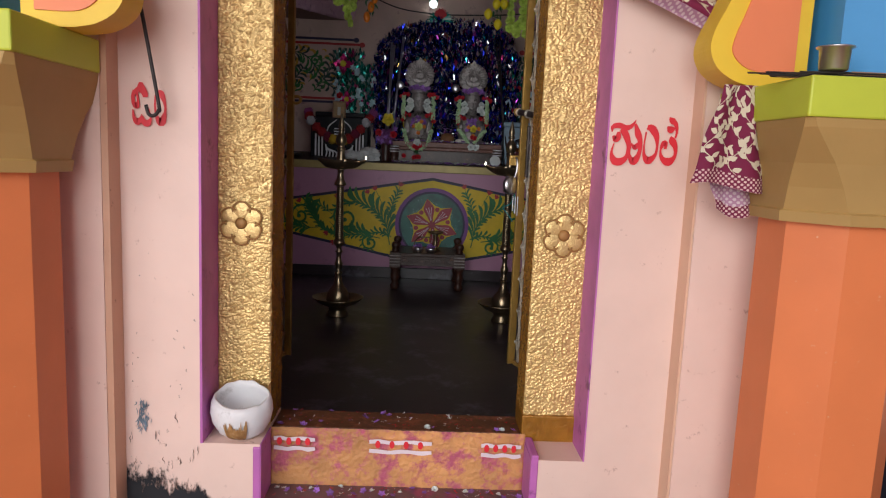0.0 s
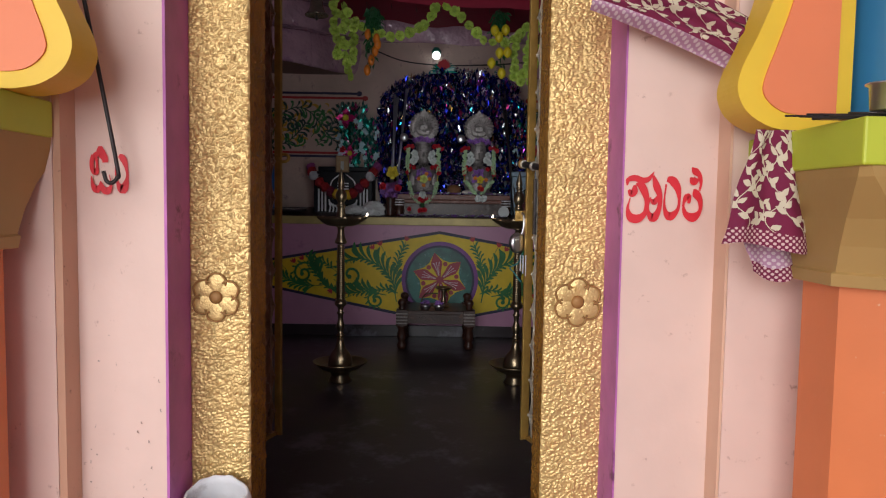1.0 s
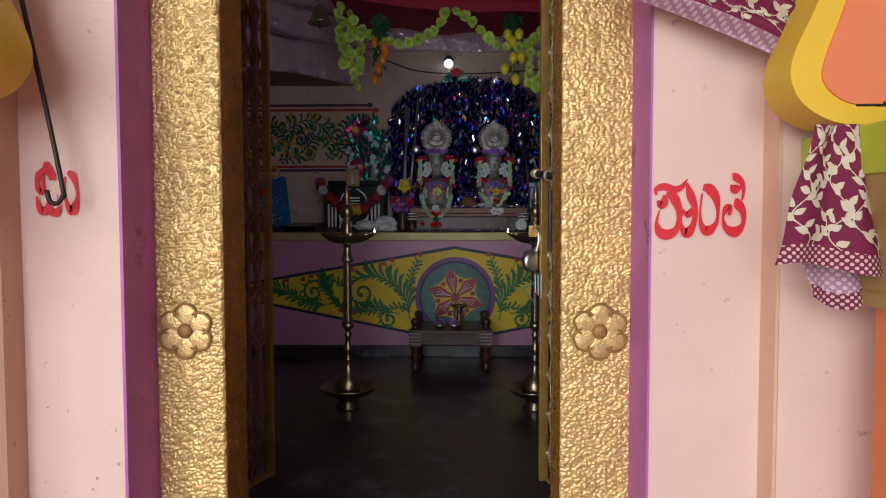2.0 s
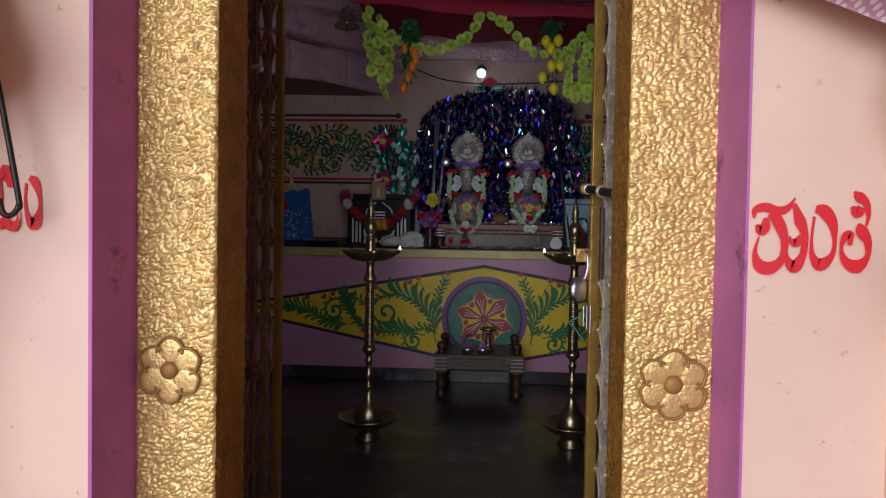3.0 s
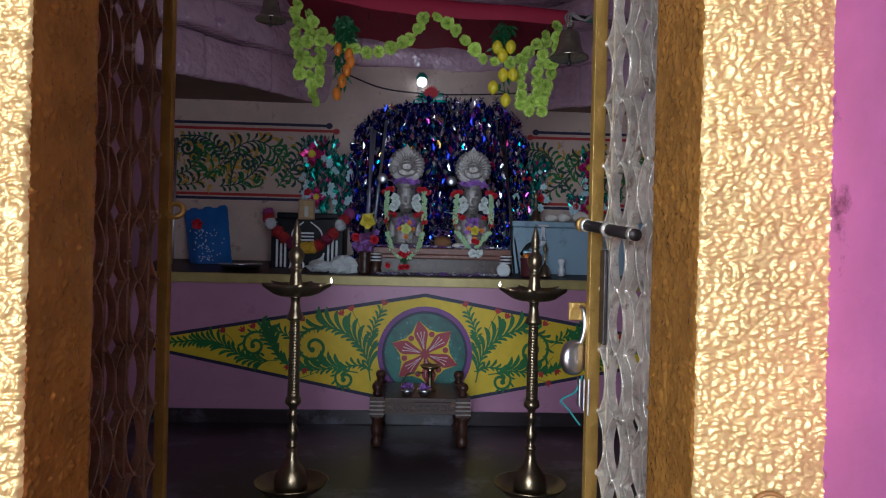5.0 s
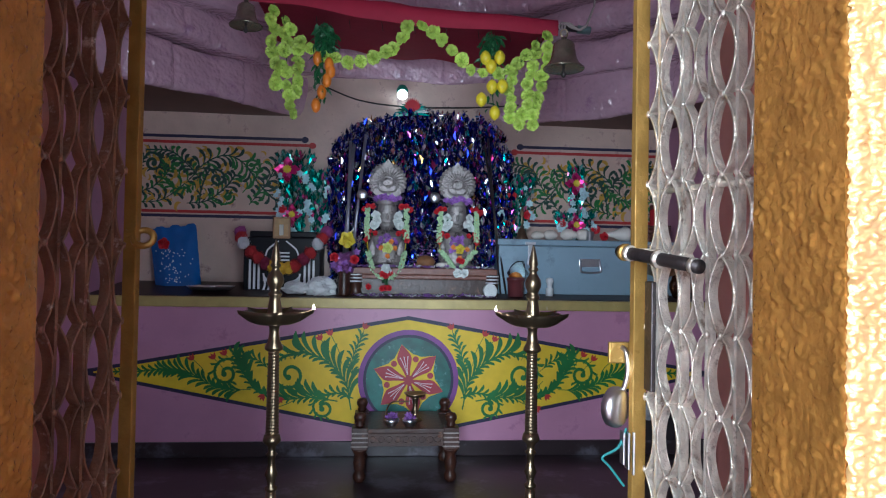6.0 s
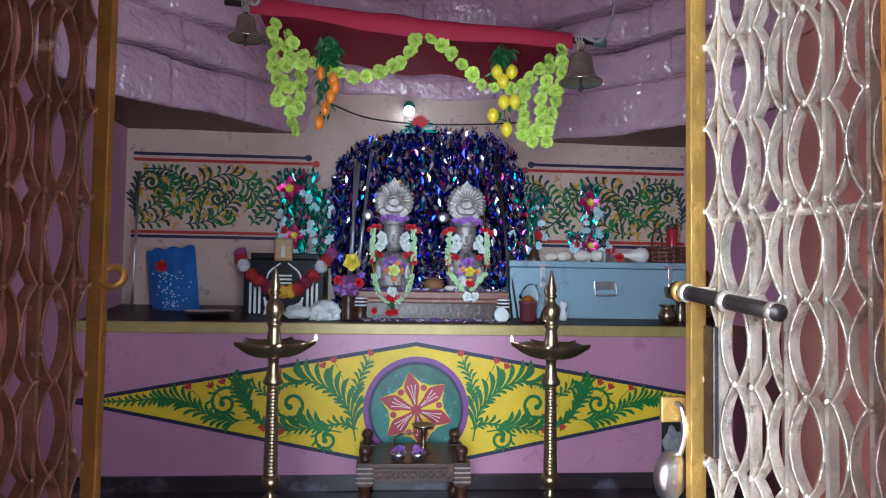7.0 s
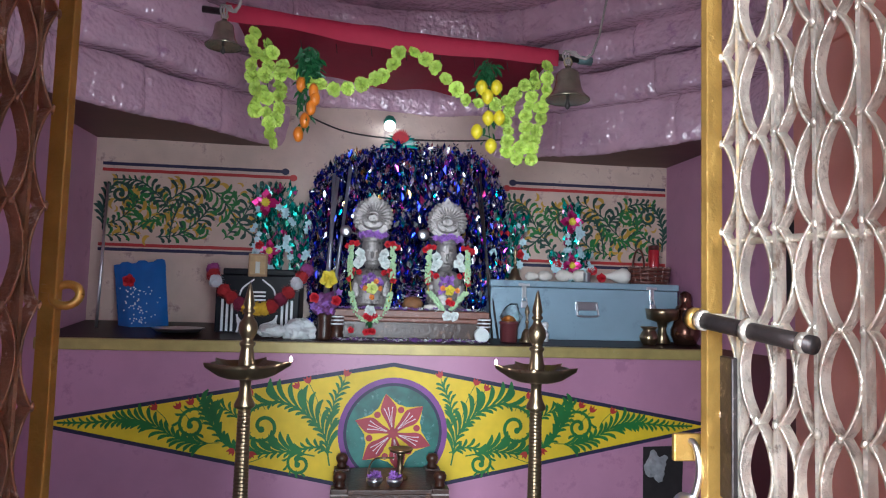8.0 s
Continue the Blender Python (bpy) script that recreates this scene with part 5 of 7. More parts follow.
# ---- tinsel arch behind the figures ----
tin = thing("tinsel_arch", (0.07, 5.2, SHELF_Z), "arch of dense blue and multicoloured foil tinsel behind the figures", "tinsel decoration")
arch = [(-0.44, 0.86), (-0.445, 1.2), (-0.455, 1.55), (-0.44, 1.70), (-0.36, 1.785), (-0.27, 1.85), (-0.14, 1.875), (0.0, 1.93), (0.12, 1.92), (0.22, 1.91), (0.41, 1.90), (0.50, 1.84), (0.56, 1.77), (0.60, 1.6), (0.62, 1.2), (0.62, 0.86)]
part("backing", prism(bmesh.new(), [(x * 0.93 + 0.005, 0.86 + (z - 0.86) * 0.95) for x, z in arch], 5.29, 5.33), paint("dark_blue_backing", (0.01, 0.01, 0.05), 0.5, 20, 0.3), tin, "dark blue backing")


def inside(x, z, poly):
    c = False
    for i in range(len(poly)):
        (xa, za), (xb, zb) = poly[i], poly[i - 1]
        if (za > z) != (zb > z) and x < (xb - xa) * (z - za) / (zb - za) + xa:
            c = not c
    return c


rng = random.Random(5)
bm = bmesh.new()
count = 0
while count < 26000:
    x, z = rng.uniform(-0.5, 0.66), rng.uniform(0.95, 1.96)
    edge = 0.02 * math.sin(x * 40) + 0.02 * math.sin(z * 37)
    if not inside(x + edge * 0.5, z + edge * 0.5, arch) or abs(x + 0.12) < 0.09 and z < 1.5 or abs(x - 0.27) < 0.09 and z < 1.5:
        count += 0.4
        continue
    count += 1
    y = 5.28 - 0.16 * rng.random() ** 1.5 - 0.04 * math.sin((x - 0.07) * 28) * math.sin(z * 9 + x * 5)
    strip = rng.random() < 0.42
    l, w = (rng.uniform(0.025, 0.06), rng.uniform(0.002, 0.005)) if strip else (rng.uniform(0.006, 0.015), rng.uniform(0.002, 0.0055))
    d = Vector((rng.gauss(0, 0.25), rng.gauss(0, 0.3), 1) if strip else (rng.gauss(0, 0.6), rng.gauss(0, 0.5), rng.gauss(0, 0.9))).normalized()
    s = d.cross(Vector((rng.gauss(0, 1), rng.gauss(0, 1), rng.gauss(0, 1)))).normalized()
    c = Vector((x, y, z))
    q = d.cross(s) * l * 0.25
    bm.faces.new([bm.verts.new(p) for p in (c - d * l * 0.5 - s * w, c + q - s * w * 0.2, c + d * l * 0.5 + s * w, c - q + s * w)])
tagged(part("foil_fringe", bm, TINSEL, tin, "blue foil with flashes of pink, teal and silver", fix=False), kind="stuff")
bm = bmesh.new()
for k in range(26):
    f = (k + 0.5) / 26
    i = f * (len(arch) - 1)
    a, b = arch[int(i)], arch[min(int(i) + 1, len(arch) - 1)]
    x, z = a[0] + (b[0] - a[0]) * (i % 1), a[1] + (b[1] - a[1]) * (i % 1)
    for j in range(14):
        t = bmesh.new()
        petals(t, rng.uniform(0.015, 0.034), 4, 0.35, 0.3)
        bmesh.ops.transform(t, matrix=pose(x * 0.98 + rng.gauss(0, 0.014), 5.17 + rng.gauss(0, 0.02), max(0.9, z - 0.02 + rng.gauss(0, 0.014)), rng.uniform(0, 180), rng.uniform(0, 180), rng.uniform(0, 180)), verts=t.verts)
        me = bpy.data.meshes.new("t"); t.to_mesh(me); t.free(); bm.from_mesh(me); bpy.data.meshes.remove(me)
tagged(part("rim_fringe", bm, TINSEL, tin, "spiky dark blue foil fringe", fix=False), kind="stuff")
crest = thing("foil_crest", (0.0, 5.16, 1.93), "small red and teal foil crest on top of the tinsel arch", "decoration")
bm = bmesh.new()
for k in range(11):
    a = radians(-70 + 14 * k)
    brush(bm, [(0.012, 1.90, 0.006), (0.012 + 0.035 * math.sin(a), 1.91 + 0.04 * math.cos(a), 0.014), (0.012 + 0.05 * math.sin(a), 1.915 + 0.068 * math.cos(a), 0.002)], 5.11 - 0.001 * k)
part("red_fan", bm, RED_P, crest, fix=False)
bm = bmesh.new()
for k in range(14):
    a = radians(-100 + 15 * k)
    brush(bm, [(0.012, 1.885, 0.006), (0.012 + 0.05 * math.sin(a), 1.895 + 0.05 * math.cos(a), 0.016), (0.012 + 0.10 * math.sin(a), 1.89 + 0.075 * math.cos(a), 0.002)], 5.13 - 0.001 * k)
part("teal_fan", bm, TEAL_FOIL, crest, fix=False)
for sg, rows in ((-1, (((-0.375, 5.08, 0.86), (-0.315, 5.1, 1.70)), ((-0.345, 5.07, 0.86), (-0.335, 5.1, 1.72)), ((-0.33, 5.06, 0.87), (-0.25, 5.1, 1.76)))), (1, (((0.555, 5.02, 0.86), (0.43, 5.1, 1.72)), ((0.525, 5.03, 0.86), (0.45, 5.1, 1.76))))):
    for a, b in rows:
        st = thing("ritual_stick", a, "long thin grey stick leaning against the tinsel", "stick", "leaning sticks")
        part("rod", tube(bmesh.new(), [a, b], 0.0085 if sg < 0 else 0.006, 8), GREY_STICK if sg < 0 else IRON, st, smooth=True)

# ---- the two silver figures on a carved bench ----
bench = thing("carved_bench", (0.09, 5.02, SHELF_Z), "low reddish carved wooden bench on the altar", "bench")
part("bench_top", boxes((-0.31, 0.485, 4.915, 5.12, 0.972, 1.008), bevel=0.004), WOOD_R, bench, "carved top board")
part("bench_riser", boxes((-0.28, 0.455, 4.985, 5.1, 0.853, 0.972)), WOOD_D, bench, "plain dark brown riser")
part("bench_moulding", boxes((-0.295, 0.47, 4.93, 4.985, 0.948, 0.972), bevel=0.006), WOOD_R, bench, "carved moulding under the top board")
for x in (-0.285, 0.46):
    for y in (4.94, 5.09):
        part("bench_leg", lathe(bmesh.new(), [(0.03, 0), (0.034, 0.02), (0.026, 0.035), (0.034, 0.05), (0.03, 0.09), (0.036, 0.1), (0.036, 0.122)], (x, y, shelf_z(y) - 0.005), 16), WOOD_D, bench, smooth=True)
        for k in range(3):
            if y < 5:
                part("leg_stripe", lathe(bmesh.new(), [(0.0362, 0.0), (0.0362, 0.007)], (x, y, 0.93 + 0.018 * k), 16), WHITE, bench)


def figure(x, s, label):
    bm = bmesh.new()
    y, z = 5.03, 1.008
    lathe(bm, [(0.10, 0), (0.105, 0.015), (0.085, 0.03), (0.078, 0.08), (0.088, 0.14), (0.092, 0.17), (0.06, 0.20), (0.034, 0.212), (0.032, 0.225)], (x, y, z), 24, 0.6)
    lathe(bm, [(0.0, 0.205), (0.026, 0.21), (0.043, 0.23), (0.052, 0.265), (0.055, 0.30), (0.052, 0.34), (0.042, 0.365), (0.03, 0.372), (0, 0.374)], (x, y - 0.012, z), 26, 0.8)
    blob(bm, (x, y - 0.062, z + 0.278), 0.012, 1, (0.8, 1, 1.7), 2, 0.0)
    for sg in (-1, 1):
        blob(bm, (x + sg * 0.021, y - 0.05, z + 0.303), 0.012, 2, (1.15, 0.5, 0.75), 2, 0.0)
        blob(bm, (x + sg * 0.056, y - 0.005, z + 0.285), 0.014, 3, (0.6, 0.6, 1.5), 2, 0.0)
        blob(bm, (x + sg * 0.075, y - 0.01, z + 0.10), 0.03, 4, (1, 0.8, 2.2), 2, 0.1)
    tube(bm, [(x - 0.024, y - 0.052, z + 0.247), (x, y - 0.06, z + 0.243), (x + 0.024, y - 0.052, z + 0.247)], 0.0045, 6)
    cz = z + 0.475 * s
    for k, (r, yy) in enumerate(((0.098, 0.0), (0.08, -0.008), (0.052, -0.014))):
        prism(bm, [(x + r * math.cos(t), cz + r * (1.02 if k else 1.0) * math.sin(t)) for t in np.linspace(0, 2 * math.pi, 33)[:-1]], y - 0.018 + yy, y + yy)
    for t in np.linspace(-0.5, math.pi + 0.5, 19):
        blob(bm, (x + 0.096 * math.cos(t), y - 0.02, cz + 0.098 * math.sin(t)), 0.0125, t, (1, 0.8, 1), 1, 0.0)
        tube(bm, [(x + 0.03 * math.cos(t), y - 0.036, cz + 0.03 * math.sin(t)), (x + 0.088 * math.cos(t), y - 0.02, cz + 0.088 * math.sin(t))], 0.0045, 5)
    prism(bm, [(x - 0.03, cz + 0.08), (x + 0.03, cz + 0.08), (x + 0.012, cz + 0.112), (x, cz + 0.128), (x - 0.012, cz + 0.112)], y - 0.03, y - 0.01)
    ring = [(x + 0.03 * math.cos(t), y - 0.038, cz - 0.005 + 0.022 * math.sin(t)) for t in np.linspace(0, 2 * math.pi, 17)]
    tube(bm, ring, 0.005, 6, close=False)
    for sg in (-1, 1):
        tube(bm, smooth_line([(x, y - 0.034, cz - 0.06), (x + sg * 0.04, y - 0.03, cz - 0.05), (x + sg * 0.055, y - 0.03, cz - 0.01), (x + sg * 0.03, y - 0.034, cz + 0.015)], 5), 0.0055, 6)
    lathe(bm, [(0.058, 0.352), (0.062, 0.362), (0.06, 0.385), (0.05, 0.392)], (x, y - 0.008, z), 24, 0.8)
    ob = part("silver_figure", bm, IDOL, None, "", smooth=False)
    return tagged(ob, label, "statue", "silver figures")


figure(-0.122, 1.0, "silver repousse figure with round crown, hung with flowers")
figure(0.266, 0.985, "silver repousse figure with scalloped crown, hung with flowers")

ROSE = mesh_of("rose", ruffle(bmesh.new(), 0.022, 4, 12, 1, 0.9), RED_P)
WHITEF = mesh_of("white_flower", ruffle(bmesh.new(), 0.03, 4, 12, 2, 0.6), WHITE_P)
VIOL = mesh_of("violet_flower", petals(petals(bmesh.new(), 0.017, 5, 0.65, 0.3), 0.011, 5, 0.6, 0.7, 0.002, 0.5), VIOLET_P)
YELF = mesh_of("yellow_flower", ruffle(bmesh.new(), 0.036, 4, 20, 3, 0.6), YELLOW_P)
PEACHF = mesh_of("orange_flower", ruffle(bmesh.new(), 0.018, 3, 12, 4, 0.6), paint("orange_petals", (0.75, 0.25, 0.05), 0.6))
ICEF = mesh_of("pale_star_flower", petals(petals(bmesh.new(), 0.026, 6, 0.7, 0.15), 0.012, 6, 0.6, 0.6, 0.002, 0.4), ICE_P)
LIMEW = mesh_of("pale_yellow_flower", ruffle(bmesh.new(), 0.03, 4, 16, 6, 0.6), paint("pale_yellow_petals", (0.66, 0.72, 0.22), 0.6))
t = bmesh.new()
bmesh.ops.create_icosphere(t, subdivisions=1, radius=1, matrix=Matrix.Diagonal((0.0055, 0.0055, 0.008, 1)))
BUD = mesh_of("bud", t, JASMINE, smooth=True)


def facing(x, y, z, s=1.0, tilt=25):
    return at(x, y, z, s, 90 + random.uniform(-tilt, tilt), random.uniform(0, 360), random.uniform(-tilt, tilt))


def neck_garland(x, top, low, half, label):
    g = thing("neck_garland", (x, 4.96, 1.2), label, "garland", "garlands on the figures")
    # bud string: down from the shoulders to a point
    for sg in (-1, 1):
        line = smooth_line([(x + sg * half, top), (x + sg * half * 1.02, top - 0.1), (x + sg * half * 0.98, top - 0.2), (x + sg * half * 0.75, low + 0.10), (x + sg * half * 0.25, low + 0.035)], 14)
        bm = bmesh.new()
        for i, p in enumerate(line):
            if 0.40 < i / len(line) < 0.56:
                continue
            for j in range(5):
                blob(bm, (p[0] + random.uniform(-0.013, 0.013), 4.925 + random.uniform(-0.01, 0.01), p[1] + random.uniform(-0.004, 0.004)), 0.0058, j + i, (1, 1, 1.3), 1, 0.0)
        tagged(part("bud_string", bm, JASMINE, g, "pale green bud string", fix=False), kind="stuff")
        part("thread", tube(bmesh.new(), [(p[0], 4.93, p[1]) for p in line[::4]], 0.002, 4), LEMON, g)
    for sg in (-1, 1):
        for k, (dx, dz) in enumerate(((0.062, 0.0), (0.07, -0.05), (0.055, -0.03))):
            shared("white_flower", WHITEF, g, facing(x + sg * dx, 4.935, top - 0.035 + dz, 1.0))
        for dx, dz in ((0.098, 0.035), (0.075, 0.035), (0.09, -0.10), (0.098, -0.125), (0.06, -0.11), (0.105, -0.145), (0.12, 0.02)):
            shared("rose", ROSE, g, facing(x + sg * dx * half / 0.1, 4.93, top - 0.02 + dz, random.uniform(0.7, 0.95)))
        for dx, dz in ((0.085, -0.14), (0.07, -0.06), (0.105, -0.17)):
            for q in range(4):
                shared("leaf", LEAF_MESH, g, at(x + sg * dx, 4.94, top + dz, 0.04, random.uniform(0, 90), random.uniform(-40, 40), random.uniform(0, 360)))
    for k in range(26):
        a = random.uniform(0, 6.28)
        q = 0.055 * math.sqrt(random.random())
        shared("violet_flower", VIOL, g, facing(x + q * math.cos(a), 4.928 - 0.01 * random.random(), top - 0.18 + 0.8 * q * math.sin(a), random.uniform(0.8, 1.1), 40))
    for k in range(22):
        f = (k + 0.5) / 22
        shared("violet_flower", VIOL, g, facing(x - 0.075 + 0.15 * f, 4.955, top + 0.055 + 0.012 * math.sin(math.pi * f) + random.uniform(-0.01, 0.012), random.uniform(0.8, 1.1), 40))
    return g


g = neck_garland(-0.122, 1.325, 0.915, 0.105, "bud string garland with red, white and violet flowers, ending in roses")
shared("pale_yellow_flower", LIMEW, g, facing(-0.117, 4.905, 1.115, 1.15, 10))
for dx, dz in ((0.02, 0.035), (-0.035, 0.0), (0.04, 0.0), (0.0, -0.045)):
    shared("orange_flower", PEACHF, g, facing(-0.117 + dx, 4.905, 1.115 + dz, 0.9))
shared("white_flower", WHITEF, g, facing(-0.12, 4.91, 1.0, 1.25))
for dx, dz in ((-0.02, 0.975), (0.025, 0.98), (0.0, 0.965), (-0.1, 0.905), (0.0, 0.9), (-0.02, 0.895), (0.02, 0.9)):
    shared("rose", ROSE, g, facing(-0.124 + dx * 0.9, 4.905, dz, 0.85))
for k in range(9):
    shared("leaf", LEAF_MESH, g, at(-0.122, 4.92, 0.955, 0.045, random.uniform(0, 60), 60 + random.uniform(-30, 30), random.uniform(0, 360)))
g = neck_garland(0.266, 1.318, 0.985, 0.10, "bud string garland with white and violet flowers on a silver figure")
shared("yellow_flower", YELF, g, facing(0.275, 4.905, 1.115, 0.8, 10))
for dx, dz in ((0.04, 0.0), (-0.035, 0.01), (0.0, -0.05)):
    shared("orange_flower", PEACHF, g, facing(0.275 + dx, 4.905, 1.115 + dz, 0.9))
for dx in (-0.018, 0.018):
    shared("white_flower", WHITEF, g, facing(0.282 + dx, 4.905, 0.985, 0.95))
for dx, dz in ((-0.005, 1.055), (0.012, 1.05)):
    shared("rose", ROSE, g, facing(0.275 + dx, 4.9, dz, 0.85))
# flowers in the crowns, round ear ornaments
for cx, cz in ((-0.26, 1.405), (0.14, 1.40)):
    orn = thing("ear_ornament", (cx, 4.97, cz), "round silver ornament beside the crown", "ornament", "silver ornaments")
    t = bmesh.new()
    lathe(t, [(0, 0.008), (0.02, 0.006), (0.03, 0), (0.028, -0.004), (0, -0.004)], (0, 0, 0), 20)
    bmesh.ops.transform(t, matrix=Matrix.Translation((cx, 4.985, cz)) @ FACE, verts=t.verts)
    part("disc", t, STEEL, orn, smooth=True)
    part("pin", tube(bmesh.new(), [(cx, 4.99, cz), (cx + 0.06, 5.02, cz - 0.01)], 0.004, 6), STEEL, orn)
# offerings between the figures
coco = thing("coconut_half", (0.09, 4.97, 1.008), "half coconut among petals on the bench", "coconut")
part("shell", blob(bmesh.new(), (0.095, 4.99, 1.043), 0.045, 2, (1.2, 1, 0.85), 2, 0.1), paint("brown_coconut", (0.22, 0.10, 0.04), 0.7, 50, 0.3, 0.6, 90), coco, smooth=True)
for x, z in ((0.18, 1.03), (0.215, 1.035)):
    sh = thing("seashell", (x, 4.95, 1.008), "small white shell among the petals", "shell", "shells")
    part("body", blob(bmesh.new(), (x, 4.96, 1.026), 0.024, x * 9, (1.3, 0.8, 0.7), 2, 0.2), SHELLW, sh, smooth=True)
heap = bmesh.new()
for k in range(420):
    x = random.uniform(-0.3, 0.47)
    y, z = random.choice(((random.uniform(4.845, 4.91), None), (random.uniform(4.92, 4.96), 1.011)))
    z = shelf_z(y) + 0.003 if z is None else z
    if k < 70:
        x, y, z = random.gauss(0.09, 0.05), random.uniform(4.95, 5.08), 1.02 + abs(random.gauss(0, 0.08))
    t = bmesh.new()
    petals(t, random.uniform(0.008, 0.019), random.choice((3, 5)), 0.7, 0.3, mat=random.choice((0, 0, 1)))
    bmesh.ops.transform(t, matrix=pose(x, y, z + random.uniform(0, 0.006), random.uniform(-30, 30), random.uniform(-30, 30), random.uniform(0, 360)), verts=t.verts)
    me = bpy.data.meshes.new("t"); t.to_mesh(me); t.free(); heap.from_mesh(me); bpy.data.meshes.remove(me)
tagged(part("scattered_petals", heap, [VIOLET_P, WHITE_P], None, fix=False), "violet and white petals strewn along the altar edge", "petals", "", "stuff")
# ---- things on the altar: right-hand stretch ----
trunk = thing("metal_chest", (1.03, 5.19, SHELF_Z), "blue-grey enamelled steel trunk with latches and padlocks", "trunk")
part("trunk_body", boxes((0.512, 1.555, 5.035, 5.34, shelf_z(5.03), 1.145), bevel=0.006), TRUNK, trunk)
part("trunk_lid", boxes((0.506, 1.561, 5.029, 5.345, 1.147, 1.182), bevel=0.007), TRUNK, trunk, "rimmed lid")
for x in (0.69, 1.40):
    part("latch", boxes((x - 0.03, x + 0.03, 5.022, 5.03, 1.15, 1.165), (x - 0.012, x + 0.012, 5.022, 5.033, 1.09, 1.15), bevel=0.002), STEEL, trunk, "steel hasp")
    pl = thing("padlock", (x, 5.02, 1.06), "small steel padlock on the trunk", "padlock", "padlocks")
    part("body", boxes((x - 0.018, x + 0.018, 5.008, 5.022, 1.035, 1.072), bevel=0.006), STEEL, pl)
    part("shackle", tube(bmesh.new(), [(x + 0.012 * math.cos(t), 5.015, 1.072 + 0.026 * math.sin(t)) for t in np.linspace(0, math.pi, 11)], 0.0035, 6), STEEL, pl, smooth=True)
hd = part("handle", tube(bmesh.new(), smooth_line([(0.985, 5.02, 1.065), (0.98, 5.012, 1.02), (0.99, 5.01, 1.0), (1.085, 5.01, 1.0), (1.095, 5.012, 1.02), (1.09, 5.02, 1.065)], 5), 0.005, 7), STEEL, trunk, "steel drop handle", smooth=True)
part("handle_plate", boxes((0.975, 1.10, 5.03, 5.036, 1.03, 1.075), bevel=0.003), STEEL, trunk)

ZT = 1.182


def shell(x, y, s, rz, label):
    sh = thing("seashell", (x, y, ZT), label, "shell", "shells")
    t = bmesh.new()
    prof = [(0, 0), (0.012, 0.004), (0.028, 0.02), (0.036, 0.04), (0.03, 0.058), (0.034, 0.066), (0.02, 0.08), (0.022, 0.086), (0.008, 0.10), (0, 0.11)]
    lathe(t, [(r * s, q * s) for r, q in prof], (0, 0, 0), 16)
    for v in t.verts:
        v.co += Vector((0.3, 0.2, 0)) * 0.02 * s * noise.noise(v.co * 40)
    bmesh.ops.transform(t, matrix=pose(x, y, ZT + 0.034 * s, 90, 0, rz), verts=t.verts)
    part("body", t, SHELLW, sh, smooth=True)


for x, s, rz in ((0.715, 0.75, 70), (0.79, 0.9, 110), (0.885, 1.0, 80), (0.975, 1.0, 60), (0.93, 0.7, 140)):
    shell(x, 5.12, s, rz, "spotted white seashell on the trunk lid")
conch = thing("conch_shell", (1.26, 5.12, ZT), "smooth white conch shell lying on the trunk", "shell")
t = bmesh.new()
lathe(t, [(0, 0), (0.02, 0.004), (0.042, 0.025), (0.045, 0.05), (0.034, 0.08), (0.02, 0.11), (0.01, 0.15), (0.004, 0.185), (0, 0.19)], (0, 0, 0), 20)
bmesh.ops.transform(t, matrix=pose(1.32, 5.12, ZT + 0.042, 90, 0, -95), verts=t.verts)
part("body", t, paint("white_conch", (0.78, 0.74, 0.68), 0.3, 12, 0.08), conch, smooth=True)
tum = thing("steel_tumbler", (1.047, 5.07, ZT), "small steel tumbler on the trunk", "tumbler")
part("cup", lathe(bmesh.new(), [(0.018, 0), (0.019, 0.002), (0.024, 0.05), (0.025, 0.052), (0.022, 0.052), (0.017, 0.006)], (1.047, 5.07, ZT), 20), STEEL, tum, smooth=True)


def hand_bell(x, y, z, s):
    b = thing("hand_bell", (x, y, z), "small brass hand bell with a turned handle", "bell", "hand bells")
    body = part("bell_body", lathe(bmesh.new(), [(0.034 * s, 0), (0.035 * s, 0.004 * s), (0.026 * s, 0.02 * s), (0.021 * s, 0.045 * s), (0.012 * s, 0.058 * s), (0.006 * s, 0.062 * s)], (x, y, z), 22), BRASS, b, smooth=True)
    part("handle", lathe(bmesh.new(), [(0.006 * s, 0.06 * s), (0.005 * s, 0.08 * s), (0.009 * s, 0.09 * s), (0.005 * s, 0.10 * s), (0.006 * s, 0.12 * s), (0.012 * s, 0.135 * s), (0.009 * s, 0.15 * s), (0.003 * s, 0.165 * s), (0, 0.17 * s)], (x, y, z), 14), BRASS, b, smooth=True)


hand_bell(0.653, 5.09, ZT, 1.1)
hand_bell(0.685, 4.93, shelf_z(4.93), 1.15)

basket = thing("woven_basket", (1.44, 5.15, ZT), "small dark brown basket holding a red bottle", "basket")
bm = bmesh.new()
for k in range(4):
    r = 0.098 + 0.004 * k
    tube(bm, [(1.445 + r * math.cos(t), 5.16 + 0.8 * r * math.sin(t), ZT + 0.012 + 0.024 * k) for t in np.linspace(0, 2 * math.pi, 29)], 0.011, 7, close=False)
part("weave_rings", bm, BASKET, basket, smooth=True)
for k in range(16):
    a = 2 * math.pi * k / 16
    part("stake", tube(bmesh.new(), [(1.445 + 0.10 * math.cos(a), 5.16 + 0.08 * math.sin(a), ZT), (1.445 + 0.115 * math.cos(a), 5.16 + 0.09 * math.sin(a), ZT + 0.10)], 0.007, 6), BASKET, basket)
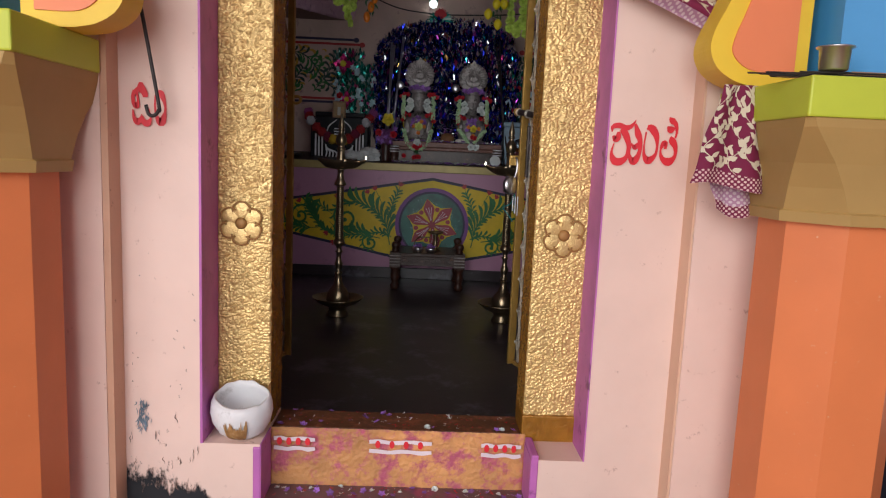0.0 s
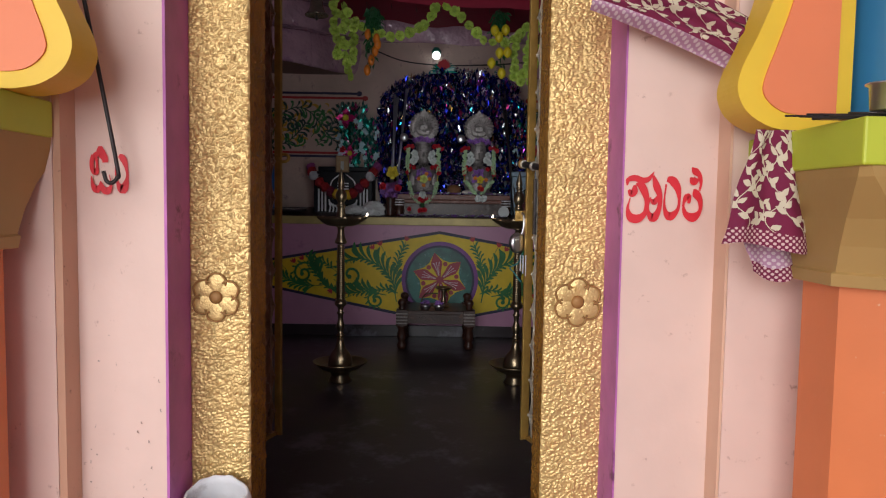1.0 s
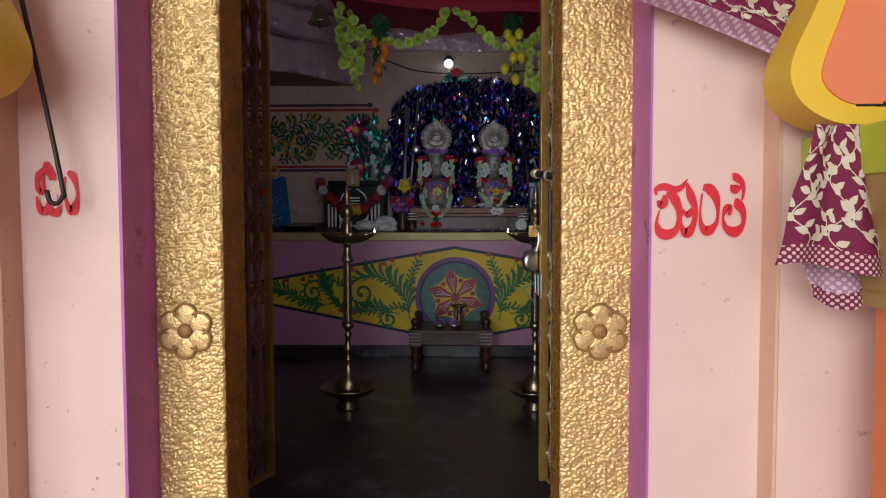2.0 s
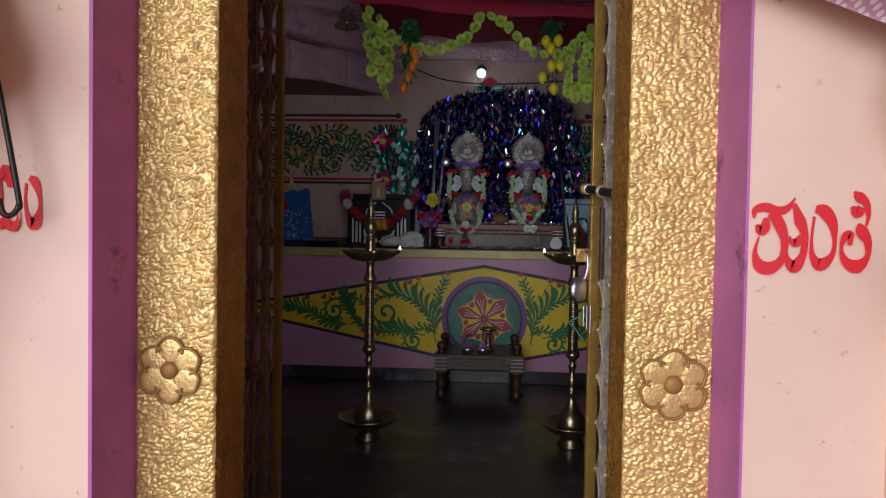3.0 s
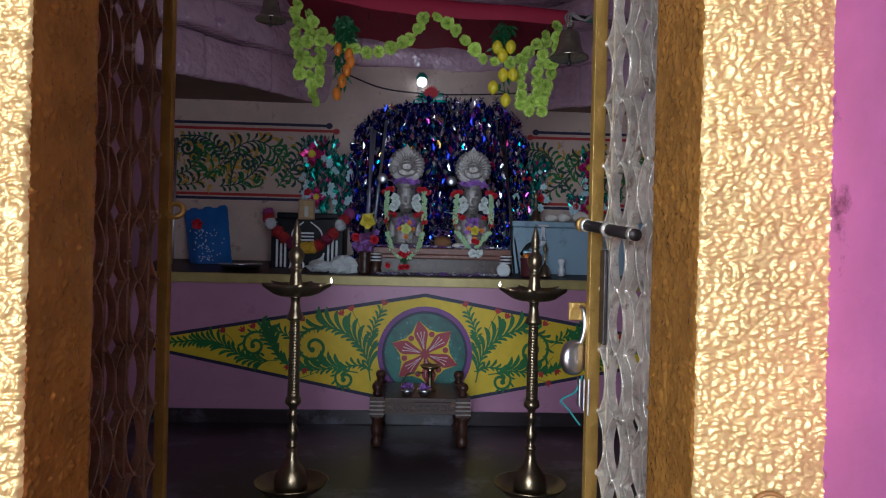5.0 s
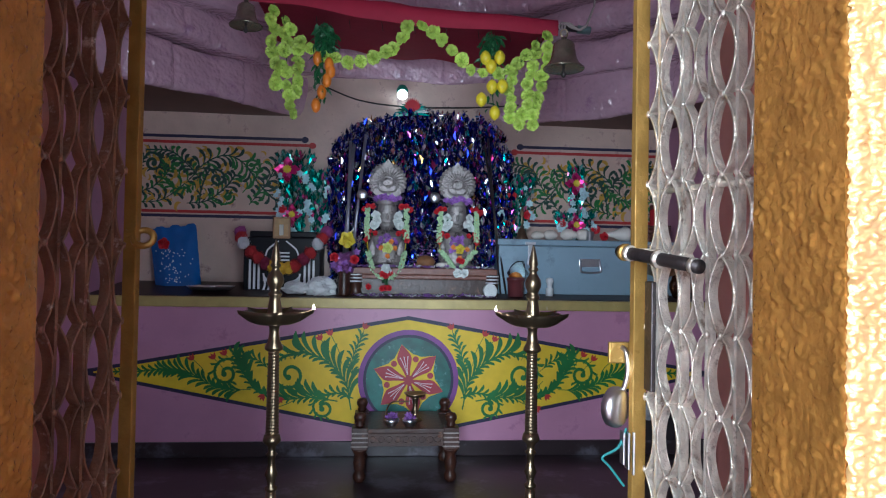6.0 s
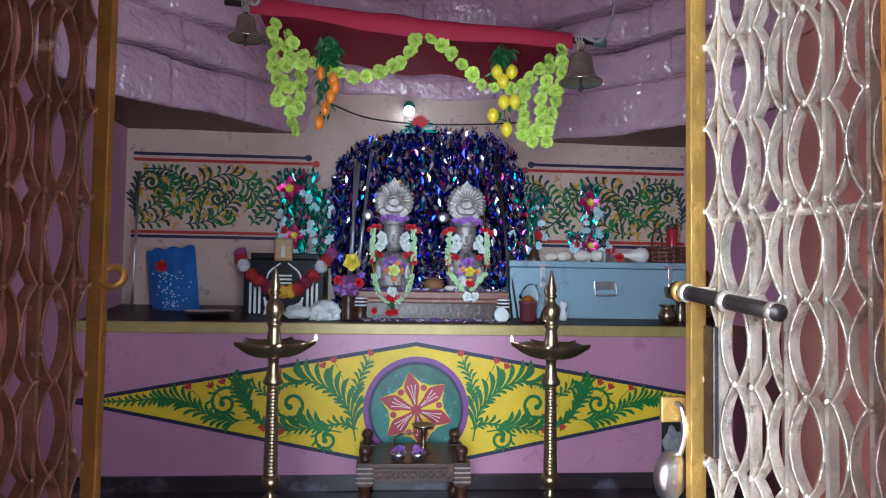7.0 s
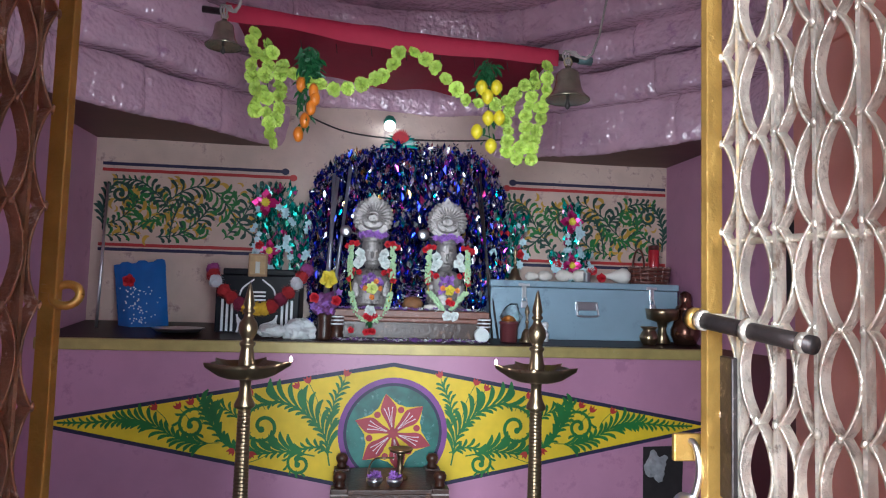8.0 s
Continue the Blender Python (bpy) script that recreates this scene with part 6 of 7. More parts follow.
part("hoop_handle", tube(bmesh.new(), [(1.38 + 0.0 * t, 5.16 + 0.08 * math.cos(t), ZT + 0.08 + 0.12 * math.sin(t)) for t in np.linspace(0, math.pi, 13)], 0.006, 6), BASKET, basket, smooth=True)
bottle = thing("red_bottle", (1.475, 5.17, ZT), "slim red plastic bottle with a lid", "bottle")
part("body", lathe(bmesh.new(), [(0.028, 0.005), (0.03, 0.01), (0.03, 0.19), (0.026, 0.2)], (1.475, 5.17, ZT), 18), paint("red_plastic", (0.42, 0.02, 0.03), 0.25), bottle, smooth=True)
part("lid", lathe(bmesh.new(), [(0.029, 0.198), (0.03, 0.22), (0.026, 0.224), (0, 0.224)], (1.475, 5.17, ZT), 18), paint("brown_lid", (0.12, 0.03, 0.03), 0.3), bottle, smooth=True)

jar = thing("plastic_jar", (0.59, 4.93, shelf_z(4.93)), "round red-brown plastic jar covered with clear film", "jar")
part("jar_body", lathe(bmesh.new(), [(0.04, 0), (0.043, 0.005), (0.046, 0.09), (0.05, 0.093), (0.05, 0.105), (0.042, 0.108), (0.04, 0.02), (0, 0.015)], (0.59, 4.93, shelf_z(4.93)), 24), paint("maroon_plastic", (0.13, 0.035, 0.04), 0.28), jar, smooth=True)
part("contents", blob(bmesh.new(), (0.59, 4.93, 0.965), 0.038, 5, (1, 1, 0.75), 2, 0.2), paint("orange_powder", (0.6, 0.2, 0.03), 0.8, 40, 0.2, 0.5), jar, smooth=True)
film_m, N, L, b = nodes_of("clear_film")
b.inputs["Transmission Weight"].default_value, b.inputs["Roughness"].default_value, b.inputs["IOR"].default_value = 1.0, 0.12, 1.1
part("film", blob(bmesh.new(), (0.598, 4.93, 0.99), 0.055, 8, (0.95, 0.85, 1.1), 2, 0.5), film_m, jar, "crumpled clear plastic film", smooth=True)


def turned(name, x, y, prof, mat, label, cat, group=""):
    o = thing(name, (x, y, shelf_z(y)), label, cat, group)
    part("vessel", lathe(bmesh.new(), prof, (x, y, shelf_z(y)), 26), mat, o, smooth=True)
    return o


turned("brass_pot", 1.344, 4.93, [(0.03, 0), (0.034, 0.004), (0.048, 0.028), (0.049, 0.045), (0.036, 0.07), (0.03, 0.078), (0.043, 0.092), (0.045, 0.096), (0.038, 0.094), (0.026, 0.08)], BRASS, "small round brass water pot", "pot")
turned("brass_bowl", 1.44, 4.98, [(0.04, 0), (0.045, 0.004), (0.024, 0.05), (0.02, 0.08), (0.03, 0.115), (0.08, 0.13), (0.086, 0.165), (0.088, 0.185), (0.082, 0.185), (0.078, 0.15), (0.0, 0.135)], BRASS, "brass bowl on a steel pedestal", "bowl")
turned("copper_pot", 1.555, 4.95, [(0.05, 0), (0.055, 0.005), (0.075, 0.05), (0.076, 0.08), (0.055, 0.13), (0.036, 0.155), (0.034, 0.17), (0.05, 0.18), (0.05, 0.20), (0.03, 0.215), (0.034, 0.24), (0.03, 0.27), (0.012, 0.285), (0, 0.288)], paint("dark_copper", (0.18, 0.085, 0.06), 0.25, 20, 0.3, metal=0.9), "tall dark copper pot with a lid", "pot")
turned("white_knob_jar", 0.79, 4.97, [(0.02, 0), (0.022, 0.04), (0.012, 0.05), (0.016, 0.07), (0.022, 0.085), (0.016, 0.10), (0, 0.104)], WHITE, "small white jar with a dark mark", "jar")
roll = thing("paper_roll", (0.44, 4.88, SHELF_Z), "white paper roll lying with its spiral end outward", "paper roll")
t = bmesh.new()
pts = []
for i in range(90):
    f = i / 89
    a = 2 * math.pi * 4 * f
    r = 0.006 + 0.034 * f
    pts.append((0.44 + r * math.cos(a), shelf_z(4.88) + 0.040 + r * math.sin(a)))
va = [t.verts.new((x, 4.865, z)) for x, z in pts]
vb = [t.verts.new((x, 4.91, z)) for x, z in pts]
for i in range(89):
    t.faces.new((va[i], va[i + 1], vb[i + 1], vb[i]))
rl = part("coil", t, WHITE_CLOTH, roll, smooth=True, fix=False)
part("core", tube(bmesh.new(), [(0.44, 4.872, shelf_z(4.88) + 0.040), (0.44, 4.905, shelf_z(4.88) + 0.040)], 0.037, 20), WHITE_CLOTH, roll)


def foil_bouquet(x, y, z, w, h, label, reds, ices, rnd):
    b = thing("foil_bouquet", (x, y, z), label, "artificial flowers", "foil bouquets")
    r = random.Random(rnd)
    bm, bp = bmesh.new(), bmesh.new()
    for k in range(560):
        f = r.random()
        a = r.uniform(-0.6, 0.6)
        c = Vector((x + w * 0.5 * r.uniform(-1, 1) * (0.4 + 0.6 * f), y + r.uniform(-0.03, 0.03), z + 0.02 + h * f))
        d = Vector((a + (c.x - x) * 2, r.uniform(-0.6, 0.2), 1)).normalized()
        s = d.cross(Vector((r.gauss(0, 1), r.gauss(0, 1), 0.2))).normalized()
        l, q = r.uniform(0.025, 0.06), r.uniform(0.006, 0.014)
        tgt = bm if r.random() < 0.86 else bp
        tgt.faces.new([tgt.verts.new(p) for p in (c - d * l * 0.5, c - s * q, c + d * l * 0.5, c + s * q)])
    tagged(part("foil_foliage", bm, TEAL_FOIL, b, "teal foil leaves", fix=False), kind="stuff")
    tagged(part("pink_foil_foliage", bp, PINK_FOIL, b, "pink foil leaves", fix=False), kind="stuff")
    part("stem", tube(bmesh.new(), [(x, y, z), (x, y, z + h * 0.7)], 0.005, 6), LEAF, b)
    for fx, fz, s in reds:
        m = FB if s > 0.05 else ROSE
        shared("red_flower", m, b, at(fx, y - 0.045, fz, s / 0.05 if s > 0.05 else s / 0.022, 90, 0, 0))
    for k in range(ices):
        a = r.uniform(0, 6.28)
        shared("pale_star_flower", ICEF, b, facing(x + w * 0.5 * math.cos(a) * r.uniform(0.5, 1), y - 0.05, z + h * (0.5 + 0.46 * math.sin(a) * r.uniform(0.5, 1)), r.uniform(0.7, 1.05)))
    return b


t = bmesh.new()
petals(t, 0.05, 4, 0.75, 0.15, 0, math.pi / 2)
petals(t, 0.036, 8, 0.6, 0.35, 0.004, 0.3)
petals(t, 0.018, 10, 0.6, 0.5, 0.008, 0.1, mat=1)
FB = mesh_of("big_red_flower", t, PINK_FOIL, YELLOW_P)
foil_bouquet(-0.655, 5.2, 1.18, 0.24, 0.47, "tall teal foil bouquet with red star flowers", ((-0.69, 1.555, 0.075), (-0.66, 1.30, 0.06), (-0.715, 1.325, 0.03)), 26, 3)
foil_bouquet(-0.52, 5.2, 1.18, 0.16, 0.36, "silvery teal foil bouquet beside the tinsel", (), 8, 4)
foil_bouquet(0.65, 5.22, ZT, 0.22, 0.36, "pink and teal foil bouquet on the trunk", ((0.61, 1.44, 0.03), (0.70, 1.33, 0.03), (0.60, 1.28, 0.03)), 10, 5)
foil_bouquet(1.0, 5.2, ZT, 0.10, 0.42, "upright red foil flower with pale star blossoms on the trunk", ((0.985, 1.52, 0.07),), 16, 6)
foil_bouquet(0.98, 5.17, ZT, 0.26, 0.14, "low bunch of red and pale star flowers on the trunk", ((0.98, 1.275, 0.06), (0.90, 1.28, 0.03), (1.10, 1.25, 0.03), (1.15, 1.21, 0.03)), 20, 7)

# ---- left-hand stretch ----
chest = thing("black_box", (-0.70, 5.17, SHELF_Z), "black lacquered box with white painted lines, hung with pompons", "box")
part("box_body", boxes((-0.905, -0.487, 5.06, 5.32, shelf_z(5.05), 1.165), bevel=0.005), BLACK, chest)
part("box_lid", boxes((-0.88, -0.51, 5.09, 5.30, 1.166, 1.2), bevel=0.006), BLACK, chest)
for sg in (-1, 1):
    for k in range(3):
        x = -0.696 + sg * (0.125 + 0.024 * k)
        part("white_line", boxes((x - 0.006, x + 0.006, 5.056, 5.061, shelf_z(5.05) + 0.006, SHELF_Z + 0.23 - 0.02 * k)), WHITE, chest)
    for k in range(4):
        b = bmesh.new()
        brush(b, [(-0.696 + sg * (0.10 - 0.026 * k), 0.865, 0.011), (-0.696 + sg * (0.06 - 0.022 * k + 0.03), 0.91, 0.011), (-0.696 + sg * 0.10, 0.965 - 0.012 * k, 0.010)], 5.0585)
        part("white_chevron", b, WHITE, chest, fix=False)
    b = bmesh.new()
    brush(b, [(-0.696 + sg * 0.09, 1.06, 0.008), (-0.696 + sg * 0.075, 1.10, 0.009), (-0.696 + sg * 0.02, 1.145, 0.007)], 5.0585)
    part("white_curve", b, WHITE, chest, fix=False)
for k in range(3):
    part("white_bar", boxes((-0.736, -0.656, 5.056, 5.061, 1.035 + 0.02 * k, 1.044 + 0.02 * k)), WHITE, chest)
pom = thing("pompon_garland", (-0.69, 5.03, 1.1), "fluffy red, white and yellow yarn garland draped over the box", "garland")
line = smooth_line([(-0.925, 5.07, 1.19), (-0.90, 5.02, 1.13), (-0.83, 5.01, 1.06), (-0.76, 5.0, 1.01), (-0.69, 5.0, 0.995), (-0.62, 5.0, 1.01), (-0.55, 5.01, 1.07), (-0.49, 5.02, 1.14), (-0.455, 5.07, 1.20)], 6)
cols = ["p", "r", "w", "r", "r", "m", "y", "y", "y", "r", "m", "r", "w", "r", "p"]
YARN = {"r": paint("red_yarn", (0.38, 0.02, 0.025), 0.9, 90, 0.3, 1, 200), "w": paint("white_yarn", (0.62, 0.62, 0.66), 0.9, 90, 0.15, 1, 200), "y": paint("yellow_yarn", (0.65, 0.40, 0.03), 0.9, 90, 0.2, 1, 200),
        "m": paint("maroon_yarn", (0.2, 0.015, 0.05), 0.9, 90, 0.3, 1, 200), "p": paint("purple_yarn", (0.30, 0.06, 0.22), 0.9, 90, 0.3, 1, 200)}
for k in range(15):
    i = int(k * (len(line) - 1) / 14)
    p = line[i]
    t = bmesh.new()
    for j in range(150):
        d = Vector((random.gauss(0, 1), random.gauss(0, 1), random.gauss(0, 1))).normalized()
        s = d.orthogonal().normalized() * 0.0022
        c = Vector(p)
        t.faces.new([t.verts.new(q) for q in (c + s, c - s, c + d * 0.045)])
    blob(t, p, 0.034, k, (1, 1, 1), 2, 0.3)
    part("pompon", t, YARN[cols[k]], pom, fix=False)
photo = thing("small_framed_picture", (-0.70, 5.04, 1.157), "small wooden framed picture leaning on the box", "picture")
part("frame", boxes((-0.747, -0.652, 5.04, 5.052, 1.158, 1.276), bevel=0.003), paint("tan_frame_wood", (0.30, 0.17, 0.08), 0.5), photo)
part("print", boxes((-0.737, -0.662, 5.036, 5.041, 1.17, 1.266)), paint("ochre_print", (0.42, 0.27, 0.12), 0.5, 40, 0.3), photo, "ochre print")
part("print_shape", boxes((-0.711, -0.688, 5.033, 5.037, 1.175, 1.235), bevel=0.0015), paint("pale_shape", (0.5, 0.5, 0.45), 0.5), photo, "plain pale shape")

bag = thing("blue_bag", (-1.33, 5.2, SHELF_Z), "crinkled blue bag with white dots and a red rosette", "bag")
bm = bmesh.new()
n, mrow = 18, 20
rows = []
for side in (0, 1):
    g = []
    for i in range(n + 1):
        c = []
        for k in range(mrow + 1):
            u, v = i / n, k / mrow
            x = -1.415 + 0.25 * u + (-0.075 * v) + 0.012 * v * u
            z = shelf_z(5.2) - 0.01 + (0.325 + 0.03 * u + (0.012 if (i // 3) % 2 else 0)) * v
            puff = 0.045 * math.sin(math.pi * u) ** 0.5 * (1 - 0.65 * v ** 2) if 0 < u < 1 else 0
            y = 5.2 + 0.10 * v + (-puff if side == 0 else puff * 0.5)
            c.append(bm.verts.new((x, y + 0.012 * noise.noise(Vector((u * 5, v * 5, side * 4))), z + 0.004 * noise.noise(Vector((u * 7, v * 2, 3))))))
        g.append(c)
    rows.append(g)
for side, g in enumerate(rows):
    for i in range(n):
        for k in range(mrow):
            bm.faces.new((g[i][k], g[i + 1][k], g[i + 1][k + 1], g[i][k + 1]))
bmesh.ops.remove_doubles(bm, verts=bm.verts, dist=0.0015)
part("bag_body", bm, BLUE_BAG, bag, smooth=True)
bm = bmesh.new()
for k in range(60):
    u, v = random.gauss(0.5, 0.16), random.uniform(0.06, 0.62)
    u = min(0.9, max(0.1, u))
    x = -1.415 + 0.25 * u - 0.075 * v + 0.012 * v * u
    y = 5.2 + 0.10 * v - 0.045 * math.sin(math.pi * u) ** 0.5 * (1 - 0.65 * v ** 2) - 0.012
    bmesh.ops.create_uvsphere(bm, u_segments=6, v_segments=4, radius=0.0042, matrix=Matrix.Translation((x, y, shelf_z(5.2) - 0.01 + 0.345 * v)) @ Matrix.Diagonal((1, 0.5, 1, 1)))
tagged(part("white_dots", bm, WHITE, bag, "small white dots"), kind="stuff")
t = ruffle(bmesh.new(), 0.037, 5, 16, 9, 0.8)
bmesh.ops.transform(t, matrix=Matrix.Translation((-1.372, 5.19, 1.12)) @ FACE, verts=t.verts)
part("rosette", t, RED_P, bag, "dark red rosette")
plate = thing("steel_plate", (-1.07, 5.0, SHELF_Z), "round stainless steel plate on the altar", "plate")
part("dish", lathe(bmesh.new(), [(0.0, 0.004), (0.10, 0.003), (0.118, 0.018), (0.124, 0.02), (0.124, 0.023), (0.116, 0.022), (0.10, 0.008), (0.0, 0.008)], (-1.06, 4.99, shelf_z(4.99) + 0.006), 36), STEEL, plate, smooth=True)
for x, z, sx, seed in ((-0.60, 0.885, 1.2, 3), (-0.47, 0.905, 1.1, 8)):
    cl = thing("cloth_bundle", (x, 4.92, SHELF_Z), "crumpled white cotton cloth bundle", "cloth", "cloth bundles")
    t = blob(bmesh.new(), (x, 4.93, shelf_z(4.93) + 0.033), 0.066, seed, (sx, 0.9, 0.42 if seed == 3 else 0.8), 5, 0.3)
    for v in t.verts:
        k = noise.ridged_multi_fractal(v.co * 17 + Vector((seed, 0, 0)), 0.7, 2, 4, 1, 2) * 0.014 - 0.012
        v.co += (v.co - Vector((x, 4.93, shelf_z(4.93) + 0.03))).normalized() * k
        v.co.z = max(v.co.z, shelf_z(v.co.y) + 0.001)
    part("folds", t, WHITE_CLOTH, cl, smooth=True)
rod = thing("steel_rod", (-1.51, 5.2, SHELF_Z), "thin shiny steel rod standing in the corner", "rod")
part("bar", tube(bmesh.new(), [(-1.495, 5.12, SHELF_Z), (-1.545, 5.3, 1.64)], 0.007, 10), STEEL, rod, smooth=True)
vase = thing("flower_vase", (-0.30, 4.91, SHELF_Z), "small brown vase with yellow, violet and pink flowers", "vase")
part("vase_body", lathe(bmesh.new(), [(0.03, 0), (0.036, 0.004), (0.03, 0.02), (0.034, 0.05), (0.03, 0.09), (0.036, 0.12), (0.03, 0.13)], (-0.345, 4.9, shelf_z(4.9)), 18), WOOD_D, vase, smooth=True)
part("foil_wrap", blob(bmesh.new(), (-0.345, 4.9, 1.03), 0.05, 3, (1.1, 1, 1.1), 3, 0.8), paint("violet_foil_wrap", (0.28, 0.1, 0.3), 0.3, 30, 0.4, metal=0.5), vase)
shared("yellow_flower", YELF, vase, facing(-0.33, 4.875, 1.155, 1.35, 15))
for dx, dz, m in ((-0.055, 1.06, ROSE), (0.05, 1.05, ROSE), (-0.03, 1.0, VIOL), (0.02, 1.0, VIOL), (0.0, 1.03, VIOL), (0.06, 1.09, VIOL), (-0.06, 1.02, VIOL)):
    shared("flower", m, vase, facing(-0.34 + dx, 4.86, dz, 1.3))
niche = thing("altar_hole", (1.35, FRONT, 0.2), "square hole in the altar, its dark inside painted flat, with crumpled grey paper", "opening", kind="structure")
# Near-black plate on the altar face; its colour is the hole's inner shade.
part("cavity_plate", prism(bmesh.new(), [(1.262, 0.36), (1.262, 0.08), (1.46, 0.05), (1.47, 0.365)], FRONT - 0.0135, FRONT - 0.004), CAVITY_SHADE, niche)
part("crumpled_paper", blob(bmesh.new(), (1.325, FRONT - 0.02, 0.27), 0.06, 7, (0.9, 0.35, 1.1), 3, 0.7), paint("grey_crumpled_paper", (0.3, 0.3, 0.32), 0.6, 30, 0.4), niche)
# ---- gate fittings ----
bolt = thing("gate_bolt", (0.25, 2.23, 1.055), "worn dark iron sliding bolt with collars on the gate", "bolt")
BOLT = lambda f: Vector((0.2371, 2.3178, 1.0665)).lerp(Vector((0.2909, 2.1571, 1.0442)), f)
part("bar", tube(bmesh.new(), [BOLT(0), BOLT(0.3), BOLT(0.7), BOLT(1)], 0.0098, 14), IRON, bolt, smooth=True)
for f, r in ((0.07, 0.0135), (0.14, 0.0125), (0.53, 0.0140), (0.93, 0.0112)):
    a, b = BOLT(f - 0.022), BOLT(f + 0.022)
    collar = part("collar", tube(bmesh.new(), [a, b], r, 14), SILVER if f > 0.1 else GATE_GOLD, bolt, "silver painted collar" if f > 0.1 else "gold painted collar", smooth=True)
    if f < 0.9:
        part("bracket", boxes((a.x, a.x + 0.04, a.y - 0.009, a.y + 0.001, a.z - 0.006, a.z + 0.006), bevel=0.001), SILVER, collar)
hasp = thing("hasp_lock", (0.25, 2.33, 0.87), "shiny steel padlock hanging from a gold painted hasp", "padlock")
part("hasp_plate", boxes((0.225, 0.262, 2.328, 2.336, 0.888, 0.922), bevel=0.002), GATE_GOLD, hasp, "gold painted hasp")
part("shackle", tube(bmesh.new(), smooth_line([(0.243, 2.318, 0.84), (0.251, 2.315, 0.875), (0.25, 2.322, 0.907), (0.244, 2.335, 0.912), (0.24, 2.34, 0.89)], 6), 0.0045, 8), STEEL, hasp, smooth=True)
t = bmesh.new()
lathe(t, [(0, -0.012), (0.024, -0.012), (0.031, -0.007), (0.032, 0), (0.031, 0.007), (0.024, 0.012), (0, 0.012)], (0, 0, 0), 24)
bmesh.ops.transform(t, matrix=pose(0.232, 2.315, 0.822, 90, 0, 40), verts=t.verts)
part("lock_body", t, STEEL, hasp, "round chrome lock body", smooth=True)
keys = thing("key_bunch", (0.243, 2.31, 0.74), "small keys on a teal string hanging from the padlock", "keys")
for k in range(3):
    part("key", boxes((0.24 + 0.008 * k, 0.243 + 0.008 * k, 2.30, 2.318, 0.735 - 0.008 * k, 0.785), bevel=0.001), STEEL, keys)
part("string", tube(bmesh.new(), smooth_line([(0.248, 2.31, 0.79), (0.235, 2.31, 0.76), (0.21, 2.31, 0.745), (0.222, 2.31, 0.73), (0.245, 2.31, 0.70)], 5), 0.002, 6), paint("teal_string", (0.03, 0.2, 0.2), 0.7), keys)
latch = thing("latch_plate", (0.29, 2.32, 0.94), "long blackened iron latch plate on the gate stile", "latch")
part("plate", boxes((0.276, 0.284, 2.285, 2.335, 0.85, 1.02), bevel=0.002), IRON, latch)
part("shiny_strip", boxes((0.284, 0.288, 2.295, 2.31, 0.85, 0.98)), STEEL, latch)
ringb = thing("gate_ring", (-0.49, 2.33, 1.075), "gold painted iron pull ring on the gate stile", "ring")
part("hoop", tube(bmesh.new(), [(-0.494 + 0.0145 * math.cos(t), 2.325 + 0.004 * math.sin(t), 1.073 + 0.012 * math.sin(t)) for t in np.linspace(0, 2 * math.pi, 19)], 0.0052, 8, close=False), GATE_GOLD, ringb, smooth=True)
part("stub", tube(bmesh.new(), [(-0.52, 2.327, 1.08), (-0.505, 2.326, 1.08)], 0.006, 8), GATE_GOLD, ringb)

# ---- porch: pot, hook, cloth, cup, flowers ----
pot = thing("broken_white_pot", (-0.505, 1.715, 0.17), "cracked white clay bowl with a brown scorch stain", "bowl")
bm = bmesh.new()
n = 40
prof = [(0.0, 0.002), (0.036, 0.0), (0.058, 0.014), (0.073, 0.042), (0.079, 0.07), (0.077, 0.094), (0.070, 0.112), (0.065, 0.112), (0.071, 0.094), (0.072, 0.07), (0.066, 0.045), (0.04, 0.02), (0.0, 0.014)]
rings = []
for r, z in prof:
    row = []
    for i in range(n):
        a = 2 * math.pi * i / n
        lift = 0.020 * math.sin(a) + 0.007 * noise.noise(Vector((math.cos(a) * 2.2, math.sin(a) * 2.2, 3))) - 0.004 * max(0, math.cos(a - 0.6))
        k = max(0.0, (z - 0.06) / 0.052)
        rr = r * (1 + 0.035 * noise.noise(Vector((math.cos(a) * 1.4, math.sin(a) * 1.4, z * 12)))) - 0.010 * k * max(0, math.sin(a))
        row.append(bm.verts.new((-0.505 + rr * math.cos(a), 1.712 + 0.85 * rr * math.sin(a), 0.171 + z + lift * k)))
    rings.append(row)
for a_, b_ in zip(rings, rings[1:]):
    for i in range(n):
        bm.faces.new((a_[i], a_[(i + 1) % n], b_[(i + 1) % n], b_[i]))
bmesh.ops.remove_doubles(bm, verts=bm.verts, dist=0.0004)
POT_M = paint("white_glazed_clay", (0.76, 0.75, 0.76), 0.45, 14, 0.1, 0.5, 22, stain=(0.56, 0.54, 0.54), stain_amount=0.3, stain_scale=14, depth=0.008)
bowl = part("bowl", bm, POT_M, pot, smooth=True)
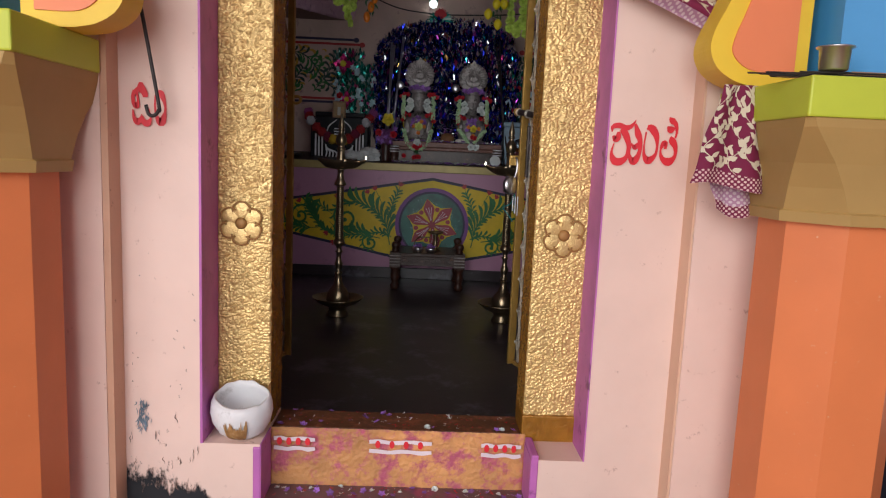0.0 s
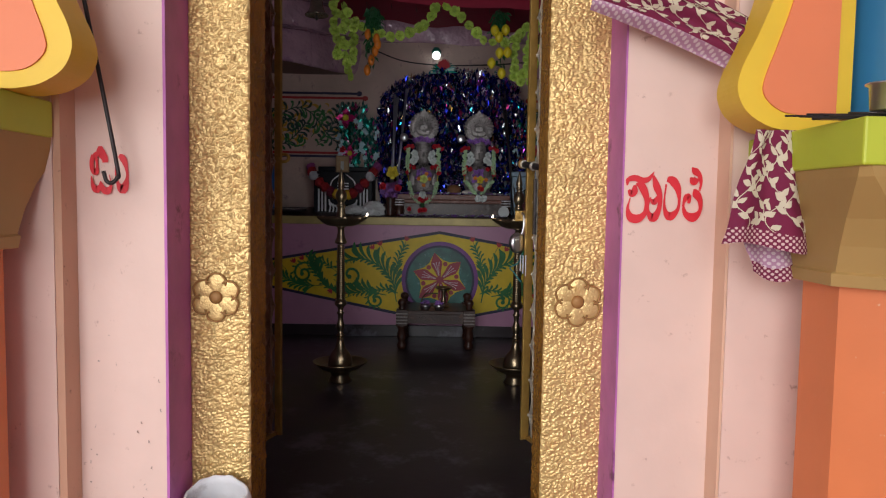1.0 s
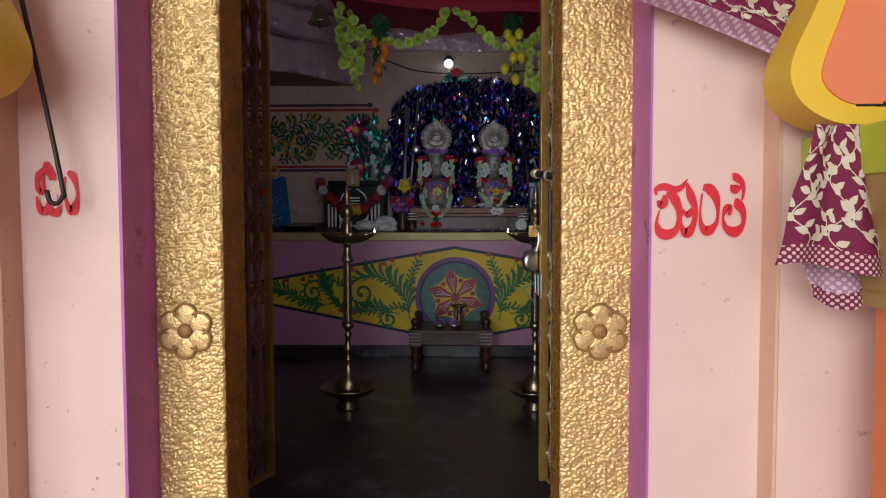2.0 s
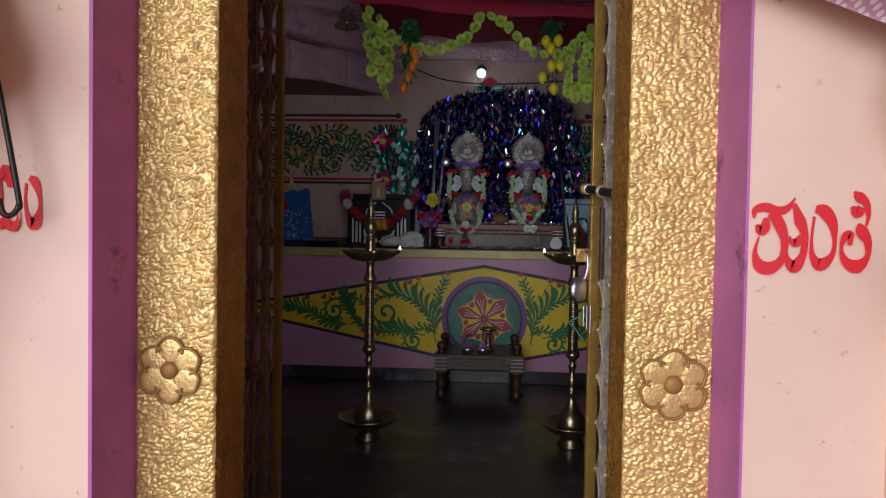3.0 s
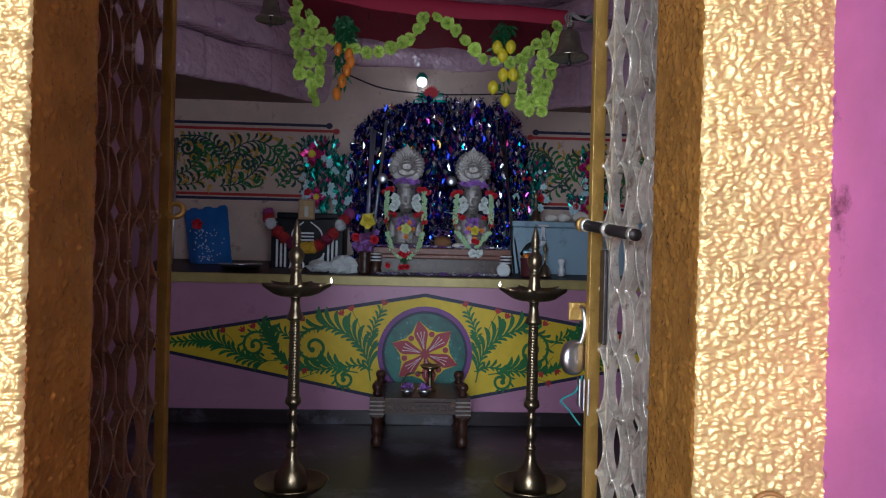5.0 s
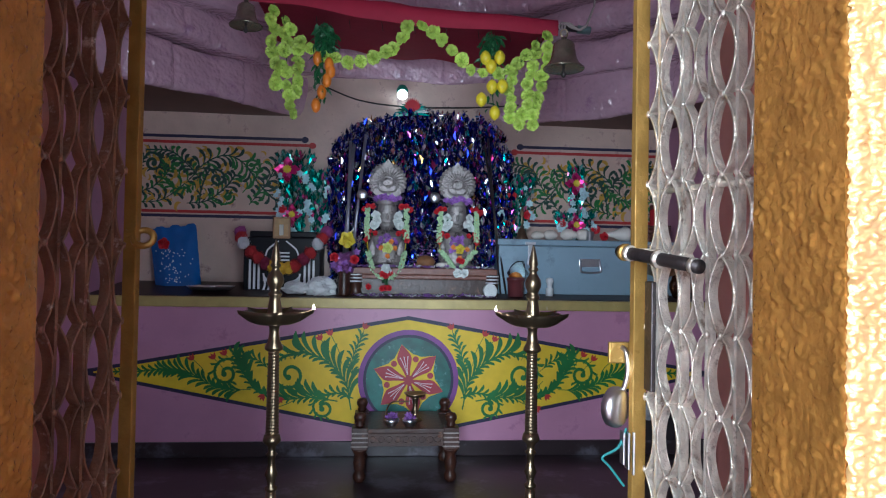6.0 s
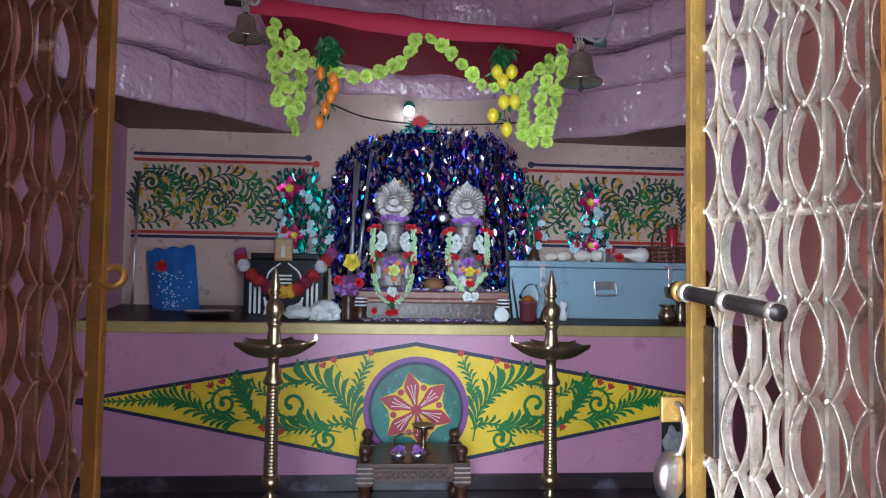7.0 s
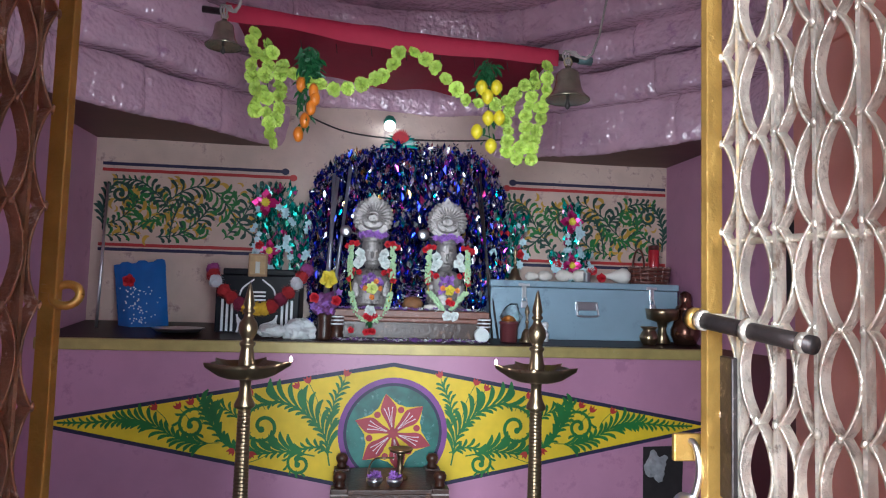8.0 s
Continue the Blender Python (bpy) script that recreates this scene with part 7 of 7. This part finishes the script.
# drips of brown that run down the front, each a tapering streak on the clay
BROWN = paint("brown_scorch", (0.33, 0.17, 0.06), 0.6, 60, 0.5, 0.3, stain=(0.5, 0.33, 0.18), stain_amount=0.4, stain_scale=60)
rp = random.Random(12)
bm = bmesh.new()
for k in range(15):
    s0, top, half = -0.028 + 0.0038 * k, rp.uniform(0.040, 0.066), rp.uniform(0.002, 0.0042)
    line = []
    for q in range(8):
        z = 0.004 + (top - 0.004) * q / 7
        r = float(np.interp(z, [0, 0.014, 0.042, 0.07], [0.036, 0.058, 0.073, 0.079])) * 1.03 + 0.0016
        line.append((z, r, half * (1.0 - 0.75 * (q / 7) ** 3)))
    prev = None
    for z, r, h in line:
        pair = []
        for e in (-h, h):
            a = -math.pi / 2 + (s0 + e) / 0.075
            pair.append(bm.verts.new((-0.505 + r * math.cos(a), 1.712 + 0.85 * r * math.sin(a) - 0.0001 * k, 0.171 + z)))
        if prev:
            bm.faces.new((prev[0], prev[1], pair[1], pair[0]))
        prev = pair
part("scorch_stain", bm, BROWN, bowl, "brown drip stain", fix=False)

hook = thing("iron_hook", (-0.68, 1.60, 0.97), "dark iron rod hanging with a hooked end", "hook")
part("rod", tube(bmesh.new(), smooth_line([(-0.723, 1.56, 1.42), (-0.691, 1.59, 1.177), (-0.664, 1.60, 1.0), (-0.664, 1.60, 0.982), (-0.674, 1.60, 0.970), (-0.686, 1.60, 0.973), (-0.692, 1.60, 0.993)], 6), 0.0042, 8), paint("black_iron_rod", (0.03, 0.022, 0.022), 0.45, 30, 0.3, metal=0.5), hook, smooth=True)


def cloth_material(name, ground, figure_c, scale, dots):
    m, N, L, b = nodes_of(name)
    co = N.new("ShaderNodeTexCoord")
    last = None
    for k, turn in enumerate(((35,) if dots else (38, -38))):
        mp = N.new("ShaderNodeMapping")
        mp.inputs["Rotation"].default_value = (0, radians(turn if not dots else 45), 0)
        mp.inputs["Location"].default_value = (0.013 * k, 0, 0.02 * k)
        mp.inputs["Scale"].default_value = (scale, 0.01, scale) if dots else (scale * 1.9, 0.01, scale)
        L.new(co.outputs["Object"], mp.inputs["Vector"])
        v = N.new("ShaderNodeTexVoronoi")
        v.inputs["Scale"].default_value = 1.0
        v.inputs["Randomness"].default_value = 0.0 if dots else 0.35
        L.new(mp.outputs[0], v.inputs["Vector"])
        r = N.new("ShaderNodeMapRange")
        lim = 0.33 if dots else 0.27
        r.inputs["From Min"].default_value, r.inputs["From Max"].default_value = lim + 0.03, lim - 0.03
        L.new(v.outputs["Distance"], r.inputs["Value"])
        if last is None:
            last = r.outputs[0]
        else:
            mx = N.new("ShaderNodeMath")
            mx.operation = "MAXIMUM"
            L.new(last, mx.inputs[0])
            L.new(r.outputs[0], mx.inputs[1])
            last = mx.outputs[0]
    mix = N.new("ShaderNodeMix")
    mix.data_type = "RGBA"
    mix.inputs[6].default_value, mix.inputs[7].default_value = (*ground, 1), (*figure_c, 1)
    L.new(last, mix.inputs[0])
    L.new(mix.outputs[2], b.inputs["Base Color"])
    b.inputs["Roughness"].default_value = 0.85
    return m


CL_LEAF = cloth_material("maroon_cotton_plain", (0.17, 0.008, 0.045), (0.17, 0.01, 0.05), 30, False)
CL_DOT = cloth_material("dotted_border_cotton", (0.17, 0.008, 0.045), (0.62, 0.45, 0.42), 130, True)
CL_BACK = cloth_material("faded_cloth_back", (0.42, 0.22, 0.32), (0.62, 0.5, 0.52), 110, True)
CREAM_PRINT = paint("cream_leaf_print", (0.62, 0.54, 0.40), 0.85, 60, 0.08, 0.2, 200)


def drape(z0, z1, xl, xr, y, folds, depth, seed):
    """A function of (u, v) that gives a place on a hanging, folded cloth."""
    def place(u, v):
        f = v
        a = xl[0] + (xl[1] - xl[0]) * f
        b = xr[0] + (xr[1] - xr[0]) * f
        x = a + (b - a) * u
        yy = y - depth * (0.35 + 0.65 * f) * math.sin(u * folds * math.pi + seed) - 0.02 * f * math.sin(math.pi * u)
        return Vector((x + 0.003 * math.sin(9 * f + 7 * u), yy, z0 + (z1 - z0) * f + 0.01 * math.sin(u * 5 + seed) * f))
    return place


def cloth_sheet(parent, name, place, v0, v1, mat, label):
    bm = bmesh.new()
    n, k = 36, 18
    g = [[bm.verts.new(place(i / n, v0 + (v1 - v0) * j / k)) for j in range(k + 1)] for i in range(n + 1)]
    for i in range(n):
        for j in range(k):
            bm.faces.new((g[i][j], g[i + 1][j], g[i + 1][j + 1], g[i][j + 1]))
    return part(name, bm, mat, parent, label, smooth=True, fix=False)


def leaf_prints(parent, place, cells, v1, aspect):
    """Cream leaves and stems printed on the cloth, as thin shapes that follow its folds."""
    bm = bmesh.new()
    def shape(pts):
        vs = []
        for u, v in pts:
            u, v = min(0.995, max(0.005, u)), min(v1, max(0.005, v))
            p = place(u, v)
            e = 0.004
            nrm = (place(min(1, u + e), v) - p).cross(place(u, min(1.0, v + e)) - p)
            if nrm.length > 1e-12:
                nrm.normalize()
                nrm = nrm if nrm.y < 0 else -nrm
            vs.append(bm.verts.new(p + nrm * 0.0022))
        return vs
    rr = random.Random(3)
    rows = 9
    for ci in range(cells):
        u0 = (ci + 0.5) / cells
        way = lambda v: u0 + 0.42 / cells * math.sin(v * 17 + ci * 2.1) + 0.10 * (v - 0.5)
        for vi in range(rows * 4):
            v = v1 * vi / (rows * 4)
            e = v + v1 / (rows * 4) * 1.05
            h = 0.006 * aspect
            bm.faces.new(shape([(way(v) - h, v), (way(v) + h, v), (way(e) + h, e), (way(e) - h, e)]))
        for vi in range(rows):
            for sg in (-1, 1):
                v = v1 * (vi + (0.25 if sg > 0 else 0.75)) / rows
                a = math.pi / 2 + sg * rr.uniform(0.75, 1.25)
                l, w = rr.uniform(0.10, 0.135), rr.uniform(0.026, 0.033)
                ca, sa = math.cos(a), -math.sin(a)
                pts = []
                for q, ww in ((0.10, 0.2), (0.35, 0.85), (0.6, 1.0), (0.85, 0.55), (1.08, 0.0), (0.85, -0.35), (0.6, -0.65), (0.35, -0.75), (0.10, -0.2)):
                    bend = 0.12 * l * q * q * sg
                    pts.append((way(v) + (l * q * ca - ww * w * sa) * aspect + bend * aspect, v + l * q * sa + ww * w * ca))
                vs = shape(pts)
                for p, q in ((0, 8), (1, 7), (2, 6)):
                    bm.faces.new((vs[p], vs[p + 1], vs[q - 1], vs[q]))
                bm.faces.new((vs[3], vs[4], vs[5]))
    part("leaf_print", bm, CREAM_PRINT, parent, "cream printed leaves and stems", fix=False)


curtain = thing("hanging_cloth", (0.625, 1.5, 1.1), "maroon cotton curtain end with cream leaf print and dotted hem", "curtain")
main = drape(1.078, 0.868, (0.545, 0.488), (0.62, 0.665), 1.435, 3.2, 0.014, 0.6)
cloth_sheet(curtain, "tail", main, 0, 0.86, CL_LEAF, "maroon folded cloth")
cloth_sheet(curtain, "hem", main, 0.86, 1.0, CL_DOT, "dotted hem")
leaf_prints(curtain, main, 5, 0.86, 1.15)
under = drape(0.925, 0.812, (0.545, 0.572), (0.645, 0.655), 1.49, 2.4, 0.012, 2.0)
cloth_sheet(curtain, "under_tail", under, 0, 0.8, CL_BACK, "faded lilac reverse side")
cloth_sheet(curtain, "under_hem", under, 0.8, 1.0, CL_DOT, "dotted hem")
swag = thing("curtain_swag", (0.5, 1.55, 1.27), "gathered maroon curtain swag with cream leaf print", "curtain")


def swag_place(u, v):
    x = 0.28 + 0.34 * u
    z = 1.365 - 0.165 * u + 0.04 * u * (1 - u) - (0.075) * (v - 0.5) * 1.5
    return Vector((x, 1.60 - 0.06 * u - 0.022 * math.sin(v * math.pi) - 0.010 * math.sin(v * 5 * math.pi + 3 * u), z + 0.02))


cloth_sheet(swag, "rolled_cloth", swag_place, 0, 0.82, CL_LEAF, "maroon gathered cloth")
cloth_sheet(swag, "lower_edge", swag_place, 0.82, 1.0, CL_BACK, "faded lilac edge")
leaf_prints(swag, swag_place, 9, 0.8, 0.5)

cup = thing("steel_cup", (0.663, 1.274, 1.094), "small steel cup standing on the lime green slab", "cup")
part("bowl", lathe(bmesh.new(), [(0.022, 0), (0.024, 0.002), (0.0265, 0.038), (0.032, 0.040), (0.032, 0.042), (0.0255, 0.040), (0.022, 0.006), (0, 0.005)], (0.672, 1.274, 1.0905), 26), STEEL, cup, smooth=True)
for k in range(26):
    st = thing("incense_stick", (0.7, 1.28, 1.096), "dark incense stick lying on the slab", "incense stick", "incense sticks")
    x, a = 0.525 + random.uniform(0, 0.2), random.uniform(-0.12, 0.16)
    ys, zs = 1.262 + 0.0022 * k, 1.0785 + 0.0034 * (k % 4)
    part("stick", tube(bmesh.new(), [(x, ys, zs), (x + 0.22 * math.cos(a), ys + 0.1 * math.sin(a), zs + 0.001)], 0.0017, 5), IRON if k % 3 else paint("tan_stick", (0.35, 0.2, 0.12), 0.8), st)

FLW = mesh_of("fallen_flower", petals(petals(bmesh.new(), 0.0115, 5, 0.7, 0.3), 0.006, 5, 0.6, 0.7, 0.001, 0.5), VIOLET_P)
FLW2 = mesh_of("fallen_white_flower", ruffle(bmesh.new(), 0.011, 3, 10, 5, 0.8), WHITE_P)
spots = [(-0.403, 1.898, 0), (-0.301, 1.90, 0), (-0.151, 1.895, 0), (-0.426, 1.80, 0), (-0.364, 1.80, 0), (-0.318, 1.82, 0), (-0.166, 1.831, 0), (-0.026, 1.802, 1), (0.165, 1.80, 0), (0.211, 1.80, 0), (-0.134, 1.88, 0), (0.18, 1.80, 1), (-0.2, 1.86, 0)]
for x, y, w in spots:
    o = shared("fallen_flower", FLW2 if w else FLW, None, at(x, y, 0.169, random.uniform(0.8, 1.1), random.uniform(-25, 25), random.uniform(-25, 25), random.uniform(0, 360)))
    tagged(o, "small white flower fallen on the door sill" if w else "small violet flower fallen on the door sill", "flower", "fallen flowers")
for k in range(24):
    w = k % 3 == 0
    o = shared("fallen_flower", FLW2 if w else FLW, None, at(-0.42 + 0.64 * k / 23 + random.uniform(-0.01, 0.01), 1.75 + random.uniform(-0.035, 0.012), 0.011, random.uniform(0.75, 1.1), random.uniform(-30, 30), random.uniform(-30, 30), random.uniform(0, 360)))
    tagged(o, "small white flower fallen on the lower step" if w else "small violet flower fallen on the lower step", "flower", "fallen flowers")
marks = thing("step_markings", (-0.1, 1.77, 0.12), "white and red ritual stripes painted on the riser", "painted marks", kind="structure")
for x0, x1, drop in ((-0.435, -0.325, 0.0), (-0.18, -0.012, -0.002), (0.122, 0.23, -0.004)):
    for k, z in enumerate((0.142, 0.115)):
        b = bmesh.new()
        brush(b, [(x0 + (x1 - x0) * i / 6, z + drop + 0.002 * math.sin(i * 2 + k), 0.011 + 0.002 * math.sin(i * 3)) for i in range(7)], 1.766)
        part("white_stripe", b, MWHITE, marks, fix=False)
    b = bmesh.new()
    for i in range(4):
        x = x0 + (x1 - x0) * (i + 0.6) / 4.4
        ngon(b, [(x + 0.007 * math.cos(t), 0.135 + drop + 0.011 * math.sin(t)) for t in np.linspace(0, 6.28, 11)[:-1]], 1.7635)
    part("red_dots", b, RED_LET, marks, fix=False)
# soot on the lower wall
soot = thing("soot_stain", (-0.7, WALL, 0.03), "black soot stain at the foot of the wall", "stain", kind="structure")
rs = random.Random(4)
SOOT, N, L, bs = nodes_of("soot_film")
co = N.new("ShaderNodeTexCoord")
sep = N.new("ShaderNodeSeparateXYZ")
L.new(co.outputs["Object"], sep.inputs[0])
nz = N.new("ShaderNodeTexNoise")
nz.inputs["Scale"].default_value, nz.inputs["Detail"].default_value, nz.inputs["Roughness"].default_value = 22, 9, 0.72
mp = N.new("ShaderNodeMapping")
mp.inputs["Scale"].default_value = (1, 1, 0.55)
L.new(co.outputs["Object"], mp.inputs["Vector"])
L.new(mp.outputs[0], nz.inputs["Vector"])
fall = N.new("ShaderNodeMapRange")
fall.inputs["From Min"].default_value, fall.inputs["From Max"].default_value = 0.0, 0.20
fall.inputs["To Min"].default_value, fall.inputs["To Max"].default_value = 0.33, -0.30
L.new(sep.outputs["Z"], fall.inputs["Value"])
fx = N.new("ShaderNodeMapRange")
fx.inputs["From Min"].default_value, fx.inputs["From Max"].default_value = -0.69, -0.5
fx.inputs["To Min"].default_value, fx.inputs["To Max"].default_value = 0.0, -0.32
L.new(sep.outputs["X"], fx.inputs["Value"])
a1, a2 = N.new("ShaderNodeMath"), N.new("ShaderNodeMath")
L.new(nz.outputs["Fac"], a1.inputs[0]); L.new(fall.outputs[0], a1.inputs[1])
L.new(a1.outputs[0], a2.inputs[0]); L.new(fx.outputs[0], a2.inputs[1])
cutr = N.new("ShaderNodeMapRange")
cutr.inputs["From Min"].default_value, cutr.inputs["From Max"].default_value = 0.50, 0.60
L.new(a2.outputs[0], cutr.inputs["Value"])
L.new(cutr.outputs[0], bs.inputs["Alpha"])
bs.inputs["Base Color"].default_value = (0.02, 0.02, 0.024, 1)
bs.inputs["Roughness"].default_value = 0.9
bm = bmesh.new()
ngon(bm, [(-0.778, -0.1), (-0.46, -0.1), (-0.46, 0.165), (-0.60, 0.165), (-0.60, 0.27), (-0.778, 0.27)], WALL - 0.002)
part("soot_film", bm, SOOT, soot, fix=False)
b = bmesh.new()
for k in range(70):
    x, z = rs.gauss(-0.735, 0.0075), rs.triangular(0.195, 0.285, 0.265)
    l, w = rs.uniform(0.004, 0.02), rs.uniform(0.001, 0.0035)
    brush(b, [(x, z, w * 0.4), (x + rs.gauss(0, 0.002), z - 0.5 * l, w), (x + rs.gauss(0, 0.003), z - l, w * 0.3)], WALL - 0.0012)
part("blue_grey_scuff", b, paint("blue_grey_scuff", (0.18, 0.24, 0.3), 0.8, 40, 0.5), soot, "blue-grey scuffed patch", fix=False)
# chips and drips in the wall paint, fewer towards the top
chips = bmesh.new()
rc = random.Random(21)
for k in range(62):
    x = rc.uniform(-0.77, -0.60)
    z = 0.06 + 0.6 * rc.random() ** 3
    l, w = rc.uniform(0.003, 0.016) * (1.7 if z < 0.25 else 0.5), rc.uniform(0.0006, 0.0022)
    brush(chips, [(x, z, w * 0.3), (x + rc.gauss(0, 0.0012), z - l * 0.4, w), (x + rc.gauss(0, 0.0016), z - l * 0.7, w * 0.8), (x + rc.gauss(0, 0.002), z - l, w * 0.2)], WALL - 0.0008)
part("paint_chips", chips, paint("dull_brown_chip", (0.22, 0.13, 0.10), 0.8, 60, 0.5, stain=(0.10, 0.10, 0.11), stain_amount=0.5, stain_scale=20), soot, "small dark chips and drips in the paint", fix=False)
sack = thing("white_sack", (1.18, 1.45, 0.2), "white cloth sack on a dark crate behind the column", "sack")
t = blob(bmesh.new(), (1.2, 1.46, 0.48), 0.16, 3, (0.9, 0.7, 1.35), 3, 0.25)
part("sack_body", t, WHITE_CLOTH, sack, smooth=True)
part("crate", boxes((1.03, 1.4, 1.33, 1.59, -0.16, 0.29), bevel=0.006), paint("dark_blue_crate", (0.02, 0.025, 0.05), 0.6), sack, "dark blue crate")
litter = bmesh.new()
for k in range(260):
    t = bmesh.new()
    on_sill = k < 90
    petals(t, random.uniform(0.003, 0.008), random.choice((2, 3)), 0.6, 0.2, mat=random.choice((0, 0, 1, 2)))
    bmesh.ops.transform(t, matrix=pose(random.uniform(-0.43, 0.225), random.uniform(1.80, 1.905) if on_sill else random.uniform(1.60, 1.765), 0.168 if on_sill else 0.010, random.uniform(-20, 20), random.uniform(-20, 20), random.uniform(0, 360)), verts=t.verts)
    me = bpy.data.meshes.new("t"); t.to_mesh(me); t.free(); litter.from_mesh(me); bpy.data.meshes.remove(me)
tagged(part("petal_litter", litter, [RED_P, WHITE_P, VIOLET_P], None, fix=False), "red, white and violet petal crumbs on sill and step", "petals", "", "stuff")
